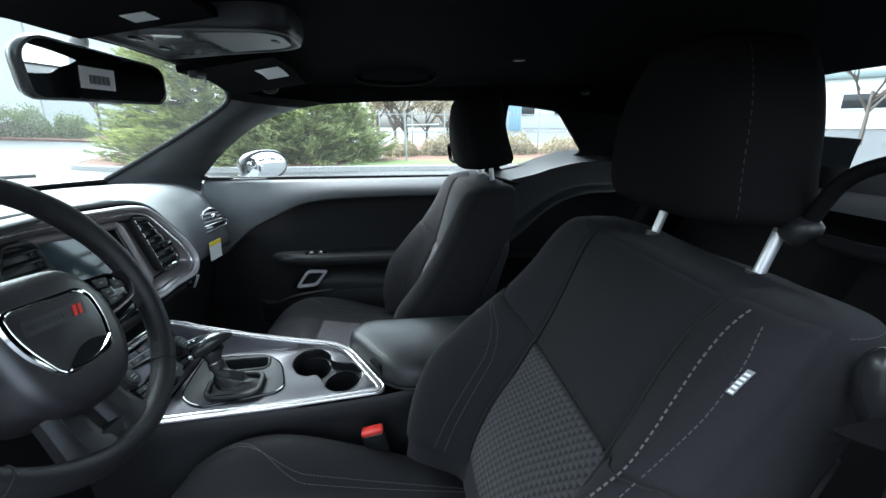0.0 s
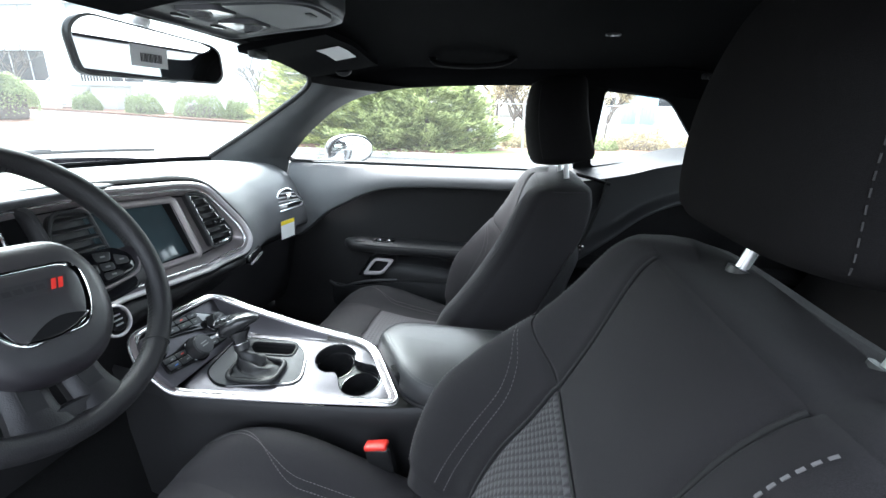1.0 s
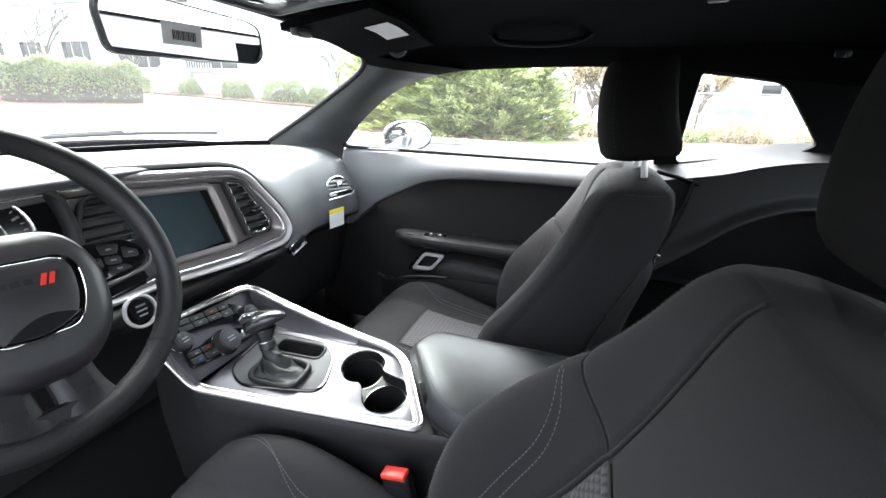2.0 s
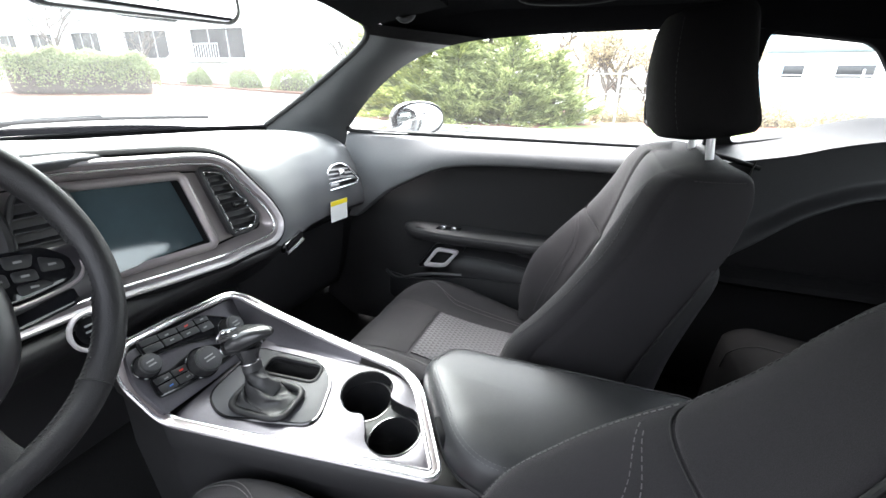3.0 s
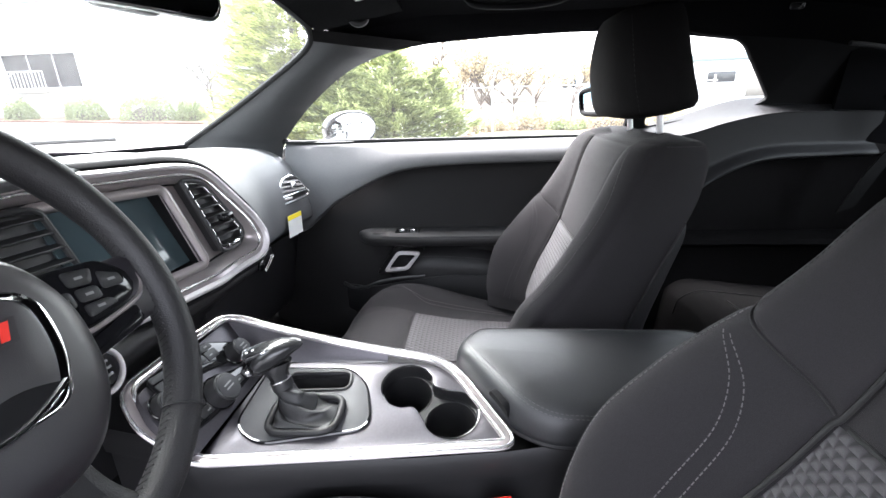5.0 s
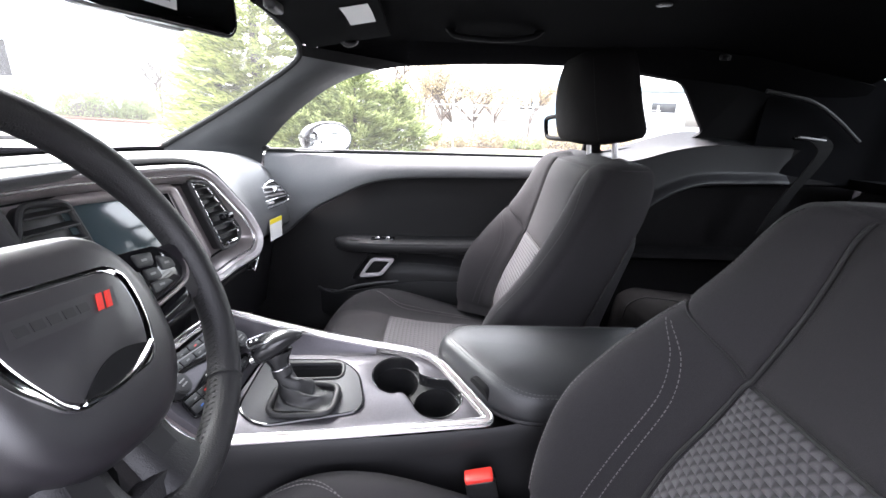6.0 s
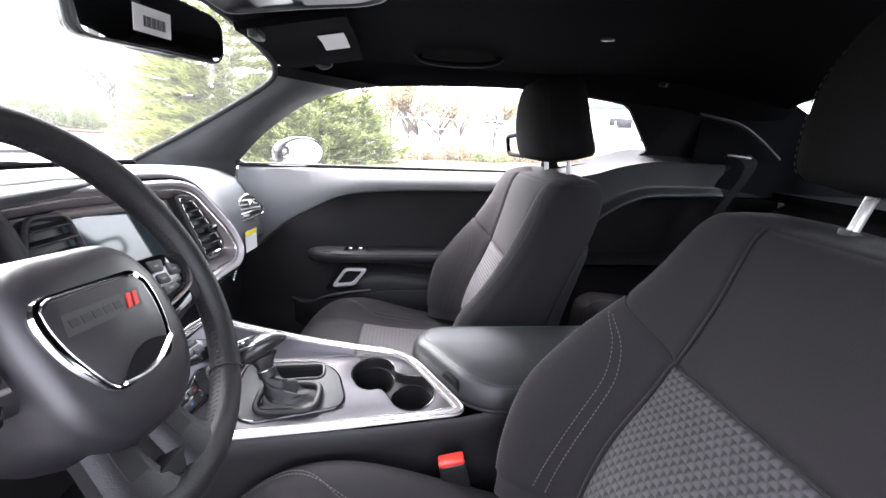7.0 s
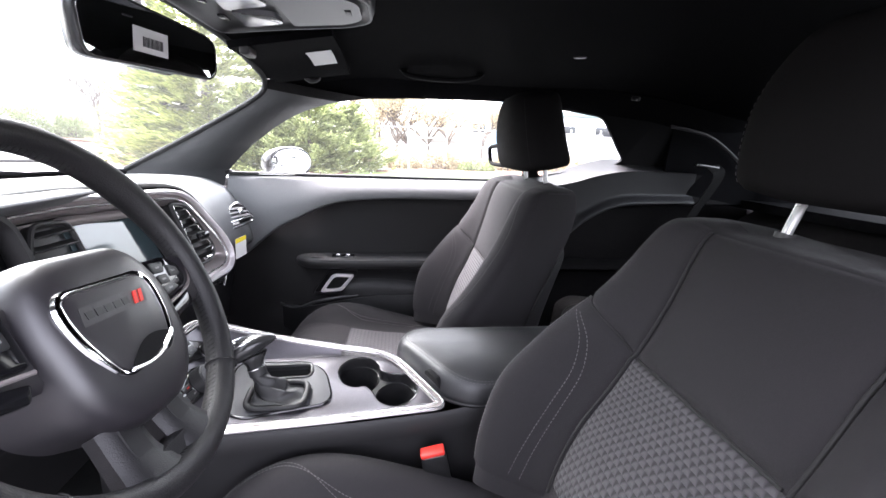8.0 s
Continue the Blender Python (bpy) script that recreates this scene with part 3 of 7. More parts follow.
def make_quarter(flip):
    lab = "dark rear side trim panel with moulded armrest"
    d = thing("rear_trim_%d" % (2 if flip else 1), (0.7, DOOR_Y if not flip else 2 * CY - DOOR_Y, 0.32), lab, "side trim", kind="structure")
    fx = mirror_y if flip else (lambda p: p)

    def skin(u, v):
        x, z = 0.30 + u * 0.95, 0.33 + v * 0.62
        return fx((x, DOOR_Y + 0.005 - 0.03 * ease(0.55, 0.4, z), z))
    part("trim_skin", surface(skin, 16, 16, 0.03), M_HEADREST, d)

    def pad(u, v, x0=0.46 if flip else 0.30, x1=0.955):
        # a lip below, then an upright face up to a crease
        x = x0 + u * (x1 - x0)
        lo, hi = quarter_curve(x), belt_z(x) + 0.007
        cr = min(hi - 0.012, crease(x))
        if v < 0.3:
            a = 0.5 * math.pi * v / 0.3
            return fx((x, DOOR_Y - 0.004 - 0.078 * math.sin(a) ** 0.7, lo + 0.012 * (1 - math.cos(a))))
        t = (v - 0.3) / 0.7
        return fx((x, DOOR_Y - 0.082 + 0.024 * ease(0.0, 0.30, t) - 0.008 * t * t, lo + 0.012 + (cr - lo - 0.012) * t))

    def ledge(u, v):
        # the shelf from the crease out to the glass
        x = 0.30 + u * 0.74
        hi = belt_z(x) + 0.007
        cr = min(hi - 0.012, crease(x))
        if v < 0.12:
            return fx((x, DOOR_Y - 0.060 - 0.004 * math.sin(math.pi * v / 0.24), cr - 0.004 + 0.008 * v / 0.12))
        t = (v - 0.12) / 0.88
        return fx((x, DOOR_Y - 0.064 + 0.084 * t, cr + 0.004 + (hi - cr - 0.004) * t ** 1.4))
    # the driver's side takes the headrest black in place of shade
    part("glass_ledge", surface(ledge, 36, 16), M_HEADREST if flip else M_TRIM, d)
    part("upper_pad", surface(pad, 36, 34), M_HEADREST if flip else M_TRIM, d, "padded top of the rear trim, shade-black on the driver's side")
    # the same pad carried on rearwards, its shade put in as black
    part("rear_pad", surface(lambda u, v: pad(u, v, 0.955, 1.27), 12, 34), M_HEADREST, d, "rear end of the trim pad, coloured black for shade")

    rings = []
    for i in range(9):
        t = i / 8
        x = 0.36 + t * 0.7
        rings.append([fx((x, DOOR_Y + a, 0.672 + b)) for a, b in ((0.02, -0.016), (0.02, 0.016), (-0.05, 0.016), (-0.07, 0.008), (-0.075, -0.006), (-0.06, -0.016))])
    part("armrest", loft(rings), M_HEADREST, d)
    return d


make_quarter(False)
make_quarter(True)

# ---- seats ----
M_INSERT = bpy.data.materials.new("houndstooth_insert_cloth")


def insert_cloth():
    """Woven insert: rows of small teeth, mid grey on dark grey, from the cloth's own metres."""
    M_INSERT.use_nodes = True
    n, l = M_INSERT.node_tree.nodes, M_INSERT.node_tree.links
    b = n["Principled BSDF"]
    b.inputs["Roughness"].default_value = 0.85
    b.inputs["Sheen Weight"].default_value = 0.0
    uv = n.new("ShaderNodeUVMap")
    sep = n.new("ShaderNodeSeparateXYZ")
    l.new(uv.outputs[0], sep.inputs[0])

    def math_node(op, a, c=None):
        m = n.new("ShaderNodeMath")
        m.operation = op
        for k, v in enumerate((a, c)):
            if v is None:
                continue
            if isinstance(v, float):
                m.inputs[k].default_value = v
            else:
                l.new(v, m.inputs[k])
        return m.outputs[0]
    size = 0.0098
    row = math_node("DIVIDE", sep.outputs["Y"], size)
    col = math_node("DIVIDE", sep.outputs["X"], size * 1.25)
    odd = math_node("MULTIPLY", math_node("MODULO", math_node("FLOOR", math_node("ADD", row, 100.0)), 2.0), 0.5)
    fx = math_node("FRACT", math_node("ADD", math_node("ADD", col, 100.0), odd))
    fy = math_node("FRACT", math_node("ADD", row, 100.0))
    # a tooth: the height of a slanted bump in each cell
    across = math_node("MULTIPLY", math_node("SUBTRACT", fx, 0.5), 2.0)
    bump_x = math_node("SUBTRACT", 1.0, math_node("MULTIPLY", across, across))
    tooth = math_node("SUBTRACT", math_node("MULTIPLY", bump_x, 1.15), fy)
    light = n.new("ShaderNodeMapRange")
    light.inputs["From Min"].default_value = -0.30
    light.inputs["From Max"].default_value = 0.48
    l.new(tooth, light.inputs["Value"])
    weave = n.new("ShaderNodeTexNoise")
    weave.inputs["Scale"].default_value = 1400.0
    tc = n.new("ShaderNodeTexCoord")
    l.new(tc.outputs["Object"], weave.inputs["Vector"])
    mx = n.new("ShaderNodeMix")
    mx.data_type = "RGBA"
    mx.inputs["A"].default_value = (0.0135, 0.0127, 0.0140, 1)
    mx.inputs["B"].default_value = (0.047, 0.0442, 0.0486, 1)
    l.new(light.outputs[0], mx.inputs["Factor"])
    tone = n.new("ShaderNodeVectorMath")
    tone.operation = "SCALE"
    l.new(mx.outputs["Result"], tone.inputs[0])
    l.new(math_node("ADD", math_node("MULTIPLY", weave.outputs["Fac"], 0.7), 0.65), tone.inputs["Scale"])
    l.new(tone.outputs[0], b.inputs["Base Color"])
    bp = n.new("ShaderNodeBump")
    bp.inputs["Strength"].default_value = 0.6
    bp.inputs["Distance"].default_value = 0.0015
    l.new(light.outputs[0], bp.inputs["Height"])
    l.new(bp.outputs["Normal"], b.inputs["Normal"])


insert_cloth()


M_POSTS = mat("polished_post_steel", (0.72, 0.72, 0.73), 0.28, metal=0.65, vary=0.05)


class Back:
    """A seat back's shape: q counts levels up it, w runs across it. Levels are in the side plane of the upright seat; a turn leans it further back."""
    FRONT = [(0.035, 0.50), (0.047, 0.58), (0.075, 0.66), (0.105, 0.725), (0.128, 0.785), (0.147, 0.845), (0.162, 0.90), (0.176, 0.945), (0.190, 0.974), (0.206, 0.990), (0.236, 0.996)]
    CREST = [(-0.064, 0.50), (-0.057, 0.60), (-0.035, 0.680), (0.009, 0.741), (0.055, 0.797), (0.098, 0.850), (0.130, 0.902), (0.153, 0.948), (0.172, 0.980), (0.196, 1.000), (0.236, 1.008)]
    REAR = [(0.178, 0.50), (0.191, 0.58), (0.207, 0.655), (0.226, 0.715), (0.250, 0.775), (0.279, 0.84), (0.300, 0.895), (0.309, 0.94), (0.310, 0.974), (0.300, 0.998), (0.260, 1.010)]
    WIDE = [0.222, 0.238, 0.250, 0.256, 0.255, 0.248, 0.243, 0.240, 0.235, 0.222, 0.19]
    SOFT = [0.78, 0.78, 0.76, 0.74, 0.76, 0.84, 0.92, 0.98, 1.0, 1.0, 1.0]    # the passenger seat's worn inner bolster
    TOP = 10

    def __init__(self, ox, oz, py, turn, side, tall=1.0):
        self.ox, self.oz, self.py, self.side, self.tall = ox, oz, py, side, tall
        self.c, self.s = math.cos(radians(turn)), math.sin(radians(turn))

    def place(self, w, x, z):
        dx, dz = x - 0.128, z - 0.767
        dz *= self.tall if dz > 0 else 1.0
        return Vector((self.ox + dx * self.c + dz * self.s, self.py + w, self.oz - dx * self.s + dz * self.c))

    @staticmethod
    def read(tab, q):
        if isinstance(tab[0], tuple):
            return [curve_table([(i, v[k]) for i, v in enumerate(tab)], q) for k in (0, 1)]
        return curve_table([(i, v) for i, v in enumerate(tab)], q)

    def half(self, q):
        return self.read(self.WIDE, q)

    def crest(self, q):
        return self.half(q) - 0.044

    def on(self, w, q, lift=0.0):
        """A point of the front, out to the side's full width."""
        (cx, cz), (kx, kz), (rx, rz) = self.read(self.FRONT, q), self.read(self.CREST, q), self.read(self.REAR, q)
        W = self.half(q)
        wk = W - 0.044
        a = abs(w)
        f = ease(0.118, wk * 1.02, a)
        if self.side > 0 > w:
            f *= self.read(self.SOFT, q)
        x, z = cx + (kx - cx) * f, cz + (kz - cz) * f
        if a > wk:
            kx, kz = x, z
            t = min(1.0, (a - wk) / (W - wk))
            g = 0.34 * (1 - math.sqrt(1 - t * t))
            x, z = x + (rx - kx) * g, z + (rz - kz) * g
        n = Vector((cx - rx, cz - rz)).normalized()
        x, z = x + n.x * lift, z + n.y * lift
        out = 0.35 * lift * ease(0.12, wk, a) + 0.6 * lift * ease(wk, W, a)
        return self.place(w + math.copysign(out, w), x, z)

    def side_wall(self, sg, q, g, lift=0.0):
        """A point of the side, g from 0 at its front round to 1 at the rear edge."""
        (kx, kz), (rx, rz) = self.read(self.CREST, q), self.read(self.REAR, q)
        W = self.half(q)
        h = 0.34 + 0.66 * g
        w = W + 0.002 * math.sin(math.pi * g) - 0.036 * g ** 1.4
        return self.place(sg * (w + lift), kx + (rx - kx) * h, kz + (rz - kz) * h)

    def rear(self, u, q, lift=0.0):
        (kx, kz), (rx, rz), (cx, cz) = self.read(self.CREST, q), self.read(self.REAR, q), self.read(self.FRONT, q)
        n = Vector((rx - cx, rz - cz)).normalized()
        b = (0.016 + lift) * (1 - abs(u) ** 4)
        return self.place(u * (self.half(q) - 0.042), rx + n.x * b, rz + n.y * b - 0.014 * (1 - u * u) * ease(7.5, 10, q))

    def body(self):
        rings = []
        for i in range(61):
            q = self.TOP * i / 60
            W = self.half(q)
            ring = []
            for k in range(57):
                ring.append(self.on(math.sin((k / 56 - 0.5) * math.pi) * W, q))
            ring += [self.side_wall(1, q, g) for g in (0.25, 0.5, 0.75, 0.9, 0.97)]
            ring += [self.rear(0.98 - 1.96 * k / 14, q) for k in range(15)]
            ring += [self.side_wall(-1, q, g) for g in (0.97, 0.9, 0.75, 0.5, 0.25)]
            rings.append(ring)
        return loft(rings)


def puff(u, v, h, k=8):
    """A cushion's swell between its seams."""
    return h * (1 - (2 * u - 1) ** k) * (1 - (2 * v - 1) ** k)


def make_seat(name, ox, oz, py, turn, cush_z, cush_x, L, label, side):
    """A bucket seat: side is +1 where the outer side lies at greater y."""
    seat = thing(name, (cush_x, py, 0.31), label, "car seat", group="front bucket seats")
    driver = side < 0
    B = Back(ox, oz, py, turn, side, 0.92 if driver else 1.0)
    part("backrest", B.body(), M_FABRIC, seat)
    thread = M_THREAD
    it = 3.88                      # the level at which the insert ends

    # the hard shell behind the cloth, standing proud of it
    def shell(u, v):
        q = 0.4 + 4.95 * v
        s = 2 * u - 1
        out = (B.rear(0, q, 0.02) - B.rear(0, q)).normalized()
        d = -0.010 + (0.066 - 0.040 * v) * (1 - abs(s) ** 5) ** 0.5 * (1 - max(0.0, (v - 0.8) / 0.2) ** 3)
        return B.rear(s, q) + Vector((0, 0.011 * s, 0)) + out * d
    part("back_shell", surface(shell, 28, 26, -0.004), M_VINYL, seat, "smooth dark shell behind the backrest")

    def ins_w(q):
        return 0.120 + 0.008 * ease(0.3, 2.0, q)

    def up_w(q):
        return 0.1255 + 0.012 * ease(it + 1.5, 8.5, q)

    def ins(u, v):
        # one low rib a row of teeth
        q = 0.7 + (it - 0.06 - 0.7) * v
        rib = 0.0015 * abs(math.sin(math.pi * v * 25)) ** 0.8
        return B.on((2 * u - 1) * (ins_w(q) - 0.002), q, 0.0004 + puff(u, v, 0.0046 + rib, 22))
    part("backrest_insert", surface(ins, 24, 200, -0.006, uv=lambda u, v: ((u - 0.5) * 0.258, v * 0.245)), M_INSERT, seat, "grey houndstooth woven backrest insert")

    def upper(u, v):
        q = it + 0.02 + (8.75 - it) * v
        return B.on((2 * u - 1) * (up_w(q) - 0.002), q, 0.0004 + puff(u, v, 0.0062, 22))
    part("upper_panel", surface(upper, 44, 44, -0.006), M_FABRIC, seat)
    part("seam", tube([B.on(w, it - 0.02, 0.0016) for w in [-0.118 + 0.236 * i / 30 for i in range(31)]], 0.0022, 8, up=(1, 0, 0)), M_SEAM, seat, "dark sewn seam")
    for sg in (-1, 1):
        outer = sg == side

        # the shoulder seam climbs from the insert's corner to the crest
        plain = not driver and not outer

        def shoulder(u):
            return 0.3 if plain else it + 0.92 * min(1.0, u / 0.86) ** 0.8

        def wing_w(u, q):
            lo = (ins_w(q) if q < it else up_w(q)) + 0.0035
            return lo + (B.half(q) * 0.985 - lo) * u

        def bolster(u, v):
            q = 0.3 + (shoulder(u) - 0.03 - 0.3) * v
            return B.on(sg * wing_w(u, q), q, 0.0004 + puff(u, v, 0.0056, 26))
        if not plain:
            part("bolster", surface(bolster, 40, 46, -0.004 if sg > 0 else 0.004), M_FABRIC, seat)

        def wing(u, v):
            q = shoulder(u) + 0.03 + (8.9 - shoulder(u)) * v
            return B.on(sg * wing_w(u, q), q, 0.0004 + puff(u, v, 0.0056, 26))
        part("bolster" if plain else "wing", surface(wing, 40, 80, -0.004 if sg > 0 else 0.004), M_FABRIC, seat)
        part("seam", tube([B.on(sg * (wing_w(0, q) - 0.0026), q, 0.0022) for q in [0.5 + 8.2 * i / 60 for i in range(61)]], 0.0023, 8, up=(1, 0, 0)), M_SEAM, seat, "dark sewn seam")
        if not plain:
            part("seam", tube([B.on(sg * wing_w(u, shoulder(u)), shoulder(u), 0.0024) for u in [0.02 + 0.83 * i / 30 for i in range(31)]], 0.0010, 8, up=(0, 0, 1)), M_SEAM, seat, "dark sewn seam")
        # crest stitching up to the shoulder, then on over the top to the rear
        def crest_w(q):
            return curve_table([(0.3, 0.182), (1.3, 0.203), (2.2, 0.215), (3.2, 0.222), (4.0, 0.223), (5.0, 0.218), (6.3, 0.216), (7.5, 0.210), (8.6, 0.196)], q) + (0.0 if driver or outer else 0.012 * ease(8.0, 5.0, q))
        row = [B.on(sg * crest_w(q), q, 0.0068) for q in [0.4 + 4.45 * i / 70 for i in range(71)]]
        part("edge_stitching", stitches(row, length=0.0042, r=0.0006), thread if driver else M_THREAD_P, seat, "grey crest stitching")
        row = [B.on(sg * crest_w(q), q, 0.0066) for q in [4.9 + 3.5 * i / 50 for i in range(51)]]
        part("edge_stitching", stitches(row, r=0.0006), M_THREAD_D if driver and outer else M_THREAD_P, seat)
        row = [B.side_wall(sg, 8.5, i / 20, -0.002) + Vector((0, 0, 0.004)) for i in range(18)]
        part("edge_stitching", stitches(row, r=0.0006), M_THREAD_D if driver else M_THREAD_P, seat)
        if driver and outer:
            # a plain stitch row along the panel's seam and a sewn tag on the outer wing
            row = [B.on(sg * curve_table([(1.0, 0.178), (3.0, 0.200), (4.7, 0.206), (5.25, 0.199), (6.05, 0.187), (6.9, 0.181), (8.9, 0.178)], q), q, 0.0068) for q in [1.0 + 7.85 * i / 60 for i in range(61)]]
            part("seam_stitching", stitches(row, length=0.0045, gap=0.003, r=0.0011), M_THREAD, seat)
            w0 = 0.217
            tag = surface(lambda u, v: B.on(sg * (w0 - 0.002 + 0.004 * u), 6.66 + 0.58 * v, 0.0075 + 0.001 * math.sin(3 * v)), 4, 8, 0.001)
            tag = part("sewn_tag", tag, M_LEGEND, seat, "small pale sewn cloth tag")
            for k in range(5):
                q0 = 6.70 + 0.105 * k
                bar = surface(lambda u, v: B.on(sg * (w0 - 0.0014 + 0.0028 * u), q0 + 0.055 * v, 0.0090 + 0.001 * math.sin(3 * (q0 - 6.66) / 0.58)), 2, 1, 0.0004)
                part("print_bar", bar, M_WHITE, tag)
            continue
        for off in (0.0, 0.008):
            arc = []
            for i in range(61):
                q = 4.30 - 3.9 * i / 60
                w = curve_table([(0.3, 0.150), (1.4, 0.152), (2.4, 0.156), (3.1, 0.163), (3.7, 0.176), (4.05, 0.191), (4.32, 0.209)], q)
                arc.append(B.on(sg * (w - off + 0.003), q, 0.0066))
            part("double_stitching", stitches(arc, length=0.0042, r=0.0006), thread if driver else M_THREAD_P, seat, "grey double stitching")
    # hinge cover low on the sides
    for sg in (-1, 1):
        q = B.place(sg * 0.225, 0.10, 0.54)
        bm = bmesh.new()
        bmesh.ops.create_cone(bm, cap_ends=True, segments=28, radius1=0.055, radius2=0.048, depth=0.025)
        bmesh.ops.transform(bm, matrix=Matrix.Translation(q) @ Matrix.Rotation(radians(90 * -sg), 4, "X"), verts=bm.verts[:])
        part("hinge_cover", bm, M_PLASTIC, seat)

    # cushion
    zc = cush_z

    lift_side = 1.0 if side < 0 else 0.62

    def cush_front(w, t):
        u = abs(w) / cw(t)
        mid = curve_table([(0.0, 0.0), (0.4, 0.012), (0.7, 0.034), (0.85, 0.022), (0.95, -0.02), (1.0, -0.07)], t)
        bol = curve_table([(0.0, -0.02), (0.25, 0.030), (0.45, 0.066), (0.6, 0.078), (0.75, 0.068), (0.88, 0.040), (1.0, 0.01)], t)
        return zc + mid + bol * lift_side * ease(0.45, 0.80, u) - 0.07 * max(0, (u - 0.84) / 0.16) ** 2

    def cw(t):
        return 0.245 - 0.03 * max(0, (t - 0.6) / 0.4) ** 2 - 0.05 * max(0, (t - 0.88) / 0.12) ** 2

    def cpt(w, t, lift=0.0):
        return Vector((cush_x - L * t + 0.02 * (abs(w) / 0.245) ** 2 * t, py + w, cush_front(w, t) + lift))
    rings = []
    for i in range(26):
        t = i / 25
        W = cw(t)
        ring = [cpt(math.sin((k / 36 - 0.5) * math.pi) * W, t) for k in range(37)]
        zb = zc - 0.14 + 0.02 * t
        ring += [Vector((ring[0].x, py + W * 0.97 * (1 - 2 * k / 6), zb)) for k in range(7)]
        rings.append(ring)
    part("cushion", loft(rings), M_FABRIC, seat)

    def cins(u, v):
        t = 0.05 + 0.55 * v
        return cpt((u * 2 - 1) * 0.105, t, 0.003 + 0.004 * (1 - (u * 2 - 1) ** 8) * (1 - (v * 2 - 1) ** 8))
    part("cushion_insert", surface(cins, 20, 20, 0.006, uv=lambda u, v: (u * 0.224, v * 0.275)), M_INSERT, seat, "grey houndstooth woven cushion insert")

    def cfr(u, v):
        t = 0.615 + 0.36 * v
        return cpt((u * 2 - 1) * (0.114 + 0.03 * v), t, 0.002 + 0.004 * (1 - (u * 2 - 1) ** 8) * (1 - (v * 2 - 1) ** 8))
    part("cushion_front", surface(cfr, 20, 16, 0.005), M_FABRIC, seat)
    for sg in (-1, 1):
        for k, off in enumerate((0.0, 0.009)):
            line = [cpt(sg * (0.145 + off + 0.055 * ease(0.55, 0.85, i / 50) * (0.7 if k else 1)), 0.08 + 0.82 * i / 50, 0.0015) for i in range(51)]
            part("double_stitching", stitches(line), M_THREAD, seat, "pale grey double stitching")
        edge = [cpt(sg * cw(0.02 + 0.93 * i / 50) * 0.93, 0.02 + 0.93 * i / 50, 0.001) for i in range(51)]
        part("edge_stitching", stitches(edge), M_THREAD_D, seat)
    # base and rails
    part("seat_base", rbox((0.44, 0.40, 0.10), (cush_x - 0.24, py, zc - 0.15), bevel=0.02), M_PLASTIC, seat)
    for sg in (-1, 1):
        part("seat_rail", rbox((0.5, 0.035, zc - 0.20 - 0.30), (cush_x - 0.22, py + sg * 0.17, (zc - 0.20 + 0.30) / 2 + 0.005), bevel=0.006), M_PLASTIC, seat)
        part("side_cover", rbox((0.42, 0.03, 0.10), (cush_x - 0.22, py + sg * 0.225, zc - 0.10), bevel=0.012), M_PLASTIC, seat)

    # headrest on two bright posts
    tilt = radians(3 if driver else -8)
    up2, out2 = Vector((math.sin(tilt), 0, math.cos(tilt))), Vector((-math.cos(tilt), 0, math.sin(tilt)))
    big = 1.0 if side < 0 else 1.13
    c = Vector((0.381, py, 0.997)) if driver else Vector((0.268, py, 0.990))
    base = Vector((0.376, py + 0.014, 1.045)) if driver else c + up2 * 0.050 + out2 * 0.003
    pole = Vector((0.30, 0, 0.954)) if driver else up2      # the way the posts lean
    apart = 0.095 if driver else 0.088
    rings = []
    H = 0.205

    def wide(t):
        """Half the headrest's width: it narrows to a rounded top."""
        return 0.138 * (1 - 0.10 * t) * (1 - 0.42 * max(0.0, (t - 0.4) / 0.6) ** 2.2)
    for i in range(25):
        t = i / 24
        e = math.sin(math.pi * min(1, max(0, t)))
        k = (1 - (2 * t - 1) ** 10) ** 0.5 if 0 < t < 1 else 0.0
        k = 0.55 + 0.45 * k
        hw = wide(t) * k * big
        hd = (0.072 - 0.012 * t) * k * big
        ring = []
        for j in range(36):
            a = 2 * math.pi * j / 36
            ca, sa = math.cos(a), math.sin(a)
            ww = hw * math.copysign(abs(ca) ** 0.62, ca)
            dd = hd * math.copysign(abs(sa) ** 0.7, sa) + 0.012 * math.sin(math.pi * t)
            ring.append(base + up2 * (H * t) + out2 * dd + Vector((0, ww, 0)))
        rings.append(ring)
    part("headrest", loft(rings), M_HEADREST, seat, "black cloth headrest")
    for sg in (-1, 1):
        seam = []
        for i in range(41):
            t = 0.08 + 0.84 * i / 40
            k = 0.55 + 0.45 * (1 - (2 * t - 1) ** 10) ** 0.5
            hw, hd = wide(t) * k * big, (0.072 - 0.012 * t) * k * big
            ww = hw * 0.93 * sg
            seam.append(base + up2 * (H * t) + out2 * (hd * 0.62 + 0.012 * math.sin(math.pi * t)) + Vector((0, ww, 0)))
        part("headrest_stitching", stitches(seam, length=0.005, gap=0.004, r=0.0006), M_THREAD_P if driver else M_SEAM, seat)
        post = [c + Vector((0, sg * apart, 0)) - pole * 0.03, c + Vector((0, sg * apart, 0)) + pole * 0.09]
        part("headrest_post", tube(post, 0.0065, 12, up=(1, 0, 0)), M_POSTS, seat, "polished steel headrest post")
        sock = [c + Vector((0, sg * apart, 0)) - pole * 0.012, c + Vector((0, sg * apart, 0)) + pole * 0.003]
        part("post_socket", tube(sock, 0.013, 12, up=(1, 0, 0)), M_PLASTIC, seat)
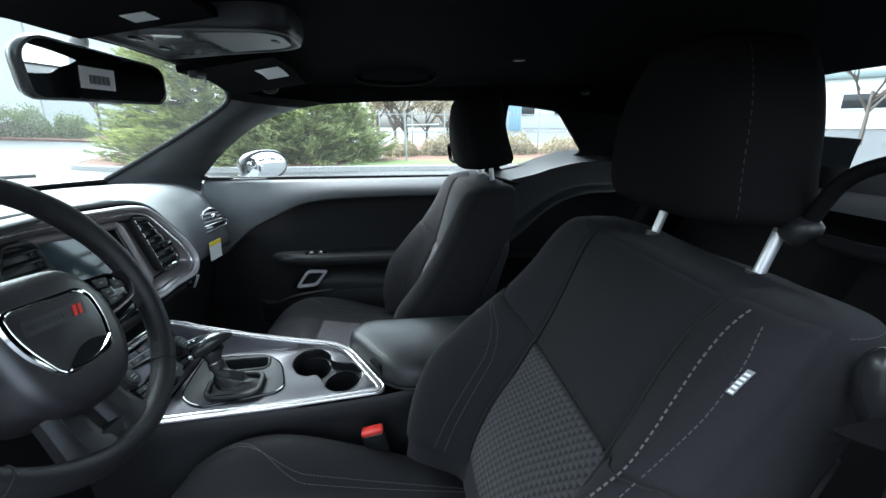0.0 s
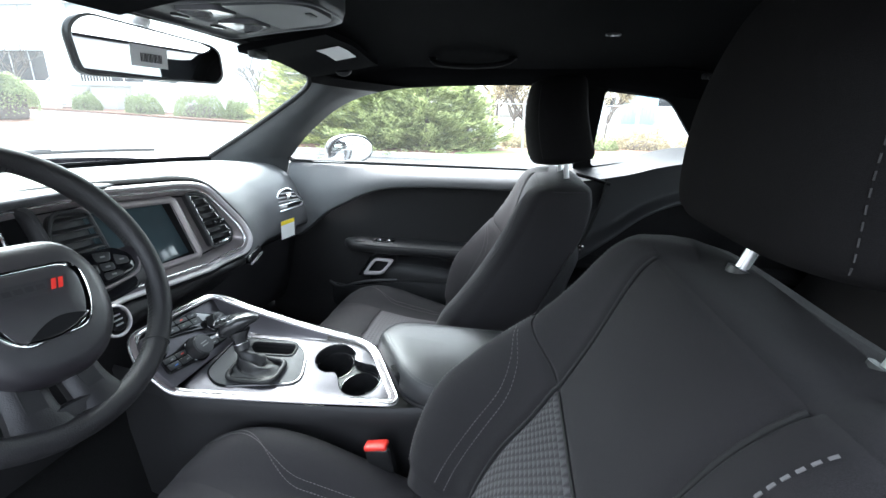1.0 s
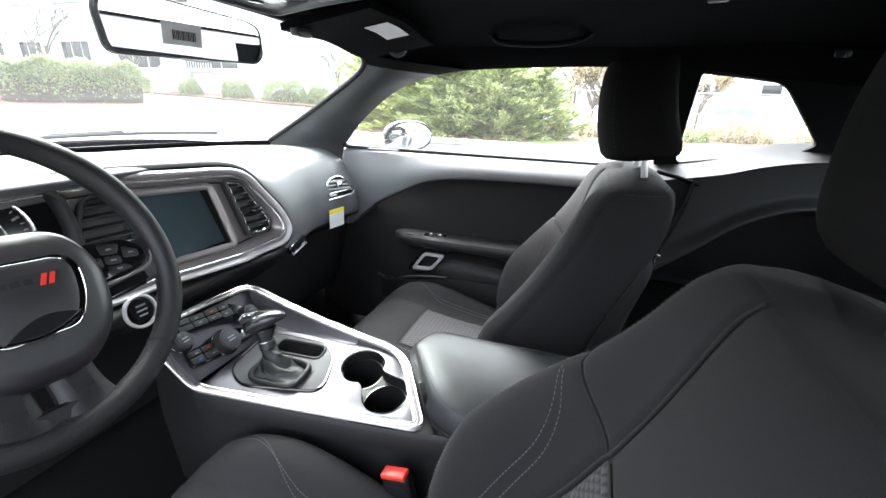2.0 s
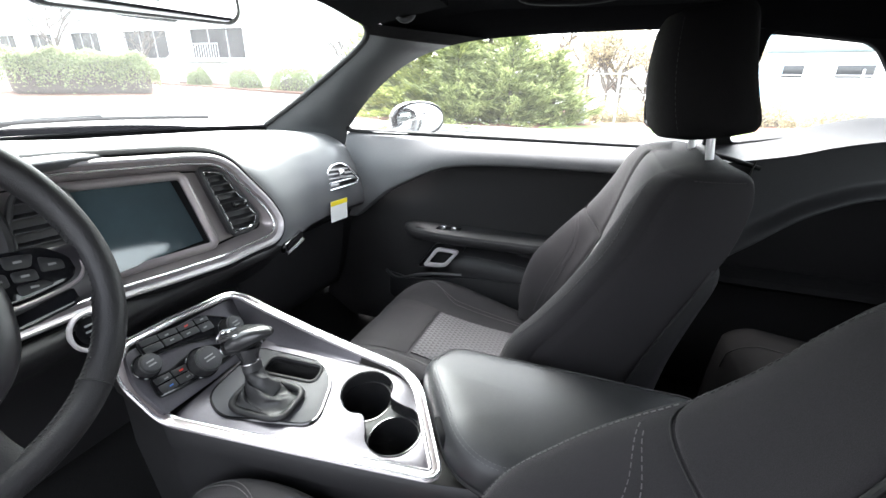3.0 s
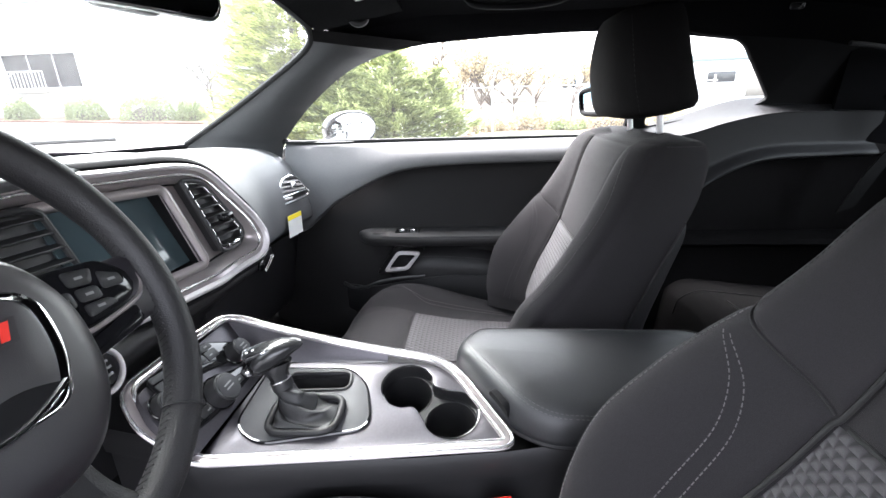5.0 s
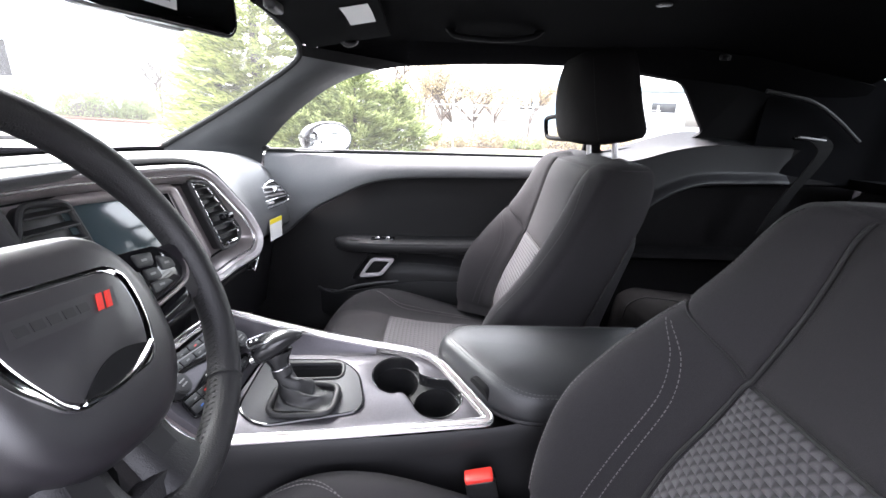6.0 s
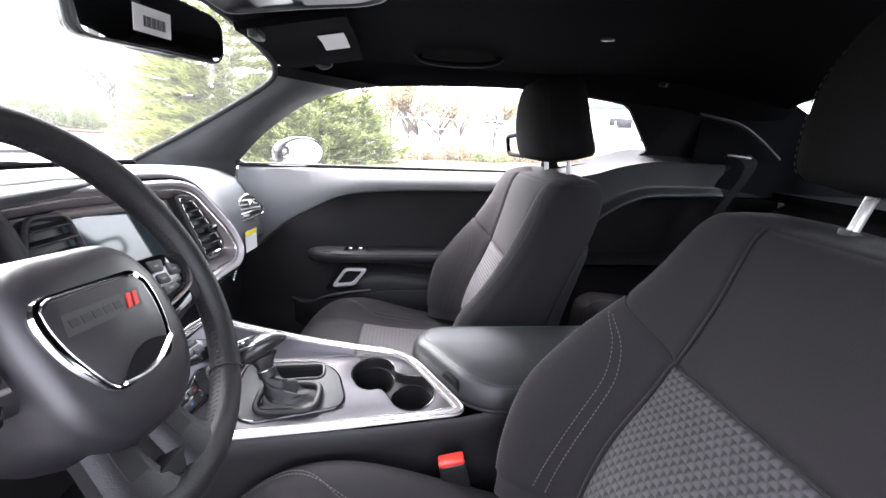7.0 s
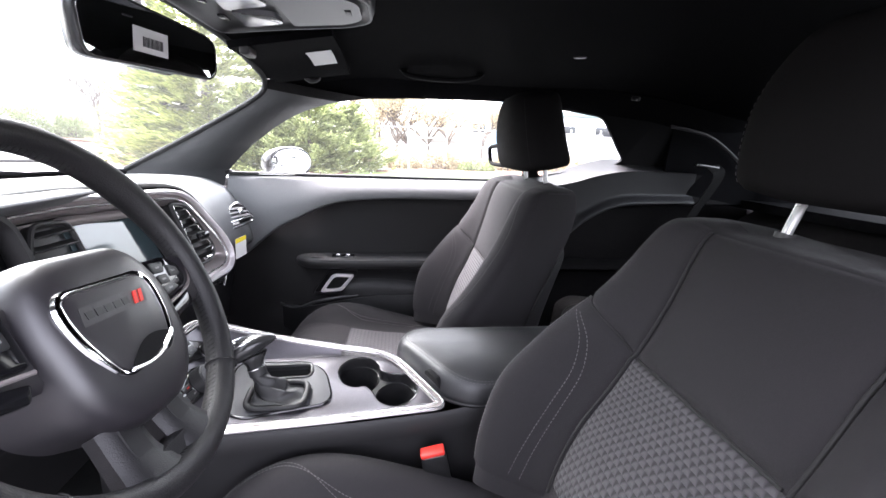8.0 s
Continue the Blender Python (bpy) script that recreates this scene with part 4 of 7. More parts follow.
    # belt guide loop on the outer side of the headrest
    if driver:
        # a broad flat loop that arches out and up, with a moulded foot
        guide = smooth_path([(0.400, 0.372, 1.050), (0.400, 0.362, 1.072), (0.401, 0.349, 1.098), (0.403, 0.330, 1.115), (0.406, 0.300, 1.124), (0.410, 0.270, 1.115), (0.412, 0.255, 1.085), (0.410, 0.262, 1.055), (0.405, 0.300, 1.046), (0.402, 0.350, 1.046)], 6)
        part("belt_guide", sweep(guide, circle(0.007, 12, 0.0085), up=(1, 0, 0)), M_BLACK, seat, "black plastic belt guide loop")
        part("guide_foot", rbox((0.03, 0.030, 0.030), (0.398, 0.372, 1.052), Matrix.Rotation(radians(25), 4, "X"), bevel=0.010, seg=3), M_PLASTIC, seat)
    else:
        g = base + Vector((0, side * 0.10, 0)) + up2 * 0.008 + out2 * 0.05
        o = Vector((0, side * 0.145, 0)) + out2 * 0.02
        guide = smooth_path([g - o * 0.3, g + o * 0.5, g + o * 0.88 + up2 * 0.002, g + o + up2 * 0.012, g + o + up2 * 0.045, g + o * 0.9 + up2 * 0.056, g + o * 0.5 + up2 * 0.06, g - o * 0.1 + up2 * 0.062], 6)
        part("belt_guide", tube(guide, 0.0065, 12), M_BLACK, seat, "black plastic belt guide loop")
    if driver:
        # the recliner's padded knob high on the outer side
        knob = bmesh.new()
        bmesh.ops.create_uvsphere(knob, u_segments=24, v_segments=14, radius=1.0)
        bmesh.ops.transform(knob, matrix=Matrix.Translation((0.348, 0.232, 0.962)) @ Matrix.Rotation(radians(-14), 4, "Y") @ Matrix.Diagonal((0.017, 0.020, 0.040, 1)), verts=knob.verts[:])
        part("side_knob", knob, M_HOUSING, seat, "smooth dark rounded knob on the seat's side")
    return seat, B


make_seat("driver_seat", 0.222, 0.797, 0.487, 6.5, 0.488, 0.16, 0.64, "dark cloth driver's bucket seat with houndstooth inserts and pale stitching", -1)
make_seat("passenger_seat", 0.128, 0.767, 1.275, 0, 0.475, 0.07, 0.57, "dark cloth passenger bucket seat with houndstooth inserts", 1)

# ---- dashboard ----


def face_x(y, z=0.9):
    """The instrument face: flat before the driver, turned towards him in the middle, leaning back."""
    return -0.22 * (z - 0.9) + lerp_table([(0.25, -0.615), (0.62, -0.615), (0.72, -0.605), (0.92, -0.55), (1.06, -0.52)], y)[0]


def dash_section(y):
    """Cross-section (x, z) of the dash at y, from the windscreen over the top and down to the knees."""
    drv = [(-1.16, 0.93), (-1.12, 0.976), (-0.95, 0.992), (-0.78, 1.008), (-0.66, 1.016), (-0.60, 1.014), (-0.584, 1.006), (-0.602, 0.992), (-0.64, 0.97), (-0.63, 0.815), (-0.58, 0.800), (-0.535, 0.792), (-0.53, 0.772), (-0.56, 0.745), (-0.62, 0.71), (-0.70, 0.60), (-0.74, 0.45)]
    pas = [(-1.10, 0.93), (-1.04, 0.966), (-0.92, 0.974), (-0.80, 0.976), (-0.71, 0.968), (-0.655, 0.945), (-0.632, 0.92), (-0.618, 0.89), (-0.608, 0.86), (-0.602, 0.82), (-0.602, 0.79), (-0.606, 0.765), (-0.615, 0.752), (-0.64, 0.742), (-0.67, 0.72), (-0.70, 0.60), (-0.74, 0.45)]
    t = ease(0.90, 1.12, y)
    near = 0.068 * (1 - ease(1.05, 1.30, y)) * t
    end = ease(1.42, 1.60, y)
    foot = -1.003 - 0.27 * (1 - ((y - CY) / 0.722) ** 2)
    out = []
    for (a, b), (c, d) in zip(drv, pas):
        x, z = a + (c - a) * t, b + (d - b) * t
        out.append((x - 0.06 * end * ease(0.70, 0.95, z) + near * ease(-0.85, -0.66, x) * ease(0.66, 0.76, z), z - 0.012 * end))
    return [(foot, out[0][1] + 0.022), (foot + 0.05, out[1][1])] + out[2:]


def make_dash():
    d = thing("dashboard", (-0.75, CY, 0.45), "dark soft-touch dashboard with silver-framed instrument face", "dashboard")
    ys = [0.16 + 1.44 * i / 90 for i in range(91)]
    upper, lower = [], []
    for y in ys:
        pts = smooth_path([Vector((x, z, 0)) for x, z in dash_section(y)], 3)
        cut = 28.5 + 5.5 * ease(0.98, 1.14, y) - 0.6 * ease(1.22, 1.50, y)

        def at(q):
            i = min(len(pts) - 2, int(q))
            return pts[i].lerp(pts[i + 1], q - i)
        rim = at(cut)
        upper.append([(p.x, y, p.y) for p in [at(cut * i / 40) for i in range(41)]] + [(pts[0].x, y, rim.y)])
        lower.append([(rim.x - 0.012, y, rim.y)] + [(p.x - 0.003, y, p.y) for p in [at(cut + (48 - cut) * i / 20) for i in range(21)]] + [(-1.16, y, 0.45), (-1.16, y, rim.y)])
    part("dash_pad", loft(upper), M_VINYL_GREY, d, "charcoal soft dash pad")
    part("knee_panel", loft(lower), M_CONSOLE, d, "black lower dash panel")

    # instrument face plate and its bright surround, as loops in (y, z)
    outer = [(0.20, 0.988), (0.70, 1.003), (0.902, 0.996), (0.958, 0.984), (1.016, 0.890), (1.027, 0.848), (1.006, 0.820), (0.93, 0.811), (0.76, 0.803), (0.20, 0.812)]
    loop = [(p.x, p.y) for p in round_corners([(p[0], p[1], 0) for p in outer], [0.05, 0.05, 0.04, 0.035, 0.03, 0.022, 0.025, 0.04, 0.05, 0.05], 7)]

    def on_face(lp, lift):
        return [Vector((face_x(y, z) + lift, y, z)) for y, z in lp]
    part("face_surround", sweep(on_face(loop, 0.026), circle(0.005, 10, 0.009), closed=True, up=(1, 0, 0)), M_SATIN, d, "bright silver surround")
    # a solid black strip takes the place of shade under the brow
    part("gap_shade", sweep(on_face(inset(loop, -0.0085), 0.016), circle(0.007, 8, 0.012), closed=True, up=(1, 0, 0)), M_BLACK, d, "black strip standing in for the shaded gap round the face")
    bands = [on_face(inset(loop, q), h) for q, h in ((0.002, 0.028), (0.010, 0.026), (0.020, 0.019), (0.026, 0.010), (0.028, 0.004))]
    part("face_flange", loft([r + r[:1] for r in bands], closed=False), M_BRONZE, d, "dark satin sloping flange")
    part("bright_line", sweep(on_face(inset(loop, 0.0125), 0.026), circle(0.0022, 6), closed=True, up=(1, 0, 0)), M_BRIGHT, d, "thin bright line")
    part("dark_line", sweep(on_face(inset(loop, 0.0275), 0.007), circle(0.0018, 6), closed=True, up=(1, 0, 0)), M_BLACK, d)
    bm = bmesh.new()
    vs = [bm.verts.new((y, z, 0)) for y, z in loop]
    edges = [bm.edges.new((vs[i], vs[(i + 1) % len(vs)])) for i in range(len(vs))]
    window = [(0.735, 0.838), (0.893, 0.846), (0.877, 0.958), (0.733, 0.962)]
    wide = inset(window, -0.004)
    hs = [bm.verts.new((y, z, 0)) for y, z in wide]
    edges += [bm.edges.new((hs[i], hs[(i + 1) % 4])) for i in range(4)]
    bmesh.ops.triangle_fill(bm, use_beauty=True, edges=edges, normal=(0, 0, 1))
    for k in range(12):
        y = 0.25 + 0.07 * k
        bmesh.ops.bisect_plane(bm, geom=bm.verts[:] + bm.edges[:] + bm.faces[:], plane_co=(y, 0, 0), plane_no=(1, 0, 0))
    for v in bm.verts:
        y, z = v.co.x, v.co.y
        v.co = (face_x(y, z) + 0.004, y, z)
    part("face_plate", bm, M_BRONZE, d, "dark satin metal face plate", smooth=True)

    # touch screen, set into a well behind the face
    well = [[Vector((face_x(y, z) + q, y, z)) for y, z in wide] for q in (0.006, -0.022)]
    part("screen_well", loft([r + r[:1] for r in well], closed=False), M_BLACK, d)
    def facing(pts, lift):
        """A frame on the face and the outline (y, z) laid into it."""
        ym, zm = sum(p[0] for p in pts) / len(pts), sum(p[1] for p in pts) / len(pts)
        a, b = (Vector((face_x(y, zm) + lift, y, zm)) for y in (ym - 0.04, ym + 0.04))
        m = axes((a + b) / 2, b - a, (-0.22, 0, 1))
        out = []
        for y, z in pts:
            q = m.inverted() @ Vector((face_x(y, z) + lift, y, z))
            out.append((q.x, q.y, 0))
        return m, out
    m, sc = facing(window, 0.010)
    sc = round_corners(sc, 0.004, 3)
    tip = axes(m.translation - Vector((0.003, 0, 0)), (0.115, 1, 0), (-0.295, 0, 1))  # leaning a little further back than the face
    part("touch_screen", plate([(p.x * 1.01, p.y * 1.03) for p in sc], tip, 0.004, 0.0005), M_SCREEN, d, "dark switched-off touch screen", smooth=False)
    part("screen_frame", sweep([m @ Vector((x, y, 0.003)) for x, y in inset([(p.x, p.y) for p in sc], -0.0065)], circle(0.0075, 10, 0.006), closed=True, up=(1, 0, 0)), M_BRONZE, d, "satin metal screen frame")
    part("screen_edge", sweep([m @ Vector((x, y, 0.001)) for x, y in inset([(p.x, p.y) for p in sc], -0.0005)], circle(0.0011, 6), closed=True, up=(1, 0, 0)), M_BLACK, d)

    # vents
    def vent(loop2, m, nsl, tilt, name="air_vent", slat_mat=M_PLASTIC):
        v = part(name, plate(loop2, m @ Matrix.Translation((0, 0, 0.006)), 0.012, 0.001), M_PLASTIC, d, "black air vent with slats")
        part("vent_rim", sweep([m @ Vector((p.x, p.y, 0.012)) for p in loop2], circle(0.004, 8), closed=True, up=(1, 0, 0)), M_PLASTIC, v)
        ymin, ymax = min(p.y for p in loop2), max(p.y for p in loop2)
        for k in range(nsl):
            yy = ymin + (ymax - ymin) * (k + 0.7) / (nsl + 0.4)
            xs = []
            for a, b in zip(loop2, loop2[1:] + loop2[:1]):
                if (a.y - yy) * (b.y - yy) < 0:
                    xs.append(a.x + (b.x - a.x) * (yy - a.y) / (b.y - a.y))
            if len(xs) < 2:
                continue
            x0, x1 = min(xs) + 0.002, max(xs) - 0.002
            rot = m.to_3x3().to_4x4() @ Matrix.Rotation(radians(tilt), 4, "X")
            part("vent_slat", rbox((x1 - x0, 0.003, 0.014), m @ Vector(((x0 + x1) / 2, yy, 0.012)), rot, bevel=0.001, seg=1), slat_mat, v)
        return v
    m, lp = facing([(0.932, 0.847), (0.970, 0.848), (0.992, 0.866), (0.947, 0.962), (0.910, 0.969)], 0.010)
    lp = round_corners(lp, [0.008, 0.012, 0.014, 0.014, 0.006], 4)
    v = vent(lp, m, 7, 25)
    part("vent_line", sweep([m @ Vector((x, y, 0.0135)) for x, y in inset([(p.x, p.y) for p in lp], 0.0045)], circle(0.0009, 6), closed=True, up=(1, 0, 0)), M_BRIGHT, v, "fine bright line inside the vent")
    part("vent_knob", rbox((0.026, 0.012, 0.014), m @ Vector((0.004, 0.002, 0.024)), m.to_3x3().to_4x4(), bevel=0.004), M_GLOSS, v)
    part("vent_wheel", rbox((0.026, 0.008, 0.012), m @ Vector((0.006, -0.044, 0.016)), m.to_3x3().to_4x4(), bevel=0.003), M_STEEL, v)
    m, lp = facing([(0.658, 0.858), (0.750, 0.856), (0.742, 0.920), (0.735, 0.967), (0.682, 0.972), (0.662, 0.930)], 0.010)
    vent(round_corners(lp, [0.012, 0.012, 0.004, 0.012, 0.014, 0.01], 4), m, 6, 25)
    # side vent on the passenger's end
    m = axes((-0.612, 1.435, 0.862), (0.25, 1, -0.05), (-0.25, 0, 1))
    lp = round_corners([(-0.070, -0.036, 0), (-0.020, -0.032, 0), (0.042, -0.026, 0), (0.051, -0.013, 0), (0.036, 0.0, 0), (0.018, 0.022, 0), (-0.010, 0.034, 0), (-0.040, 0.029, 0), (-0.062, 0.010, 0), (-0.075, -0.018, 0)], 0.010, 4)
    v = vent(lp, m, 0, 20)
    part("vent_rim", sweep([m @ Vector((p.x * 1.03, p.y * 1.05, 0.014)) for p in lp], circle(0.0032, 8), closed=True, up=(1, 0, 0)), M_STEEL, v, "bright vent rim")
    mr = m.to_3x3().to_4x4()
    for x0, x1, y in ((-0.060, 0.014, 0.019), (-0.064, 0.026, 0.007), (-0.066, 0.034, -0.005)):
        part("vent_slat", rbox((x1 - x0, 0.0035, 0.013), m @ Vector(((x0 + x1) / 2, y, 0.012)), mr @ Matrix.Rotation(radians(20), 4, "X"), bevel=0.0012, seg=2), M_SATIN, v, "bright satin vent slat")
    part("vent_bar", rbox((0.112, 0.0045, 0.010), m @ Vector((-0.012, -0.0155, 0.014)), mr @ Matrix.Rotation(radians(4), 4, "Z"), bevel=0.0015, seg=2), M_STEEL, v, "bright bar across the vent")
    part("vent_knob", rbox((0.020, 0.016, 0.010), m @ Vector((-0.016, 0.007, 0.021)), mr, bevel=0.004, seg=3), M_STEEL, v, "bright vent tab")
    part("vent_wheel", rbox((0.032, 0.008, 0.010), m @ Vector((-0.045, -0.025, 0.014)), mr, bevel=0.003), M_SATIN, v)
    # gauges before the driver
    m, hood = facing([(0.245, 0.852), (0.640, 0.852), (0.656, 0.925), (0.650, 0.985), (0.610, 1.004), (0.290, 1.004), (0.245, 0.97)], 0.008)
    hood = round_corners(hood, [0.03, 0.02, 0.02, 0.03, 0.03, 0.03, 0.03], 5)
    part("gauge_panel", plate([(p.x, p.y) for p in hood], m, 0.01, 0.002), M_BLACK, d, "dark instrument cluster")
    part("gauge_brow", sweep([m @ Vector((p.x, p.y, 0.012)) for p in hood], circle(0.010, 10, 0.016), closed=True, up=(1, 0, 0)), M_VINYL, d, "dark padded brow round the cluster")
    for y in (0.385, 0.552):
        gm, _ = facing([(y - 0.05, 0.892), (y + 0.05, 0.992)], 0.012)
        gz = gm.inverted() @ Vector((face_x(y, 0.942) + 0.012, y, 0.942))
        gm = gm @ Matrix.Translation((gz.x, gz.y, 0))
        part("gauge_ring", sweep([gm @ Vector((a, b, 0.006)) for a, b in circle(0.058, 40)], circle(0.0028, 6), closed=True, up=(1, 0, 0)), M_STEEL, d, "bright gauge ring")
        part("gauge_dial", plate(circle(0.056, 36), gm @ Matrix.Translation((0, 0, 0.003)), 0.004, 0), M_GLOSS, d, "black gauge dial")
        part("dial_hub", sweep([gm @ Vector((a, b, 0.005)) for a, b in circle(0.026, 30)], circle(0.0014, 6), closed=True, up=(1, 0, 0)), M_STEEL, d)
        marks = bmesh.new()
        for k in range(25):
            a = radians(225 - 270 * k / 24)
            big = k % 3 == 0
            rbox((0.010 if big else 0.005, 0.0030 if big else 0.0014, 0.001), gm @ Vector(((0.047 if big else 0.050) * math.cos(a), (0.047 if big else 0.050) * math.sin(a), 0.0045)), gm.to_3x3().to_4x4() @ Matrix.Rotation(a, 4, "Z"), 0, 1, marks)
        part("gauge_marks", marks, M_LEGEND, d)
        a = radians(222)
        part("needle", rbox((0.040, 0.0022, 0.001), gm @ Vector((0.022 * math.cos(a), 0.022 * math.sin(a), 0.0065)), gm.to_3x3().to_4x4() @ Matrix.Rotation(a, 4, "Z"), 0), M_RED, d, "red gauge needle")
    # glovebox lid, its latch, and the dark knee panel
    part("glovebox_lid", surface(lambda u, v: (-0.672 - 0.035 * v - 0.01 * math.sin(math.pi * u), 1.06 + 0.45 * u, 0.715 - 0.22 * v), 14, 8, 0.012), M_CONSOLE, d, "dark glovebox lid")
    part("glovebox_latch", rbox((0.016, 0.10, 0.024), (-0.553, 1.128, 0.766), Matrix.Rotation(radians(17), 4, "Z"), bevel=0.005), M_GLOSS, d, "glossy black glovebox latch")
    part("latch_edge", tube([(-0.5305, 1.083, 0.754), (-0.545, 1.131, 0.753), (-0.5595, 1.178, 0.755)], 0.0016, 6), M_BRIGHT, d, "bright lower edge of the latch")
    part("start_bezel", sweep([Vector((-0.518, 0.676, 0.792)) + Vector((-0.25 * b, a * 1.0, b)) for a, b in circle(0.0255, 36)], circle(0.0030, 10, 0.0042), closed=True, up=(1, 0, 0)), M_SATIN, d, "bright ring of the start button")
    bm = bmesh.new()
    bmesh.ops.create_cone(bm, cap_ends=True, segments=28, radius1=0.021, radius2=0.019, depth=0.02)
    bmesh.ops.transform(bm, matrix=Matrix.Translation((-0.524, 0.676, 0.792)) @ Matrix.Rotation(radians(76), 4, "Y"), verts=bm.verts[:])
    sb = part("start_button", bm, M_GLOSS, d, "glossy black start button")
    for dz, wd in ((0.008, 0.016), (0.0, 0.018), (-0.008, 0.014)):
        part("legend", rbox((0.0006, wd, 0.0028), (-0.5135 - 0.25 * dz, 0.676, 0.7945 + dz), Matrix.Rotation(radians(-14), 4, "Y"), 0), M_LEGEND, sb)
    return d


make_dash()

# ---- steering wheel ----


def make_wheel():
    c = Vector((-0.401, 0.470, 0.944))
    n = Vector((math.cos(radians(26.5)), 0.0, math.sin(radians(26.5))))
    m = axes(c, (0, 1, 0), (-n.z, 0, n.x))  # local x to the passenger, y up the wheel, z to the driver
    w = thing("steering_wheel", c, "black leather-wrapped three-spoke steering wheel", "steering wheel")
    R, tr = 0.170, 0.0152
    turn = [2 * math.pi * k / 120 for k in range(120)]
    rim = [m @ Vector((R * math.cos(a), R * math.sin(a), 0)) for a in turn]
    # thumb swells beside the spokes
    swell = [1 + 0.10 * math.exp(-((math.degrees(a) - 35) / 16) ** 2) + 0.10 * math.exp(-((math.degrees(a) - 145) / 16) ** 2) for a in turn]
    part("rim", sweep(rim, [(tr * 0.96 * math.cos(a), tr * 1.06 * math.sin(a)) for a in [2 * math.pi * k / 20 for k in range(20)]], closed=True, up=tuple(n), scale=swell), M_LEATHER, w, "black leather rim")
    ri = R - tr * 0.97
    lace = bmesh.new()
    for k in range(170):
        a = 2 * math.pi * k / 170
        s = 1 if k % 2 else -1
        p = [m @ Vector(((ri + 0.0008) * math.cos(a + d), (ri + 0.0008) * math.sin(a + d), z)) for d, z in ((-0.008, -0.0042), (0.008, 0.0042))]
        tube(p, 0.0009, 5, bm=lace, up=tuple(n))
    part("rim_lacing", lace, M_SEAM, w, "black lacing inside the rim")
    # hub and spokes stand a few degrees off level
    m = m @ Matrix.Rotation(radians(-6), 4, "Z")
    h = m @ Matrix.Translation((0.003, -0.026, 0))
    hub = round_corners([(-0.074, 0.030, 0), (-0.056, 0.080, 0), (0.066, 0.080, 0), (0.094, 0.030, 0), (0.086, -0.042, 0), (0.046, -0.088, 0), (-0.032, -0.088, 0), (-0.071, -0.050, 0)], [0.034, 0.034, 0.034, 0.034, 0.034, 0.034, 0.026, 0.022], 7)
    rings = []
    for k, z in ((0.90, -0.075), (0.985, -0.034), (1.0, -0.016), (0.99, -0.004), (0.955, 0.006), (0.89, 0.0125), (0.76, 0.0165), (0.45, 0.018)):
        rings.append([h @ Vector((p.x * k, p.y * k, z)) for p in hub])
    part("hub", loft(rings), M_HUB, w)
    badge = round_corners([(-0.055, 0.044, 0), (0.055, 0.044, 0), (0.056, 0.002, 0), (0.040, -0.036, 0), (-0.031, -0.040, 0), (-0.053, 0.002, 0)], [0.02, 0.02, 0.03, 0.012, 0.014, 0.03], 7)
    wide = [1.0 + 0.9 * ease(0.025, 0.050, abs(p.x)) - 0.4 * ease(0.028, 0.042, p.y) for p in badge]
    part("badge_surround", sweep([h @ Vector((p.x, p.y, 0.0165)) for p in badge], circle(0.0026, 8, 0.0024), closed=True, up=tuple(n), scale=wide), M_CHROME, w, "chrome surround of the hub pad")
    part("horn_pad", plate([(p.x * 0.95, p.y * 0.945) for p in badge], h @ Matrix.Translation((0, 0, 0.0205)), 0.01, 0.0035), M_HUB, w, "soft black horn pad")
    lens = [Vector((-0.026 + 0.070 * t, -0.036 + 0.013 * t + 0.012 * math.sin(math.pi * t), 0)) for t in [k / 12 for k in range(13)]] + [Vector((0.044 - 0.070 * t, -0.023 - 0.013 * t - 0.008 * math.sin(math.pi * t), 0)) for t in [k / 12 for k in range(1, 12)]]
    wing = part("wing_recess", plate([(p.x, p.y) for p in lens], h @ Matrix.Translation((0, 0, 0.0212)), 0.006, 0), M_BLACK, w, "dark recess under the horn pad")
    lower = [p for p in lens[12:]] + [lens[0]]
    part("wing_rim", sweep([h @ Vector((p.x, p.y, 0.0218)) for p in lower], circle(0.0021, 6), up=tuple(n)), M_CHROME, wing, "thin chrome wing")
    for dx in (0.024, 0.0315):
        q = [(dx - 0.0050, 0.0145), (dx - 0.0003, 0.0145), (dx + 0.0044, 0.0265), (dx - 0.0003, 0.0265)]
        part("red_stripe", plate(q, h @ Matrix.Translation((0, 0, 0.0217)), 0.0012, 0), M_RED, w, "slanted red stripe")
    bar = part("badge_bar", plate([(-0.044, 0.0125), (0.036, 0.0125), (0.041, 0.0285), (-0.040, 0.0285)], h @ Matrix.Translation((0, 0, 0.0207)), 0.001, 0), M_HUB, w, "recessed badge bar")
    for k in range(5):
        part("badge_mark", rbox((0.0080, 0.0065, 0.0006), h @ Vector((-0.033 + 0.0108 * k, 0.0205, 0.0209)), h.to_3x3().to_4x4(), 0), M_PLASTIC, bar)

    def poly(sg, pts, z, th, bev, material, name, parent, label="", r=0.005):
        ol = round_corners([(sg * x, y, 0) for x, y in (pts if sg > 0 else pts[::-1])], r, 4)
        return part(name, plate([(p.x, p.y) for p in ol], m @ Matrix.Translation((0, 0, z)), th, bev), material, parent, label)
    for sg in (-1, 1):
        # the side spoke: a body behind, gloss switches above a satin line, a plain pad below it
        path = [m @ Vector((sg * 0.060, -0.008, -0.014)), m @ Vector((sg * 0.11, -0.007, -0.014)), m @ Vector((sg * 0.163, -0.003, -0.003))]
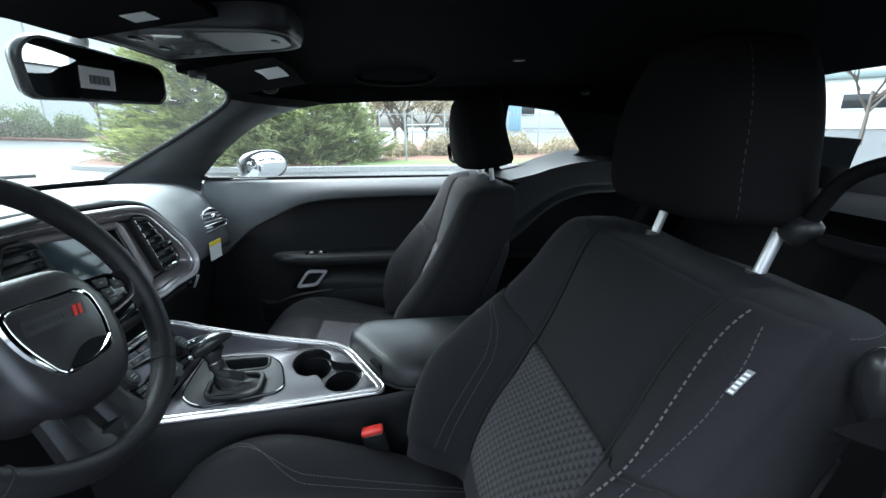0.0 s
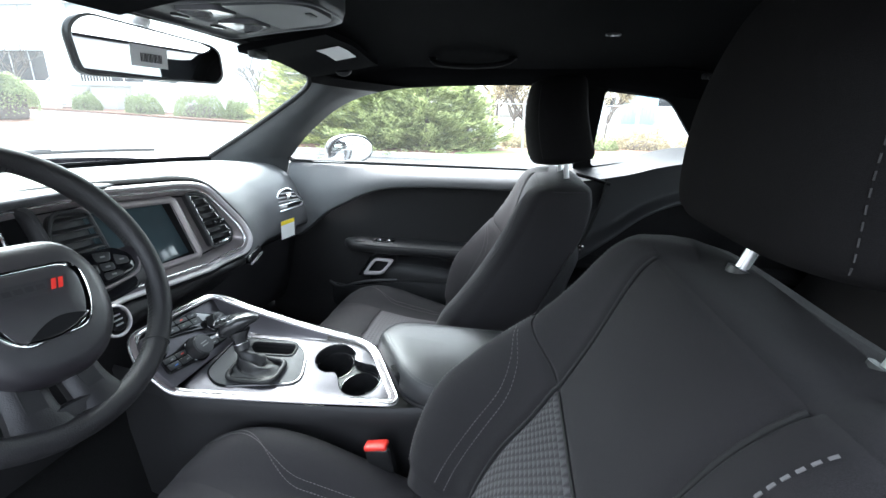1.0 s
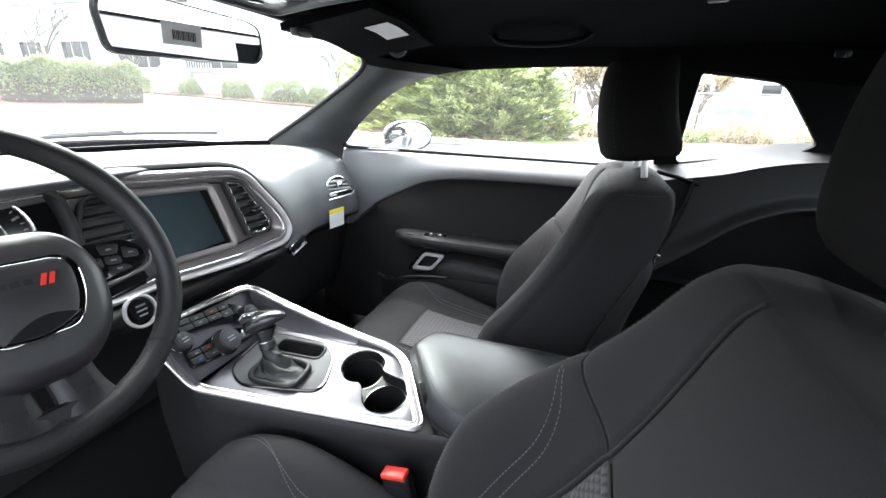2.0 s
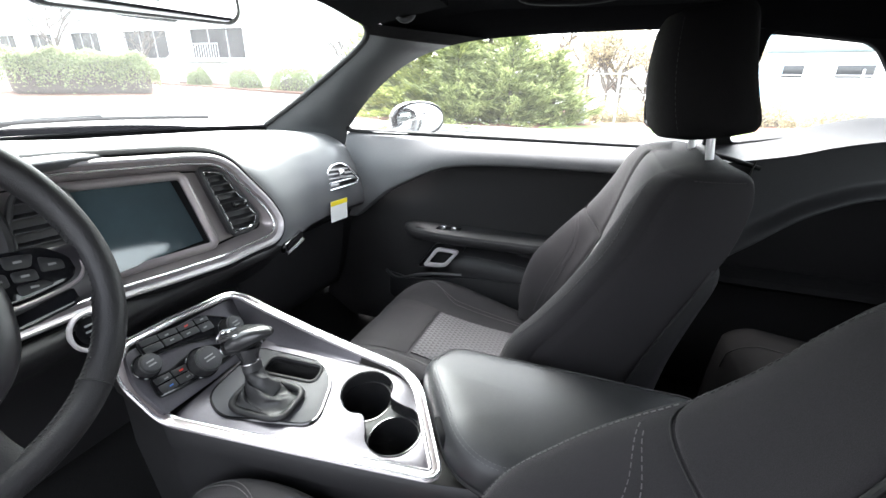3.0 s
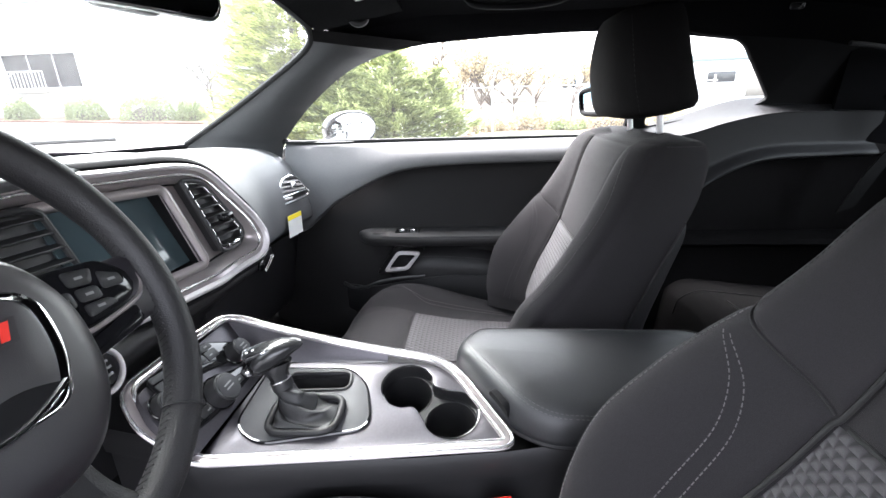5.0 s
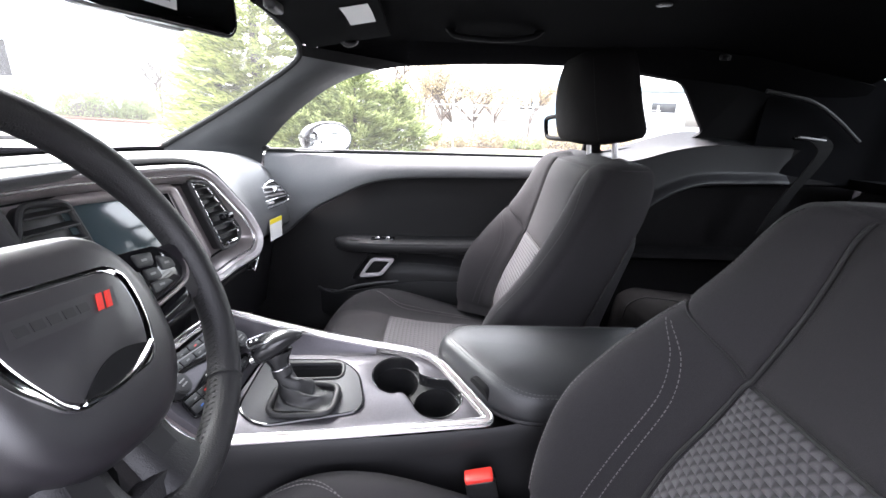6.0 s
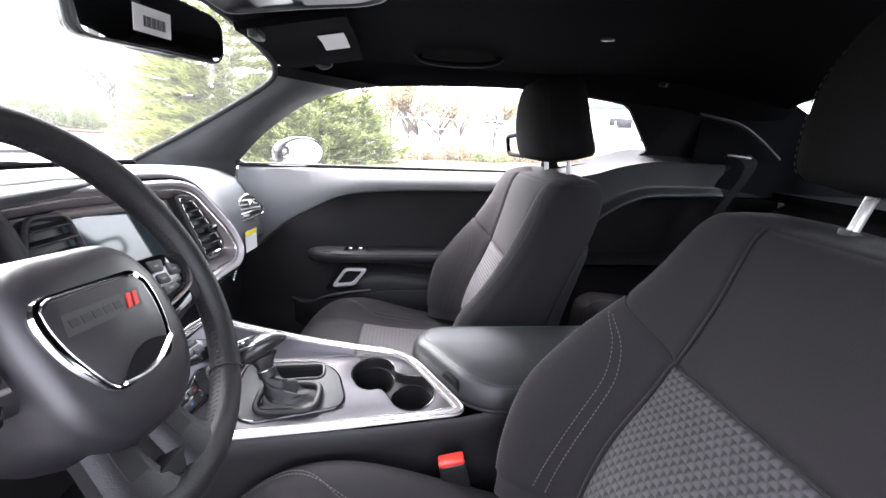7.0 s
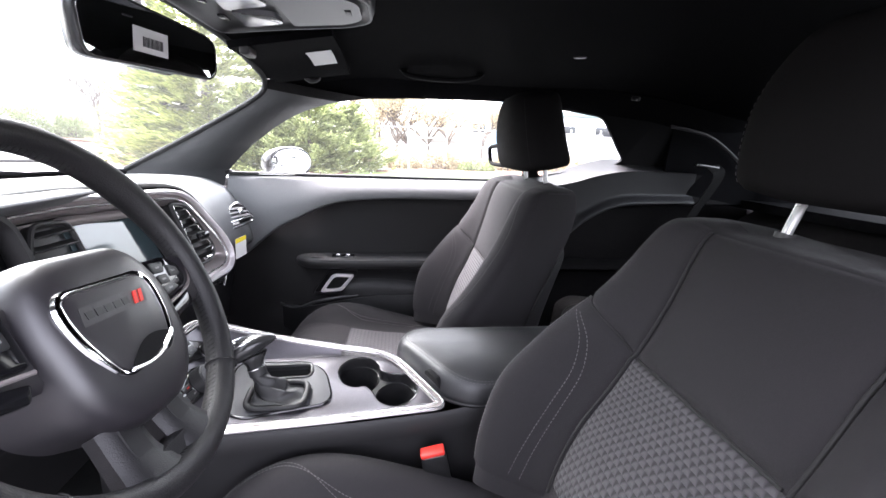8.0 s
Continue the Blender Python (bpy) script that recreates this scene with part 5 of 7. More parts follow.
        part("spoke", sweep(smooth_path(path, 6), [(0.036, -0.010), (0.037, 0.004), (0.030, 0.010), (-0.030, 0.010), (-0.037, 0.004), (-0.036, -0.010)], up=tuple(n), scale=[1.0 - 0.22 * i / 12 for i in range(13)]), M_HUB, w)
        pad = poly(sg, [(0.074, -0.024), (0.108, -0.020), (0.142, -0.012), (0.153, 0.000), (0.150, 0.012), (0.130, 0.028), (0.074, 0.028)], 0.002, 0.012, 0.0025, M_GLOSS, "switch_pad", w, "gloss black switch pad", 0.007)
        for q in ([(0.097, 0.0105), (0.116, 0.0095), (0.121, 0.022), (0.096, 0.0235)], [(0.121, 0.002), (0.141, 0.001), (0.141, 0.011), (0.123, 0.018)], [(0.099, -0.003), (0.118, -0.004), (0.118, 0.007), (0.099, 0.008)],
                  [(0.081, -0.006), (0.096, -0.005), (0.096, 0.008), (0.081, 0.009)], [(0.099, -0.0165), (0.128, -0.0115), (0.121, -0.0055), (0.099, -0.0055)]):
            bt = poly(sg, q, 0.0031, 0.003, 0.0009, M_PLASTIC, "button", pad, r=0.0035)
            cx, cy = sum(p[0] for p in q) / 4, sum(p[1] for p in q) / 4
            part("legend", rbox((0.0065, 0.0022, 0.0004), m @ Vector((sg * cx, cy, 0.0032)), m.to_3x3().to_4x4(), 0), M_LEGEND, bt)
        line = smooth_path([m @ Vector((sg * x, y, 0.0015)) for x, y in ((0.076, -0.0275), (0.108, -0.0235), (0.143, -0.015), (0.1535, -0.005), (0.155, 0.006))], 5)
        part("spoke_trim", tube(line, 0.0021, 8), M_BRONZE, w, "satin metal spoke trim")
        poly(sg, [(0.080, -0.034), (0.088, -0.047), (0.139, -0.037), (0.149, -0.022), (0.143, -0.018), (0.108, -0.0275)], 0.000, 0.012, 0.002, M_GLOSS, "lower_switch", w, r=0.004)
        # lower legs, running out into the foot of the rim
        path = smooth_path([m @ Vector((sg * 0.028, -0.098, -0.016)), m @ Vector((sg * 0.031, -0.130, -0.012)), m @ Vector((sg * 0.034, -0.162, -0.002))], 6)
        sp = part("lower_spoke", sweep(path, [(0.021, -0.012), (0.0225, 0.001), (0.018, 0.007), (0.008, 0.009), (-0.008, 0.009), (-0.018, 0.007), (-0.0225, 0.001), (-0.021, -0.012)], up=tuple(n), scale=[1.0 + 0.45 * (i / 12) ** 3 for i in range(13)]), M_LEATHER, w)
        part("spoke_inlay", sweep([p + n * 0.0088 for p in path[1:-4]], [(0.011, -0.002), (0.010, 0.0012), (-0.010, 0.0012), (-0.011, -0.002)], up=tuple(n)), M_CONSOLE, sp, "dark satin spoke inlay")
        a0 = radians(-44 if sg > 0 else 224)
        seam = [m @ Vector((R * math.cos(a0) + tr * 1.01 * math.cos(t) * math.cos(a0), R * math.sin(a0) + tr * 1.01 * math.cos(t) * math.sin(a0), tr * 1.1 * math.sin(t))) for t in [2 * math.pi * k / 20 for k in range(20)]]
        part("rim_seam", sweep(seam, circle(0.0009, 5), closed=True), M_SEAM, w)
    part("foot_bar", sweep(smooth_path([m @ Vector((x, -0.148 - 0.002 * abs(x) / 0.05, -0.006)) for x in (-0.05, 0.0, 0.05)], 6), [(0.010, -0.010), (0.010, 0.003), (0.007, 0.007), (-0.007, 0.007), (-0.010, 0.003), (-0.010, -0.010)], up=tuple(n)), M_LEATHER, w)
    col = [m @ Vector((0, -0.03, -0.05)), m @ Vector((0, -0.03, -0.24))]
    part("column_shroud", tube(col, 0.05, 20, up=(0, 1, 0)), M_BLACK, w)
    return w

make_wheel()

# ---- centre console ----


def tray_z(x, y):
    return 0.625 + (y - 0.757) * 0.19 + 0.10 * ease(-0.36, -0.56, x) * 0.25


TRAY = [(-0.046, 0.761), (-0.142, 0.888), (-0.20, 0.896), (-0.43, 0.900), (-0.452, 0.702), (-0.40, 0.716)]
M_GATE = mat("charcoal_gate_plastic", (0.036, 0.036, 0.039), 0.6, spec=0.3, bump=0.1, bump_size=1500)


def make_console():
    c = thing("centre_console", (-0.1, 0.86, 0.31), "black centre console with brushed silver tray", "centre console")
    # body under tray and armrest, with a crease along its flank
    rings = []
    for x, y0, y1, z in ((-0.62, 0.735, 0.94, 0.66), (-0.50, 0.715, 0.925, 0.66), (-0.455, 0.699, 0.925, 0.634), (-0.40, 0.707, 0.922, 0.634), (-0.2, 0.729, 0.92, 0.632), (-0.05, 0.748, 0.950, 0.634), (0.02, 0.756, 0.972, 0.642), (0.30, 0.756, 0.975, 0.642)):
        k = z - 0.046
        rings.append([(x, y0 + 0.020, 0.31), (x, y0 + 0.004, 0.50), (x, y0 + 0.006, k - 0.004), (x, y0 - 0.001, k), (x, y0 - 0.003, z - 0.014), (x, y0 + 0.003, z - 0.006), (x, y0 + 0.012, 0.545),
                      (x, y1 - 0.012, 0.545), (x, y1 - 0.006, z + 0.006), (x, y1, z), (x, y1 + 0.004, 0.50), (x, y1 - 0.012, 0.31)])
    part("console_body", loft(rings), M_CONSOLE, c)

    # the tray: cup holders cut through
    def circ(cx, cy, r, a0, a1, n=22):
        return [(cx + r * math.cos(radians(a0 + (a1 - a0) * k / n)), cy + r * math.sin(radians(a0 + (a1 - a0) * k / n))) for k in range(n + 1)]
    c1, c2, r = (-0.198, 0.848), (-0.128, 0.800), 0.0415
    ang = math.degrees(math.atan2(c2[1] - c1[1], c2[0] - c1[0]))
    cups = circ(*c1, r, ang + 36, ang + 324) + circ(*c2, r, ang + 180 + 36, ang + 180 + 324)
    cups = [(p.x, p.y) for p in smooth_path([(x, y, 0) for x, y in cups[::2]], 3, closed=True)]
    gate = round_corners([(-0.392, 0.735, 0), (-0.432, 0.757, 0), (-0.428, 0.868, 0), (-0.300, 0.878, 0), (-0.262, 0.846, 0), (-0.238, 0.768, 0)], [0.03, 0.02, 0.02, 0.03, 0.02, 0.03], 6)
    slot = round_corners([(-0.388, 0.828, 0), (-0.290, 0.836, 0), (-0.294, 0.866, 0), (-0.388, 0.860, 0)], 0.011, 4)
    slot2 = [(p.x, p.y) for p in slot]
    ol = round_corners([(x, y, 0) for x, y in TRAY], [0.016, 0.04, 0.02, 0.005, 0.008, 0.02], 6)
    bm = plate([(p.x, p.y) for p in ol], Matrix.Identity(4), 0.006, 0.0012, [cups, slot2])
    for v in bm.verts:
        v.co.z += tray_z(v.co.x, v.co.y) + 0.014
    part("tray", bm, M_TRAY, c, "brushed silver tray surface")
    # cup wells with a step a little way down
    wb = bmesh.new()
    mid = Vector((-0.163, 0.824))

    def ring(k, drop, flat=None):
        return [wb.verts.new((mid.x + (x - mid.x) * k, mid.y + (y - mid.y) * k, (tray_z(x, y) + 0.0145 - drop) if flat is None else flat)) for x, y in cups]
    rs = [ring(1.012, -0.0006), ring(0.985, 0.0), ring(0.972, 0.004), ring(0.962, 0.020)]
    for ra, rb in zip(rs, rs[1:]):
        for i in range(len(ra)):
            wb.faces.new((ra[i], ra[(i + 1) % len(ra)], rb[(i + 1) % len(rb)], rb[i]))
    part("cup_well", wb, M_WELL, c, "black twin cup holder")
    holes = [[(cc[0] + a, cc[1] + e) for a, e in circle(0.0365, 36)] for cc in (c1, c2)]
    ledge = plate([(mid.x + (x - mid.x) * 0.962, mid.y + (y - mid.y) * 0.962) for x, y in cups], Matrix.Identity(4), 0.003, 0.0, holes)
    for v in ledge.verts:
        v.co.z += tray_z(v.co.x, v.co.y) - 0.0055
    part("cup_ledge", ledge, M_CONSOLE, c)
    for hole in holes:
        cup = bmesh.new()
        cm = Vector((sum(p[0] for p in hole) / len(hole), sum(p[1] for p in hole) / len(hole)))
        rs = [[cup.verts.new((cm.x + (x - cm.x) * k, cm.y + (y - cm.y) * k, (tray_z(x, y) - dz) if dz < 0.5 else dz)) for x, y in hole] for k, dz in ((1.04, 0.0045), (1.0, 0.0045), (0.985, 0.008), (0.93, 0.556), (0.55, 0.554))]
        for ra, rb in zip(rs, rs[1:]):
            for i in range(len(ra)):
                cup.faces.new((ra[i], ra[(i + 1) % len(ra)], rb[(i + 1) % len(rb)], rb[i]))
        cup.faces.new(rs[-1])
        part("cup", cup, M_WELL, c, "deep black cup")

    # sloping control panel before the tray
    P = axes((-0.472, 0.80, 0.687), (0, 1, 0), (-0.62, 0, 0.78))  # local x to the passenger, y up the slope
    R4 = P.to_3x3().to_4x4()
    panel = round_corners([(-0.104, -0.042, 0), (0.098, -0.042, 0), (0.104, 0.064, 0), (-0.098, 0.066, 0), (-0.112, 0.02, 0)], [0.006, 0.006, 0.012, 0.012, 0.02], 4)
    part("control_panel", plate([(p.x, p.y) for p in panel], P, 0.02, 0.002), M_TRAY, c, "brushed silver control panel")

    def strip(pts, r):
        q = [(p.x, p.y) for p in round_corners([(x, y, 0) for x, y in pts], r, 5)]
        k = part("button_strip", plate(q, P @ Matrix.Translation((0, 0, 0.003)), 0.006, 0.0015), M_GLOSS, c, "gloss black button strip")
        part("strip_edge", sweep([P @ Vector((x, y, 0.0022)) for x, y in q], circle(0.0011, 6), closed=True), M_BLACK, k)
        return k

    def button(k, x0, x1, y0, y1, lift=0.0032):
        """A key that slants with its strip."""
        s = -0.12
        q = round_corners([(x0, y0 + s * x0, 0), (x1, y0 + s * x1, 0), (x1, y1 + s * x1, 0), (x0, y1 + s * x0, 0)], 0.002, 3)
        return part("button", plate([(p.x, p.y) for p in q], P @ Matrix.Translation((0, 0, lift + 0.0012)), 0.003, 0.0008), M_PLASTIC, k)

    def legend(k, x, y, wide=0.006, material=None):
        part("legend", rbox((wide, 0.0022, 0.0005), P @ Vector((x, y, 0.0047)), R4, 0), material or M_LEGEND, k)
    up = strip([(-0.080, 0.044), (-0.030, 0.037), (0.030, 0.017), (0.066, 0.006), (0.074, 0.030), (0.032, 0.060), (-0.030, 0.064), (-0.080, 0.070)], [0.008, 0.02, 0.02, 0.014, 0.014, 0.01, 0.02, 0.008])
    for x0, x1 in ((-0.076, -0.049), (-0.047, -0.019), (-0.017, 0.011), (0.013, 0.036)):
        button(up, x0, x1, 0.0525, 0.0625)
        button(up, x0, x1, 0.039 if x0 < 0 else 0.036, 0.0505)
    for x, y, mt in ((-0.036, 0.060, None), (-0.003, 0.0575, M_RED), (0.025, 0.0545, None), (-0.007, 0.045, None), (-0.034, 0.049, None), (0.022, 0.040, None)):
        legend(up, x, y, material=mt)
    low = strip([(-0.098, -0.017), (-0.045, -0.026), (0.012, -0.028), (0.064, -0.026), (0.072, -0.012), (0.030, -0.001), (-0.004, 0.017), (-0.040, 0.014), (-0.060, 0.010), (-0.094, 0.014)], [0.008, 0.02, 0.02, 0.008, 0.010, 0.02, 0.014, 0.014, 0.01, 0.008])
    for x0, x1 in ((-0.091, -0.066), (-0.064, -0.040)):
        button(low, x0, x1, -0.0095, 0.0005)
        button(low, x0, x1, -0.0245, -0.0120)
    for x0, x1 in ((0.010, 0.034), (0.036, 0.060)):
        button(low, x0, x1, -0.019, -0.0065)
    for x, y, mt in ((-0.051, 0.001, M_RED), (-0.075, 0.003, None), (-0.048, -0.013, None), (-0.075, -0.010, M_BLUE_LEGEND), (0.024, -0.017, None), (0.048, -0.0185, None)):
        legend(low, x, y, material=mt)
    for xx, yy, rr, hh in ((-0.086, 0.033, 0.0165, 0.018), (0.057, 0.017, 0.0165, 0.024), (-0.017, -0.008, 0.0225, 0.024)):
        b = bmesh.new()
        bmesh.ops.create_cone(b, cap_ends=True, segments=36, radius1=rr * 1.06, radius2=rr * 0.94, depth=hh)
        bmesh.ops.bevel(b, geom=[e for e in b.edges if all(v.co.z > 0 for v in e.verts)], offset=0.0025, segments=3, affect="EDGES")
        bmesh.ops.transform(b, matrix=P @ Matrix.Translation((xx, yy, 0.002 + hh / 2)), verts=b.verts[:])
        k = part("knob", b, M_PLASTIC, c, "round black control knob")
        part("knob_face", plate(circle(rr * 0.72, 24), P @ Matrix.Translation((xx, yy, hh + 0.0026)), 0.001, 0.0003), M_GATE, k, "satin face of the knob")
        for j in (-1, 1):
            part("legend", rbox((rr * 0.7, 0.0022, 0.0005), P @ Vector((xx, yy + j * 0.003, hh + 0.0028)), R4, 0), M_LEGEND, k)
        part("knob_skirt", sweep([P @ Vector((xx + a, yy + e, 0.0035)) for a, e in circle(rr * 1.12, 30)], circle(0.0016, 6), closed=True), M_GLOSS, k)

    # the raised rim round tray and panel: two bright beads with a groove between
    path = [(-0.041, 0.752, 0.640), (-0.138, 0.902, 0.666), (-0.24, 0.911, 0.676), (-0.336, 0.913, 0.692), (-0.434, 0.913, 0.715), (-0.515, 0.910, 0.741), (-0.525, 0.80, 0.744), (-0.530, 0.705, 0.742), (-0.503, 0.688, 0.700), (-0.455, 0.697, 0.641), (-0.25, 0.727, 0.636)]
    pts = round_corners(path, [0.020, 0.055, 0.03, 0.03, 0.03, 0.028, 0.02, 0.02, 0.02, 0.025, 0.03], 6)
    part("tray_rim", sweep([p + Vector((0, 0, 0.000)) for p in pts], circle(0.0092, 12, 0.0042), closed=True), M_BRONZE, c, "satin raised rim of the tray")
    for off, rr in ((0.0058, 0.0030), (-0.0062, 0.0026)):
        flat = inset([(p.x, p.y) for p in pts], off)
        part("rim_bead", sweep([Vector((x, y, p.z + 0.0022)) for (x, y), p in zip(flat, pts)], circle(rr, 8), closed=True), M_BRIGHT, c, "bright bead of the rim")
    # side walls from the tray up to the rim
    top = [Vector(p) for p in path[2:6]]
    far = smooth_path(top, 8)

    def side(u, v):
        p = far[round(u * (len(far) - 1))]
        foot = Vector((p.x + 0.02 * u, 0.882 + 0.012 * (1 - u), tray_z(p.x, 0.885) + 0.0145))
        q = foot.lerp(p + Vector((0, -0.006, -0.001)), v)
        return q + Vector((0, 0, -0.004 * math.sin(math.pi * v)))
    part("tray_side", surface(side, len(far) - 1, 8, 0.003), M_TRAY, c, "brushed side wall of the tray")
    # shifter gate
    g = plate([(p.x, p.y) for p in gate], Matrix.Identity(4), 0.006, 0.0015, [slot2])
    for v in g.verts:
        v.co.z += tray_z(v.co.x, v.co.y) + 0.018
    part("shifter_plate", g, M_GATE, c, "charcoal shifter plate")
    part("plate_rim", sweep([Vector((p.x, p.y, tray_z(p.x, p.y) + 0.016)) for p in gate], circle(0.0024, 6), closed=True), M_GLOSS, c)
    part("slot_rim", sweep([Vector((x, y, tray_z(x, y) + 0.0178)) for x, y in inset(slot2, -0.003)], circle(0.003, 8), closed=True), M_CONSOLE, c)
    s = bmesh.new()
    ra = [s.verts.new((x, y, tray_z(x, y) + 0.016)) for x, y in slot2]
    rb = [s.verts.new((x, y, 0.585)) for x, y in slot2]
    for i in range(len(ra)):
        s.faces.new((ra[i], ra[(i + 1) % len(ra)], rb[(i + 1) % len(rb)], rb[i]))
    s.faces.new(rb)
    part("slot_well", s, M_SEAM, c, "deep black slot beside the shifter")
    return c


make_console()


def make_shifter():
    s = thing("gear_shifter", (-0.335, 0.785, 0.66), "black gear shifter with gathered leather boot", "gear shifter")
    base = Vector((-0.336, 0.780, 0.653))
    top = Vector((-0.372, 0.795, 0.690))

    def square(a, p):
        ca, sa = math.cos(a), math.sin(a)
        return math.copysign(abs(ca) ** p, ca), math.copysign(abs(sa) ** p, sa)
    rings = []
    for i in range(44):
        t = i / 43
        c = base.lerp(top, t ** 1.25)
        k = (1 - t) ** 1.7
        r1, r2 = 0.030 * k + 0.0150, 0.016 * k + 0.0140
        ring = []
        for j in range(56):
            a = 2 * math.pi * j / 56
            ca, sa = square(a, 0.62 + 0.38 * t)
            swag = math.sin(math.pi * min(1, t * 1.05))
            fold = 1 + 0.13 * math.sin(24 * t + 3.0 * math.sin(a + 0.6)) * swag * (0.5 + 0.5 * math.cos(a - 0.4)) + 0.06 * math.sin(5 * a + 9 * t) * (1 - t) + 0.05 * math.sin(17 * t - 2 * a) * swag
            sag = 0.006 * math.sin(3 * a + 11 * t) * (1 - t) * t * 4
            ring.append(c + Vector((r1 * fold * ca, r2 * fold * sa, sag)))
        rings.append(ring)
    part("boot", loft(rings), M_BOOT, s, "gathered black leather boot")
    loop = [Vector((-0.336 + 0.049 * square(a, 0.5)[0], 0.780 + 0.031 * square(a, 0.5)[1] + 0.003 * square(a, 0.5)[0], 0.6535 + 0.006 * square(a, 0.5)[1])) for a in [2 * math.pi * k / 48 for k in range(48)]]
    part("boot_frame", sweep(loop, circle(0.0055, 10), closed=True), M_CONSOLE, s)
    up = Vector((-0.010, 0.004, 0.034)).normalized()
    part("collar", tube([top - up * 0.003, top + up * 0.010], 0.0152, 24, up=(1, 0, 0)), M_PLASTIC, s, "dark collar of the shifter")
    part("collar_ring", tube([top + up * 0.0098, top + up * 0.0115], 0.0158, 24, up=(1, 0, 0)), M_STEEL, s, "thin bright collar ring")
    # the stalk swells into the grip
    a0, a1 = top + up * 0.011, Vector((-0.382, 0.801, 0.724))
    rings = []
    for t, r1, r2 in ((0, 0.0135, 0.0125), (0.25, 0.0145, 0.0135), (0.5, 0.0175, 0.0150), (0.75, 0.022, 0.0165), (1.0, 0.026, 0.0165)):
        p = a0.lerp(a1, t)
        rings.append([p + Vector((r1 * math.cos(a), r2 * math.sin(a), 0.25 * r1 * math.cos(a))) for a in [2 * math.pi * k / 24 for k in range(24)]])
    part("grip_neck", loft(rings), M_HOUSING, s)
    # the grip: a blunt nose rising to a slim tail
    nose, tail = Vector((-0.413, 0.785, 0.727)), Vector((-0.346, 0.820, 0.750))
    ax = (tail - nose).normalized()
    sd = ax.cross(Vector((0, 0, 1))).normalized()
    uv = sd.cross(ax)
    rings = []
    for t, w, h, dz in ((0.0, 0.011, 0.007, -0.003), (0.04, 0.0175, 0.0125, -0.002), (0.16, 0.0215, 0.0165, 0.0), (0.35, 0.0225, 0.0180, 0.002), (0.55, 0.0205, 0.0160, 0.003), (0.75, 0.0165, 0.0115, 0.003), (0.92, 0.012, 0.0072, 0.001), (1.0, 0.006, 0.0035, -0.001)):
        q = nose.lerp(tail, t) + uv * dz
        rings.append([q + sd * (w * math.copysign(abs(math.cos(a)) ** 0.8, math.cos(a))) + uv * (h * math.copysign(abs(math.sin(a)) ** 0.85, math.sin(a))) for a in [2 * math.pi * k / 28 for k in range(28)]])
    part("grip", loft(rings), M_HOUSING, s, "black shifter grip")
    ind = axes(nose.lerp(tail, 0.26) + uv * 0.0178, ax - uv * 0.06, -sd)
    face = round_corners([(-0.020, -0.014, 0), (0.010, -0.015, 0), (0.026, -0.004, 0), (0.026, 0.004, 0), (0.010, 0.015, 0), (-0.020, 0.014, 0)], 0.005, 4)
    plq = part("indicator", plate([(p.x, p.y) for p in face], ind, 0.006, 0.0012), M_GLOSS, s, "gloss black gear indicator panel")
    part("indicator_frame", sweep([ind @ p for p in face], circle(0.0013, 6), closed=True, up=(0, 0, 1)), M_STEEL, plq, "bright indicator frame")
    for k in range(4):
        part("legend", rbox((0.0035, 0.0035, 0.0005), ind @ Vector((-0.014 + 0.0085 * k, 0.0045, 0.0003)), ind.to_3x3().to_4x4(), 0), M_WHITE, plq)
    part("thumb_button", rbox((0.012, 0.020, 0.012), nose - ax * 0.001 - uv * 0.006, axes((0, 0, 0), ax, -sd).to_3x3().to_4x4(), bevel=0.004), M_STEEL, s, "bright thumb button")
    return s


make_shifter()


def make_armrest():
    a = thing("console_armrest", (0.08, 0.87, 0.64), "black leather padded console armrest with pale stitching", "armrest")
    ol = round_corners([(0.004, 0.752, 0), (-0.042, 0.778, 0), (-0.132, 0.908, 0), (-0.108, 0.972, 0), (0.30, 0.978, 0), (0.30, 0.752, 0)], [0.03, 0.03, 0.03, 0.03, 0.03, 0.03], 7)
    cx, cy = 0.10, 0.868

    def crown(y):
        """The lid's top is arched, and falls towards the driver."""
        q = (y - 0.885) / 0.11
        return -0.010 * q * q - (0.008 if q < 0 else 0.0) * q * q

    def ring(k, z):
        return [Vector((cx + (p.x - cx) * k, cy + (p.y - cy) * k, z + crown(cy + (p.y - cy) * k) * ease(0.63, 0.68, z))) for p in ol]
    rings = [ring(k, z) for k, z in ((0.975, 0.632), (0.992, 0.642), (1.0, 0.655), (0.997, 0.668), (0.985, 0.680), (0.962, 0.690), (0.925, 0.6975), (0.86, 0.702), (0.7, 0.704), (0.35, 0.7045))]
    part("pad", loft(rings), M_ARMREST, a)
    part("lid_edge", sweep(ring(0.972, 0.637), circle(0.0045, 8), closed=True), M_CONSOLE, a, "black lower edge of the lid")
    for k, z in ((0.925, 0.6990), (0.895, 0.7012)):
        path = ring(k, z)
        part("stitching", stitches(path + path[:1], lift=(0, 0, 0.0004), r=0.0006), M_THREAD_D, a)
    m = axes((-0.0515, 0.809, 0.664), (-0.092, 0.140, 0.022), (-0.20, -0.12, 1))
    notch = round_corners([(-0.026, -0.018, 0), (0.026, -0.018, 0), (0.020, 0.014, 0), (-0.020, 0.014, 0)], 0.012, 5)
    lt = part("latch", plate([(p.x, p.y) for p in notch], m, 0.010, 0.001), M_BLACK, a, "black latch notch")
    part("latch_lip", sweep([m @ Vector((p.x, p.y, 0.001)) for p in notch], circle(0.0024, 6), closed=True), M_LEATHER, lt)
    return a

make_armrest()

# ---- mirror, visors, roof fittings ----


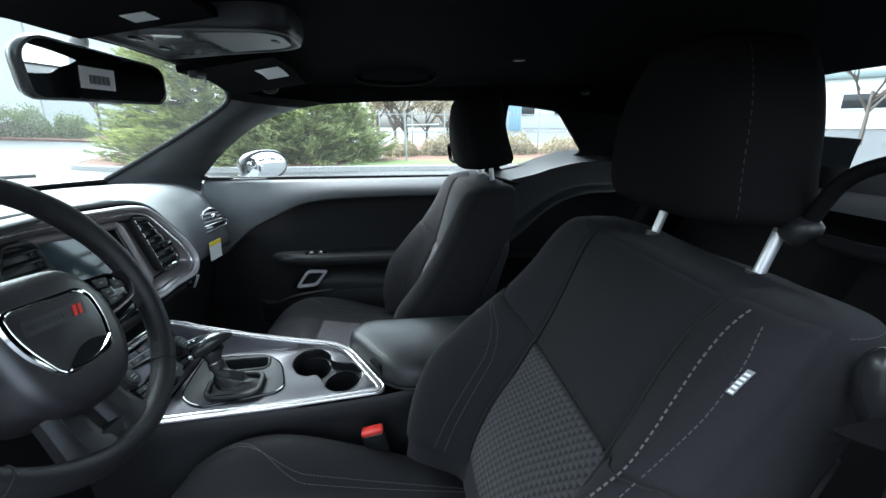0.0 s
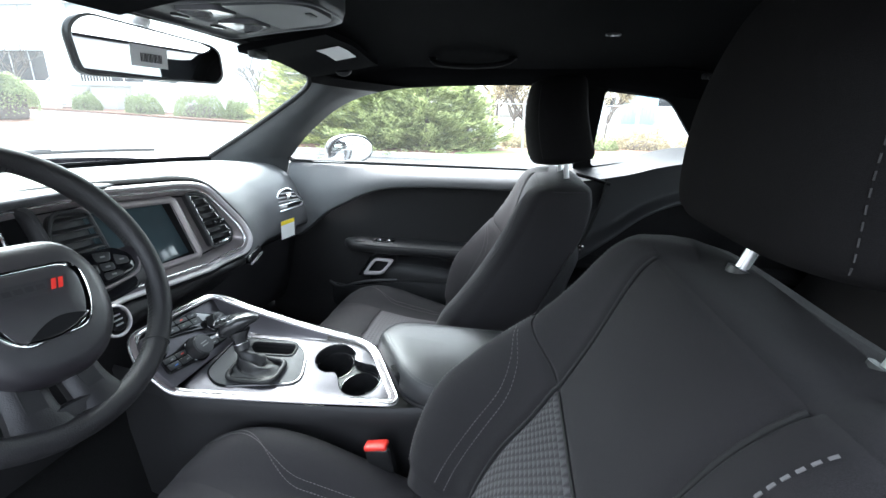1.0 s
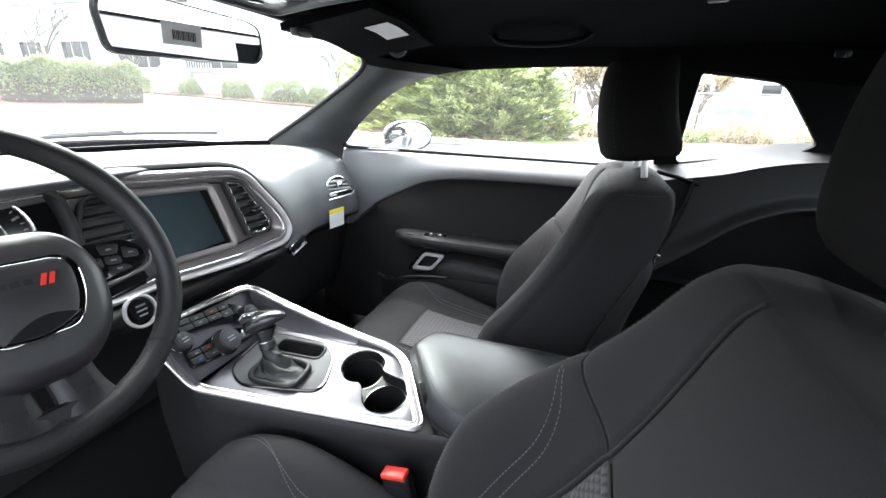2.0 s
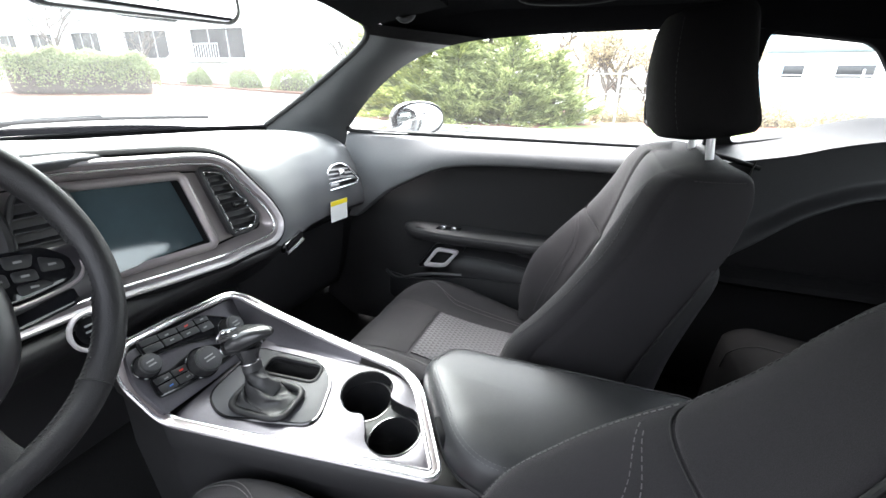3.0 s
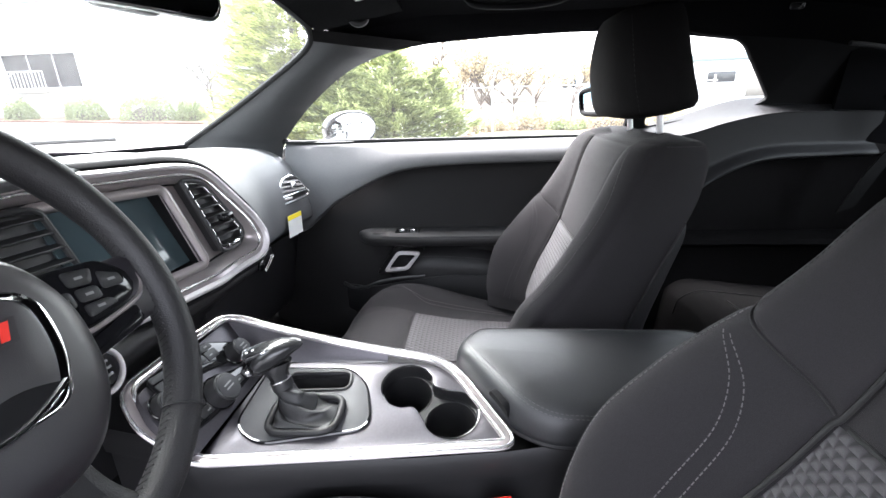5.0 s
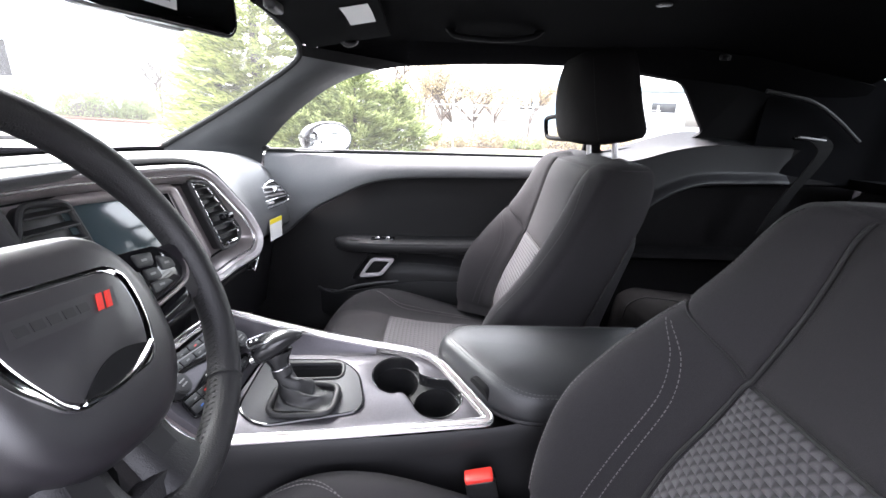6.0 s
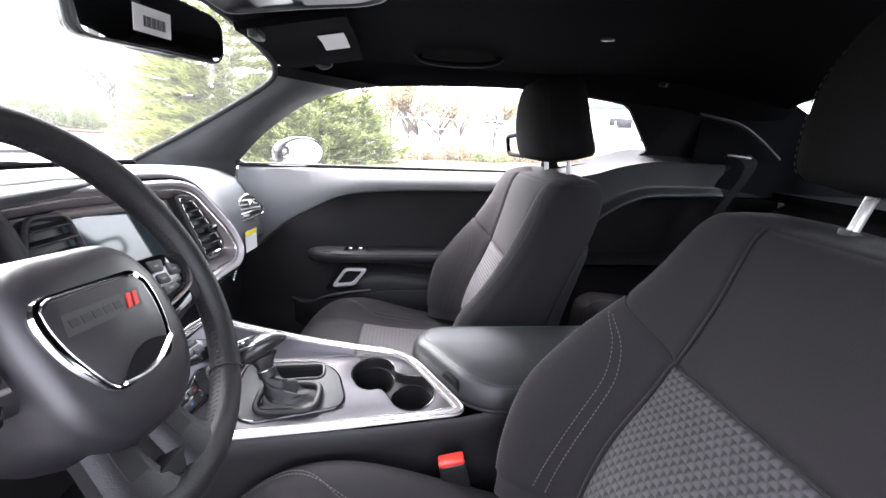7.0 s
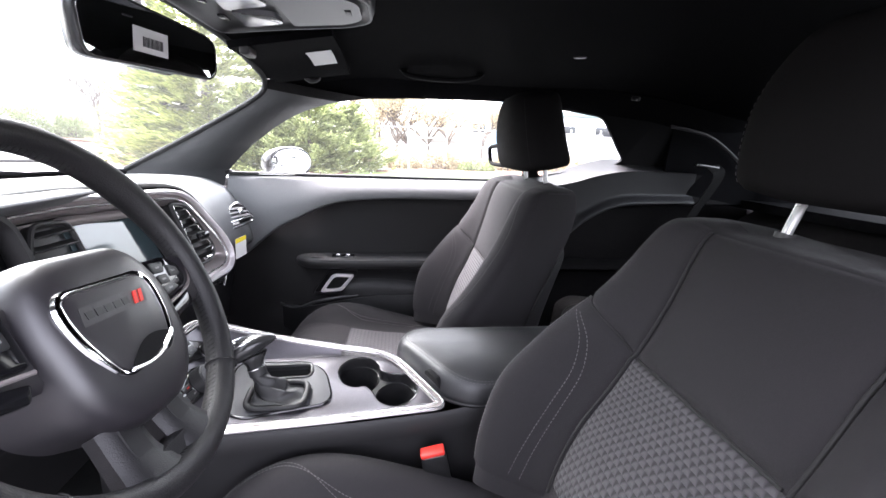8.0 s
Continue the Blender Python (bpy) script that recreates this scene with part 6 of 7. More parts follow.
def make_mirror():
    m = axes((-0.497, 0.845, 1.234), (0.305, 1, -0.02), (0.088, 0, 1))
    t = thing("rear_view_mirror", (-0.52, 0.86, 1.29), "black rear-view mirror with barcode sticker", "mirror")
    ol = round_corners([(-0.126, -0.046, 0), (0.112, -0.038, 0), (0.126, -0.022, 0), (0.120, 0.024, 0), (0.098, 0.034, 0), (-0.112, 0.048, 0), (-0.138, 0.024, 0)], 0.018, 5)
    rings = []
    for k, z in ((0.5, -0.056), (0.78, -0.050), (0.95, -0.030), (1.02, -0.010), (1.02, -0.003), (0.99, 0.0015)):
        rings.append([m @ Vector((p.x * k, p.y * k, z)) for p in ol])
    part("housing", loft(rings), M_HOUSING, t)
    part("mirror_glass", plate([(p.x * 0.96, p.y * 0.92) for p in ol], m @ Matrix.Translation((0, 0, 0.002)), 0.002, 0.0005), M_MIRROR, t, "reflecting mirror glass", smooth=False)
    lab = part("sticker", plate([(-0.050, -0.022), (0.011, -0.022), (0.011, 0.012), (-0.050, 0.012)], m @ Matrix.Translation((0, 0, 0.0028)), 0.0006, 0), M_WHITE, t, "white barcode sticker")
    for i in range(14):
        x = -0.034 + 0.034 * i / 13
        part("code_bar", rbox((0.0014 if i % 3 else 0.0021, 0.014, 0.0003), m @ Vector((x, -0.007, 0.0032)), m.to_3x3().to_4x4(), 0), M_INK, lab)
    part("stem", tube(smooth_path([m @ Vector((0.0, 0.02, -0.03)), m @ Vector((0.0, 0.045, -0.05)), Vector((-0.545, 0.87, 1.298))], 5), 0.014, 12), M_PLASTIC, t)
    part("sensor_pod", rbox((0.08, 0.018, 0.03), m @ Vector((0.0, -0.036, -0.022)), m.to_3x3().to_4x4(), bevel=0.008), M_PLASTIC, t)
    return t


make_mirror()


def make_visor(flip):
    t = thing("sun_visor", (-0.40, 1.17 if not flip else 2 * CY - 1.17, 1.30), "black cloth sun visor with white warning card", "sun visor", group="sun visors")
    fx = mirror_y if flip else (lambda p: p)

    def f(u, v):
        x, y = -0.462 + u * 0.20, 1.02 + v * 0.34
        return fx((x, y, 1.276 + 0.034 * u - 0.022 * ease(1.15, 1.36, y)))
    part("visor_board", surface(f, 10, 14, 0.014), M_HEAD, t)

    def card(u, v):
        x, y = -0.334 + u * (0.055 if not flip else 0.03), (1.13 if not flip else 1.11) + v * (0.11 if not flip else 0.035)
        z = 1.276 + 0.034 * (x + 0.462) / 0.20 - 0.022 * ease(1.15, 1.36, y) - 0.0165
        return fx((x, y, z))
    part("card", surface(card, 2, 2, 0.0008), M_WHITE, t, "white printed warning card")
    hook = smooth_path([(-0.385, 1.345, 1.268), (-0.368, 1.354, 1.252), (-0.35, 1.36, 1.256), (-0.345, 1.365, 1.27)], 5)
    if not flip:
        part("visor_clip", rbox((0.020, 0.050, 0.018), (-0.430, 1.045, 1.262), bevel=0.005, seg=3), M_PLASTIC, t)
    part("hinge", tube([fx(p) for p in hook], 0.0075, 10), M_PLASTIC, t, "dark visor hinge")
    return t


make_visor(False)
make_visor(True)


def make_overhead():
    t = thing("overhead_console", (-0.30, 0.86, 1.34), "dark overhead console with grey lid and reading lamps", "overhead console")
    ol = round_corners([(-0.472, 0.74, 0), (-0.472, 1.025, 0), (-0.32, 0.975, 0), (-0.215, 0.955, 0), (-0.175, 0.92, 0), (-0.175, 0.80, 0), (-0.215, 0.765, 0), (-0.32, 0.75, 0)], [0.03, 0.03, 0.06, 0.03, 0.03, 0.03, 0.03, 0.06], 6)
    cx, cy = -0.32, 0.865
    base = lambda x: 1.289 + 0.075 * (x + 0.472) ** 1.0 * 0.55
    rings = []
    for k, dz in ((1.04, 0.05), (1.03, 0.012), (1.0, 0.002), (0.965, -0.001), (0.94, 0.003), (0.86, 0.006)):
        rings.append([Vector((cx + (p.x - cx) * k, cy + (p.y - cy) * k, base(p.x) + dz)) for p in ol])
    part("console_body", loft(rings), M_PLASTIC, t)
    edge = [Vector((cx + (p.x - cx) * 0.985, cy + (p.y - cy) * 0.985, base(p.x) + 0.0)) for p in ol]
    part("rim_line", sweep(edge, circle(0.0022, 6), closed=True), M_GREYLENS, t, "grey rim of the console")
    lid = round_corners([(-0.318, 0.775, 0), (-0.318, 0.955, 0), (-0.222, 0.936, 0), (-0.192, 0.905, 0), (-0.192, 0.815, 0), (-0.222, 0.785, 0)], [0.006, 0.006, 0.02, 0.02, 0.02, 0.02], 4)
    b = plate([(p.x, p.y) for p in lid], Matrix.Identity(4), 0.010, 0.0)
    for v in b.verts:
        v.co.z += base(v.co.x) + 0.009
    lidp = part("lid", b, M_GREYLENS, t, "grey storage lid")
    part("lid_catch", rbox((0.010, 0.026, 0.003), (-0.212, 0.86, base(-0.212) - 0.0015), bevel=0.001), M_PLASTIC, lidp)
    for y0, y1 in ((0.775, 0.855), (0.875, 0.958)):
        lens = round_corners([(-0.400, y0, 0), (-0.400, y1, 0), (-0.334, y1 - 0.012, 0), (-0.334, y0 + 0.012, 0)], 0.008, 4)
        b = plate([(p.x, p.y) for p in lens], Matrix.Identity(4), 0.008, 0.0)
        for v in b.verts:
            v.co.z += base(v.co.x) + 0.006 + 0.07 * (v.co.x + 0.367) * (1 if v.co.y > (y0 + y1) / 2 else -0.4)
        part("reading_lamp", b, M_LENS, t, "clear faceted reading lamp lens")
    for y in (0.82, 0.915):
        part("lamp_switch", rbox((0.012, 0.03, 0.004), (-0.425, y, base(-0.425) + 0.001), bevel=0.001), M_GLOSS, t)
    return t


make_overhead()


def make_grab():
    t = thing("grab_handle", (0.0, 1.40, 1.30), "black folding grab handle on the roof rail", "grab handle")
    p = smooth_path([(-0.115, 1.405, 1.305), (-0.10, 1.385, 1.285), (-0.04, 1.377, 1.277), (0.04, 1.377, 1.277), (0.10, 1.385, 1.288), (0.115, 1.405, 1.308)], 6)
    part("grip", sweep(p, circle(0.010, 10, 0.007)), M_BLACK, t)
    for x in (-0.112, 0.112):
        part("mount", rbox((0.03, 0.03, 0.025), (x, 1.405, 1.308), bevel=0.008), M_BLACK, t)
    return t


make_grab()


def make_dome():
    x, y = 0.335, 1.215
    z = roof_z(x, y)
    t = thing("coat_lamp", (x, y, z), "small oval lamp flush in the headliner", "lamp")
    tip = axes((x, y, z - 0.0005), (1, 0, 0.03), (0, -1, 0.06))
    part("bezel", plate(circle(0.017, 28, 0.012), tip @ Matrix.Translation((0, 0, 0.003)), 0.004, 0.001), M_PLASTIC, t)
    part("lens", plate(circle(0.011, 24, 0.007), tip @ Matrix.Translation((0, 0, 0.0042)), 0.002, 0.0005), M_LENS, t, "clear lens")
    return t


make_dome()


def make_hook():
    t = thing("coat_hook", (0.63, 1.45, 1.26), "small black coat hook on the roof rail", "hook")
    part("plate", rbox((0.030, 0.010, 0.014), (0.632, 1.448, 1.262), bevel=0.004), M_PLASTIC, t)
    part("peg", tube(smooth_path([(0.632, 1.444, 1.260), (0.632, 1.432, 1.256), (0.632, 1.428, 1.264)], 4), 0.0035, 8), M_PLASTIC, t)
    return t


make_hook()


def make_tag():
    t = thing("paper_tag", (-0.60, 1.38, 0.79), "white paper tag with yellow heading on the dash", "tag")
    m = axes((-0.592, 1.384, 0.773), (0.06, 1, -0.06), (0.02, 0.05, 1)) @ Matrix.Rotation(radians(2), 4, "Z")
    part("sheet", plate([(-0.038, -0.031), (0.038, -0.031), (0.038, 0.029), (-0.038, 0.029)], m, 0.0008, 0), M_WHITE, t)
    part("heading", plate([(-0.038, 0.016), (0.038, 0.016), (0.038, 0.029), (-0.038, 0.029)], m @ Matrix.Translation((0, 0, 0.0008)), 0.0006, 0), M_YELLOW, t, "yellow heading band")
    return t


make_tag()


def make_buckle():
    t = thing("belt_buckle", (-0.04, 0.705, 0.40), "black seat-belt buckle with red release button", "buckle")
    m = Matrix.Translation((-0.058, 0.708, 0.56)) @ Matrix.Rotation(radians(-12), 4, "Y")
    part("body", rbox((0.047, 0.026, 0.075), m @ Vector((0, 0, -0.014)), m.to_3x3().to_4x4(), bevel=0.007, seg=3), M_WELL, t)
    part("release_button", rbox((0.042, 0.022, 0.010), m @ Vector((-0.001, -0.003, 0.0245)), m.to_3x3().to_4x4(), bevel=0.0035, seg=3), M_RED, t, "red release button")
    part("stalk", tube(smooth_path([m @ Vector((0, 0, -0.04)), m @ Vector((0.01, 0, -0.10)), Vector((0.0, 0.70, 0.40))], 5), 0.012, 10), M_RUBBER, t)
    return t


make_buckle()

# ---- belts ----
M_BELT = mat("black_belt_webbing", (0.008, 0.008, 0.008), 0.9, spec=0.08, bump=0.5, bump_size=2500, grain=0.2, grain_size=1800)


def strap(path, across, wide=0.046, thick=0.0016):
    """A flat webbing strap along a path."""
    a = Vector(across).normalized()
    P = smooth_path(path, 8)
    rings = []
    for i, p in enumerate(P):
        t = (P[min(i + 1, len(P) - 1)] - P[max(i - 1, 0)]).normalized()
        n = t.cross(a).normalized()
        rings.append([p + a * (wide / 2) + n * thick, p + a * (wide / 2) - n * thick, p - a * (wide / 2) - n * thick, p - a * (wide / 2) + n * thick])
    return loft(rings)


def make_belts():
    t = thing("front_seat_belt", (0.34, 1.52, 0.55), "black webbing seat belt hanging beside the passenger seat", "seat belt")
    part("webbing", strap([(0.43, 1.532, 0.965), (0.405, 1.505, 0.86), (0.36, 1.492, 0.745), (0.30, 1.49, 0.64), (0.25, 1.49, 0.56)], (0.3, 0.9, -0.2), 0.04), M_BELT, t)
    part("belt_arm", tube([(0.332, 1.525, 0.978), (0.385, 1.528, 0.966), (0.44, 1.53, 0.950)], 0.0055, 8), M_BLACK, t, "black plastic belt arm")
    part("latch_plate", rbox((0.022, 0.005, 0.034), (0.362, 1.487, 0.742), Matrix.Rotation(radians(25), 4, "Y"), bevel=0.002), M_STEEL, t, "bright metal latch plate")
    r = thing("rear_seat_belt", (0.93, 1.46, 1.0), "black rear seat belt from a bezel on the side trim", "seat belt")
    part("bezel", rbox((0.085, 0.03, 0.012), (0.935, 1.468, 1.056), Matrix.Rotation(radians(6), 4, "Y"), bevel=0.005), M_HOUSING, r, "glossy belt outlet bezel")
    part("webbing", strap([(0.955, 1.462, 1.058), (0.97, 1.445, 1.03), (0.95, 1.45, 0.97), (0.915, 1.465, 0.89), (0.87, 1.47, 0.78)], (1, 0.15, 0.3), 0.05), M_BELT, r)


make_belts()

# ---- rear seat ----


def make_rear_seat():
    t = thing("back_bench", (0.85, CY, 0.31), "dark cloth bench behind the bucket seats", "car seat")

    def cush(u, v):
        # each side is a rounded bucket; the front rolls down to the floor
        y = CY + (v * 2 - 1) * 0.62
        k = abs(v * 2 - 1)
        if u < 0.3:
            a = 0.5 * math.pi * (1 - u / 0.3)
            x, z = 0.47 - 0.075 * math.sin(a), 0.60 - 0.075 * (1 - math.cos(a)) - 0.16 * max(0.0, 0.12 - u) / 0.12
        else:
            t = (u - 0.3) / 0.7
            x, z = 0.47 + 0.53 * t, 0.60 - 0.055 * t
        z += 0.020 * math.sin(math.pi * min(1.0, k * 1.1)) - 0.07 * ease(0.14, 0.0, k) - 0.07 * max(0, (k - 0.86) / 0.14) ** 2
        return (x + 0.05 * max(0, (k - 0.7) / 0.3) ** 2, y, z)
    part("cushion", surface(cush, 40, 64, 0.02), M_HEADREST, t)
    for k in (-0.70, -0.30, 0.30, 0.70):
        part("seam", tube([Vector(cush(u, 0.5 + 0.5 * k)) + Vector((0, 0, 0.001)) for u in [0.1 + 0.85 * i / 30 for i in range(31)]], 0.0025, 6), M_SEAM, t)
    part("seam", tube([Vector(cush(0.33, 0.2 + 0.6 * i / 40)) + Vector((0, 0, 0.001)) for i in range(41)], 0.0025, 6), M_SEAM, t)

    def back(u, v):
        y = CY + (v * 2 - 1) * 0.60
        k = abs(v * 2 - 1)
        x = 0.96 + 0.20 * u - 0.03 * ease(0.7, 0.95, k) + 0.04 * ease(0.12, 0.0, k)
        z = 0.52 + 0.40 * u
        return (x + 0.08 * max(0, (u - 0.85) / 0.15) ** 2, y, z)
    part("backrest", surface(back, 20, 40, 0.10), M_HEADREST, t)
    return t


make_rear_seat()


def make_shelf():
    b = surface(lambda u, v: (1.13 + 0.45 * u, CY + (v * 2 - 1) * 0.68, 0.94), 4, 8, 0.03)
    tagged(part("rear_shelf", b, M_HEAD), "black cloth shelf behind the rear seat", "shelf", kind="structure")
    b = surface(lambda u, v: (1.535 - 0.02 * (2 * v - 1) ** 2, CY + (v * 2 - 1) * 0.60, 0.93 + 0.085 * u), 3, 12, 0.012)
    tagged(part("shelf_edge", b, M_HEAD), "black raised edge of the shelf under the rear glass", "trim", kind="structure")
    b = surface(lambda u, v: (1.25 + 0.02 * v, CY + (v * 2 - 1) * 0.72, 0.3 + 0.62 * u), 4, 4, 0.03)
    tagged(part("rear_bulkhead", b, M_HEAD), "dark panel behind the rear seat", "panel", kind="structure")


make_shelf()


def make_shade_wall():
    """An unseen wall, added to keep front-left sky light off the driver's seat."""
    bm = rbox((8.0, 0.3, 2.6), (-5.5, -1.6, 1.3), None, 0.02)
    tagged(part("unseen_shade_wall", bm, M_SHADEWALL), "unseen wall added to block sky light from the front left", "wall", kind="structure")


make_shade_wall()

# ---- outside, seen through the glass ----
M_WALLW = mat("white_painted_concrete", (0.72, 0.72, 0.70), 0.75, grain=0.06, grain_size=8)
M_PANE = mat("dark_office_glass", (0.026, 0.028, 0.031), 0.08, vary=0.4)
# upper panes: the sky's reflection is put into a pale base colour
M_SKYPANE = mat("sky_reflection_pane", (0.50, 0.54, 0.56), 0.35, vary=0.1)
M_MULCH = mat("bark_mulch", (0.14, 0.07, 0.045), 0.95, grain=0.5, grain_size=30, bump=1.0, bump_size=40, vary=0.35)
M_GRASS = mat("damp_lawn", (0.10, 0.14, 0.035), 0.9, grain=0.4, grain_size=40, vary=0.3)
M_KERB = mat("pale_concrete_kerb", (0.42, 0.41, 0.39), 0.8, grain=0.15, grain_size=30)
M_BARK = mat("grey_bark", (0.13, 0.11, 0.095), 0.9, grain=0.3, grain_size=40)
M_POST = mat("galvanised_steel", (0.45, 0.46, 0.47), 0.45, metal=0.7)
M_BLUE = mat("pale_blue_paint", (0.35, 0.52, 0.62), 0.4)
M_ROOF = mat("grey_green_roof", (0.22, 0.27, 0.27), 0.7)
M_FENCE = mat("grey_rail_paint", (0.5, 0.5, 0.5), 0.5)


def leaf_mat(name, a, b, rough=0.6):
    """Foliage: each small piece takes its own tone."""
    m = bpy.data.materials.new(name)
    m.use_nodes = True
    n, l = m.node_tree.nodes, m.node_tree.links
    p = n["Principled BSDF"]
    p.inputs["Roughness"].default_value = rough
    g = n.new("ShaderNodeNewGeometry")
    mx = n.new("ShaderNodeMix")
    mx.data_type = "RGBA"
    mx.inputs["A"].default_value = (*a, 1)
    mx.inputs["B"].default_value = (*b, 1)
    l.new(g.outputs["Random Per Island"], mx.inputs["Factor"])
    l.new(mx.outputs["Result"], p.inputs["Base Color"])
    tr = n.new("ShaderNodeBsdfTranslucent")
    l.new(mx.outputs["Result"], tr.inputs[0])
    ms = n.new("ShaderNodeMixShader")
    ms.inputs[0].default_value = 0.35
    l.new(p.outputs[0], ms.inputs[1])
    l.new(tr.outputs[0], ms.inputs[2])
    l.new(ms.outputs[0], n["Material Output"].inputs[0])
    return m


M_NEEDLE = leaf_mat("green_conifer_needles", (0.09, 0.12, 0.045), (0.46, 0.50, 0.22))
M_NEEDLE2 = leaf_mat("yellow_green_conifer_needles", (0.14, 0.18, 0.045), (0.44, 0.46, 0.15))
# hedge greens made paler, with the windscreen's haze put into them
M_BOX = leaf_mat("haze_lifted_hedge_leaves", (0.17, 0.21, 0.095), (0.34, 0.38, 0.19))
M_TAN = leaf_mat("dry_tan_leaves", (0.30, 0.25, 0.15), (0.46, 0.40, 0.27))


def quads(name, C, A, B, material, parent, label=""):
    """Many small leaf quads: centres C, half axes A and B, as arrays of shape (n, 3)."""
    n = len(C)
    V = np.empty((n, 4, 3))
    V[:, 0], V[:, 1], V[:, 2], V[:, 3] = C - A, C + B * 0.8, C + A, C - B * 0.8
    me = bpy.data.meshes.new(name)
    me.vertices.add(4 * n)
    me.vertices.foreach_set("co", V.reshape(-1))
    me.loops.add(4 * n)
    me.loops.foreach_set("vertex_index", np.arange(4 * n))
    me.polygons.add(n)
    me.polygons.foreach_set("loop_start", np.arange(0, 4 * n, 4))
    me.update()
    me.validate()
    me.materials.append(material)
    ob = new(name, me)
    ob.parent = parent
    ob.matrix_parent_inverse = parent.matrix_basis.inverted()
    return tagged(ob, label) if label else ob


def unit(v):
    return v / np.maximum(1e-6, np.linalg.norm(v, axis=-1, keepdims=True))


def conifer(name, x, y, h, r, seed, material, label, low=0.0, lean=0.35):
    """A conifer: tapered trunk, limbs, and a crown of feathery sprays."""
    rng = np.random.default_rng(seed)
    z0 = ground_z(x, y)
    t = thing(name, (x, y, z0), label, "tree")
    part("trunk", loft([[(x + k * math.cos(a), y + k * math.sin(a), z0 + zz) for a in [2 * math.pi * i / 8 for i in range(8)]] for k, zz in ((0.03 * h + 0.03, -0.05), (0.02 * h + 0.02, h * 0.4), (0.01, h * 0.97))]), M_BARK, t)
    C, A, B = [], [], []
    limbs = bmesh.new()
    for k in range(int(110 + 40 * h)):
        f = rng.random() ** 1.15
        zz = low * h + (h - low * h) * f
        reach = r * (1 - f) ** 0.6 * rng.uniform(0.6, 1.12) + 0.08
        az = rng.uniform(0, 2 * math.pi)
        rise = rng.uniform(0.05, 0.55) * lean * 2
        d = np.array([math.cos(az), math.sin(az), rise])
        d /= np.linalg.norm(d)
        p0 = np.array([x, y, z0 + zz])
        tip = p0 + d * reach + np.array([0, 0, -0.10 * reach])
        if k % 4 == 0:
            loft([[p0 + np.array([0, 0.012, 0]), p0 + np.array([0.012, 0, -0.01]), p0 + np.array([-0.012, 0, -0.01])], [tip + np.array([0, 0.003, 0]), tip + np.array([0.003, 0, 0]), tip + np.array([-0.003, 0, 0])]], limbs)
        m = int(18 + 34 * reach)
        s = rng.uniform(0.25, 1.0, m)
        side = np.cross(d, [0, 0, 1.0])
        side /= np.linalg.norm(side)
        spread = 0.26 * reach * (1.1 - s) + 0.05
        c = p0 + np.outer(s * reach, d) + np.outer(rng.uniform(-1, 1, m) * spread, side) + np.outer(-0.12 * s * s * reach + rng.normal(0, 0.04, m), [0, 0, 1.0])
        out = unit(d + np.outer(rng.uniform(-0.9, 0.9, m), side) + np.outer(rng.uniform(-0.25, 0.45, m), [0, 0, 1.0]))
        up = unit(rng.normal(0, 1, (m, 3)))
        C.append(c)
        ln = rng.uniform(0.05, 0.15, (m, 1)) * (0.7 + 0.12 * min(h, 4.5))
        A.append(out * ln)
        B.append(unit(np.cross(out, up)) * ln * 0.20)
        # pale young shoots fan out beyond the limb's end
        m = int(10 + 14 * reach)
        fan = unit(d + np.outer(rng.uniform(-0.7, 0.7, m), side) + np.outer(rng.uniform(-0.1, 0.55, m), [0, 0, 1.0]))
        s2 = rng.uniform(0.02, 0.22, (m, 1)) * (0.6 + 0.4 * reach)
        C.append(tip + np.array([0, 0, -0.02 * reach]) + fan * s2)
        A.append(fan * (0.06 + 0.05 * rng.random((m, 1))))
        B.append(unit(np.cross(fan, unit(rng.normal(0, 1, (m, 3))))) * 0.014)
    part("limbs", limbs, M_BARK, t)
    quads("crown", np.concatenate(C), np.concatenate(A), np.concatenate(B), material, t)
    return t


def bare_tree(name, x, y, h, seed, label, leaves=None):
    rng = random.Random(seed)
    z0 = ground_z(x, y)
    t = thing(name, (x, y, z0), label, "tree")
    trunk, limbs = bmesh.new(), bmesh.new()
    tips = []

    def grow(p, d, ln, r, depth):
        q = p + d * ln
        mid = p.lerp(q, 0.5) + Vector((rng.uniform(-1, 1), rng.uniform(-1, 1), 0)) * ln * 0.06
        tube([p, mid, q], r, 5, bm=trunk if depth == 0 else limbs, up=(0.3, 0.9, 0.1), scale=[1, 0.85, 0.66])
        if depth >= 4:
            tips.append((p, q))
            return
        for _ in range(3 if depth else 5):
            ax = Vector((rng.uniform(-1, 1), rng.uniform(-1, 1), rng.uniform(-0.1, 0.6))).normalized()
            grow(p.lerp(q, rng.uniform(0.55, 1.0)), (d * 0.75 + ax * 0.75).normalized(), ln * rng.uniform(0.55, 0.75), r * 0.58, depth + 1)
    grow(Vector((x, y, z0 - 0.05)), Vector((0.03, 0.02, 1)).normalized(), h * 0.38, h * 0.014 + 0.01, 0)
    part("trunk", trunk, M_BARK, t)
    part("limbs", limbs, M_BARK, t)
    if leaves:
        nr = np.random.default_rng(seed)
        k = 14
        P = np.repeat(np.array([list(a.lerp(b, 0.6)) for a, b in tips]), k, axis=0)
        P = P + nr.normal(0, 0.16, P.shape)
        a = unit(nr.normal(0, 1, P.shape)) * 0.05
        b = unit(np.cross(a, nr.normal(0, 1, P.shape))) * 0.03
        quads("crown", P, a, b, leaves, t)
    return t


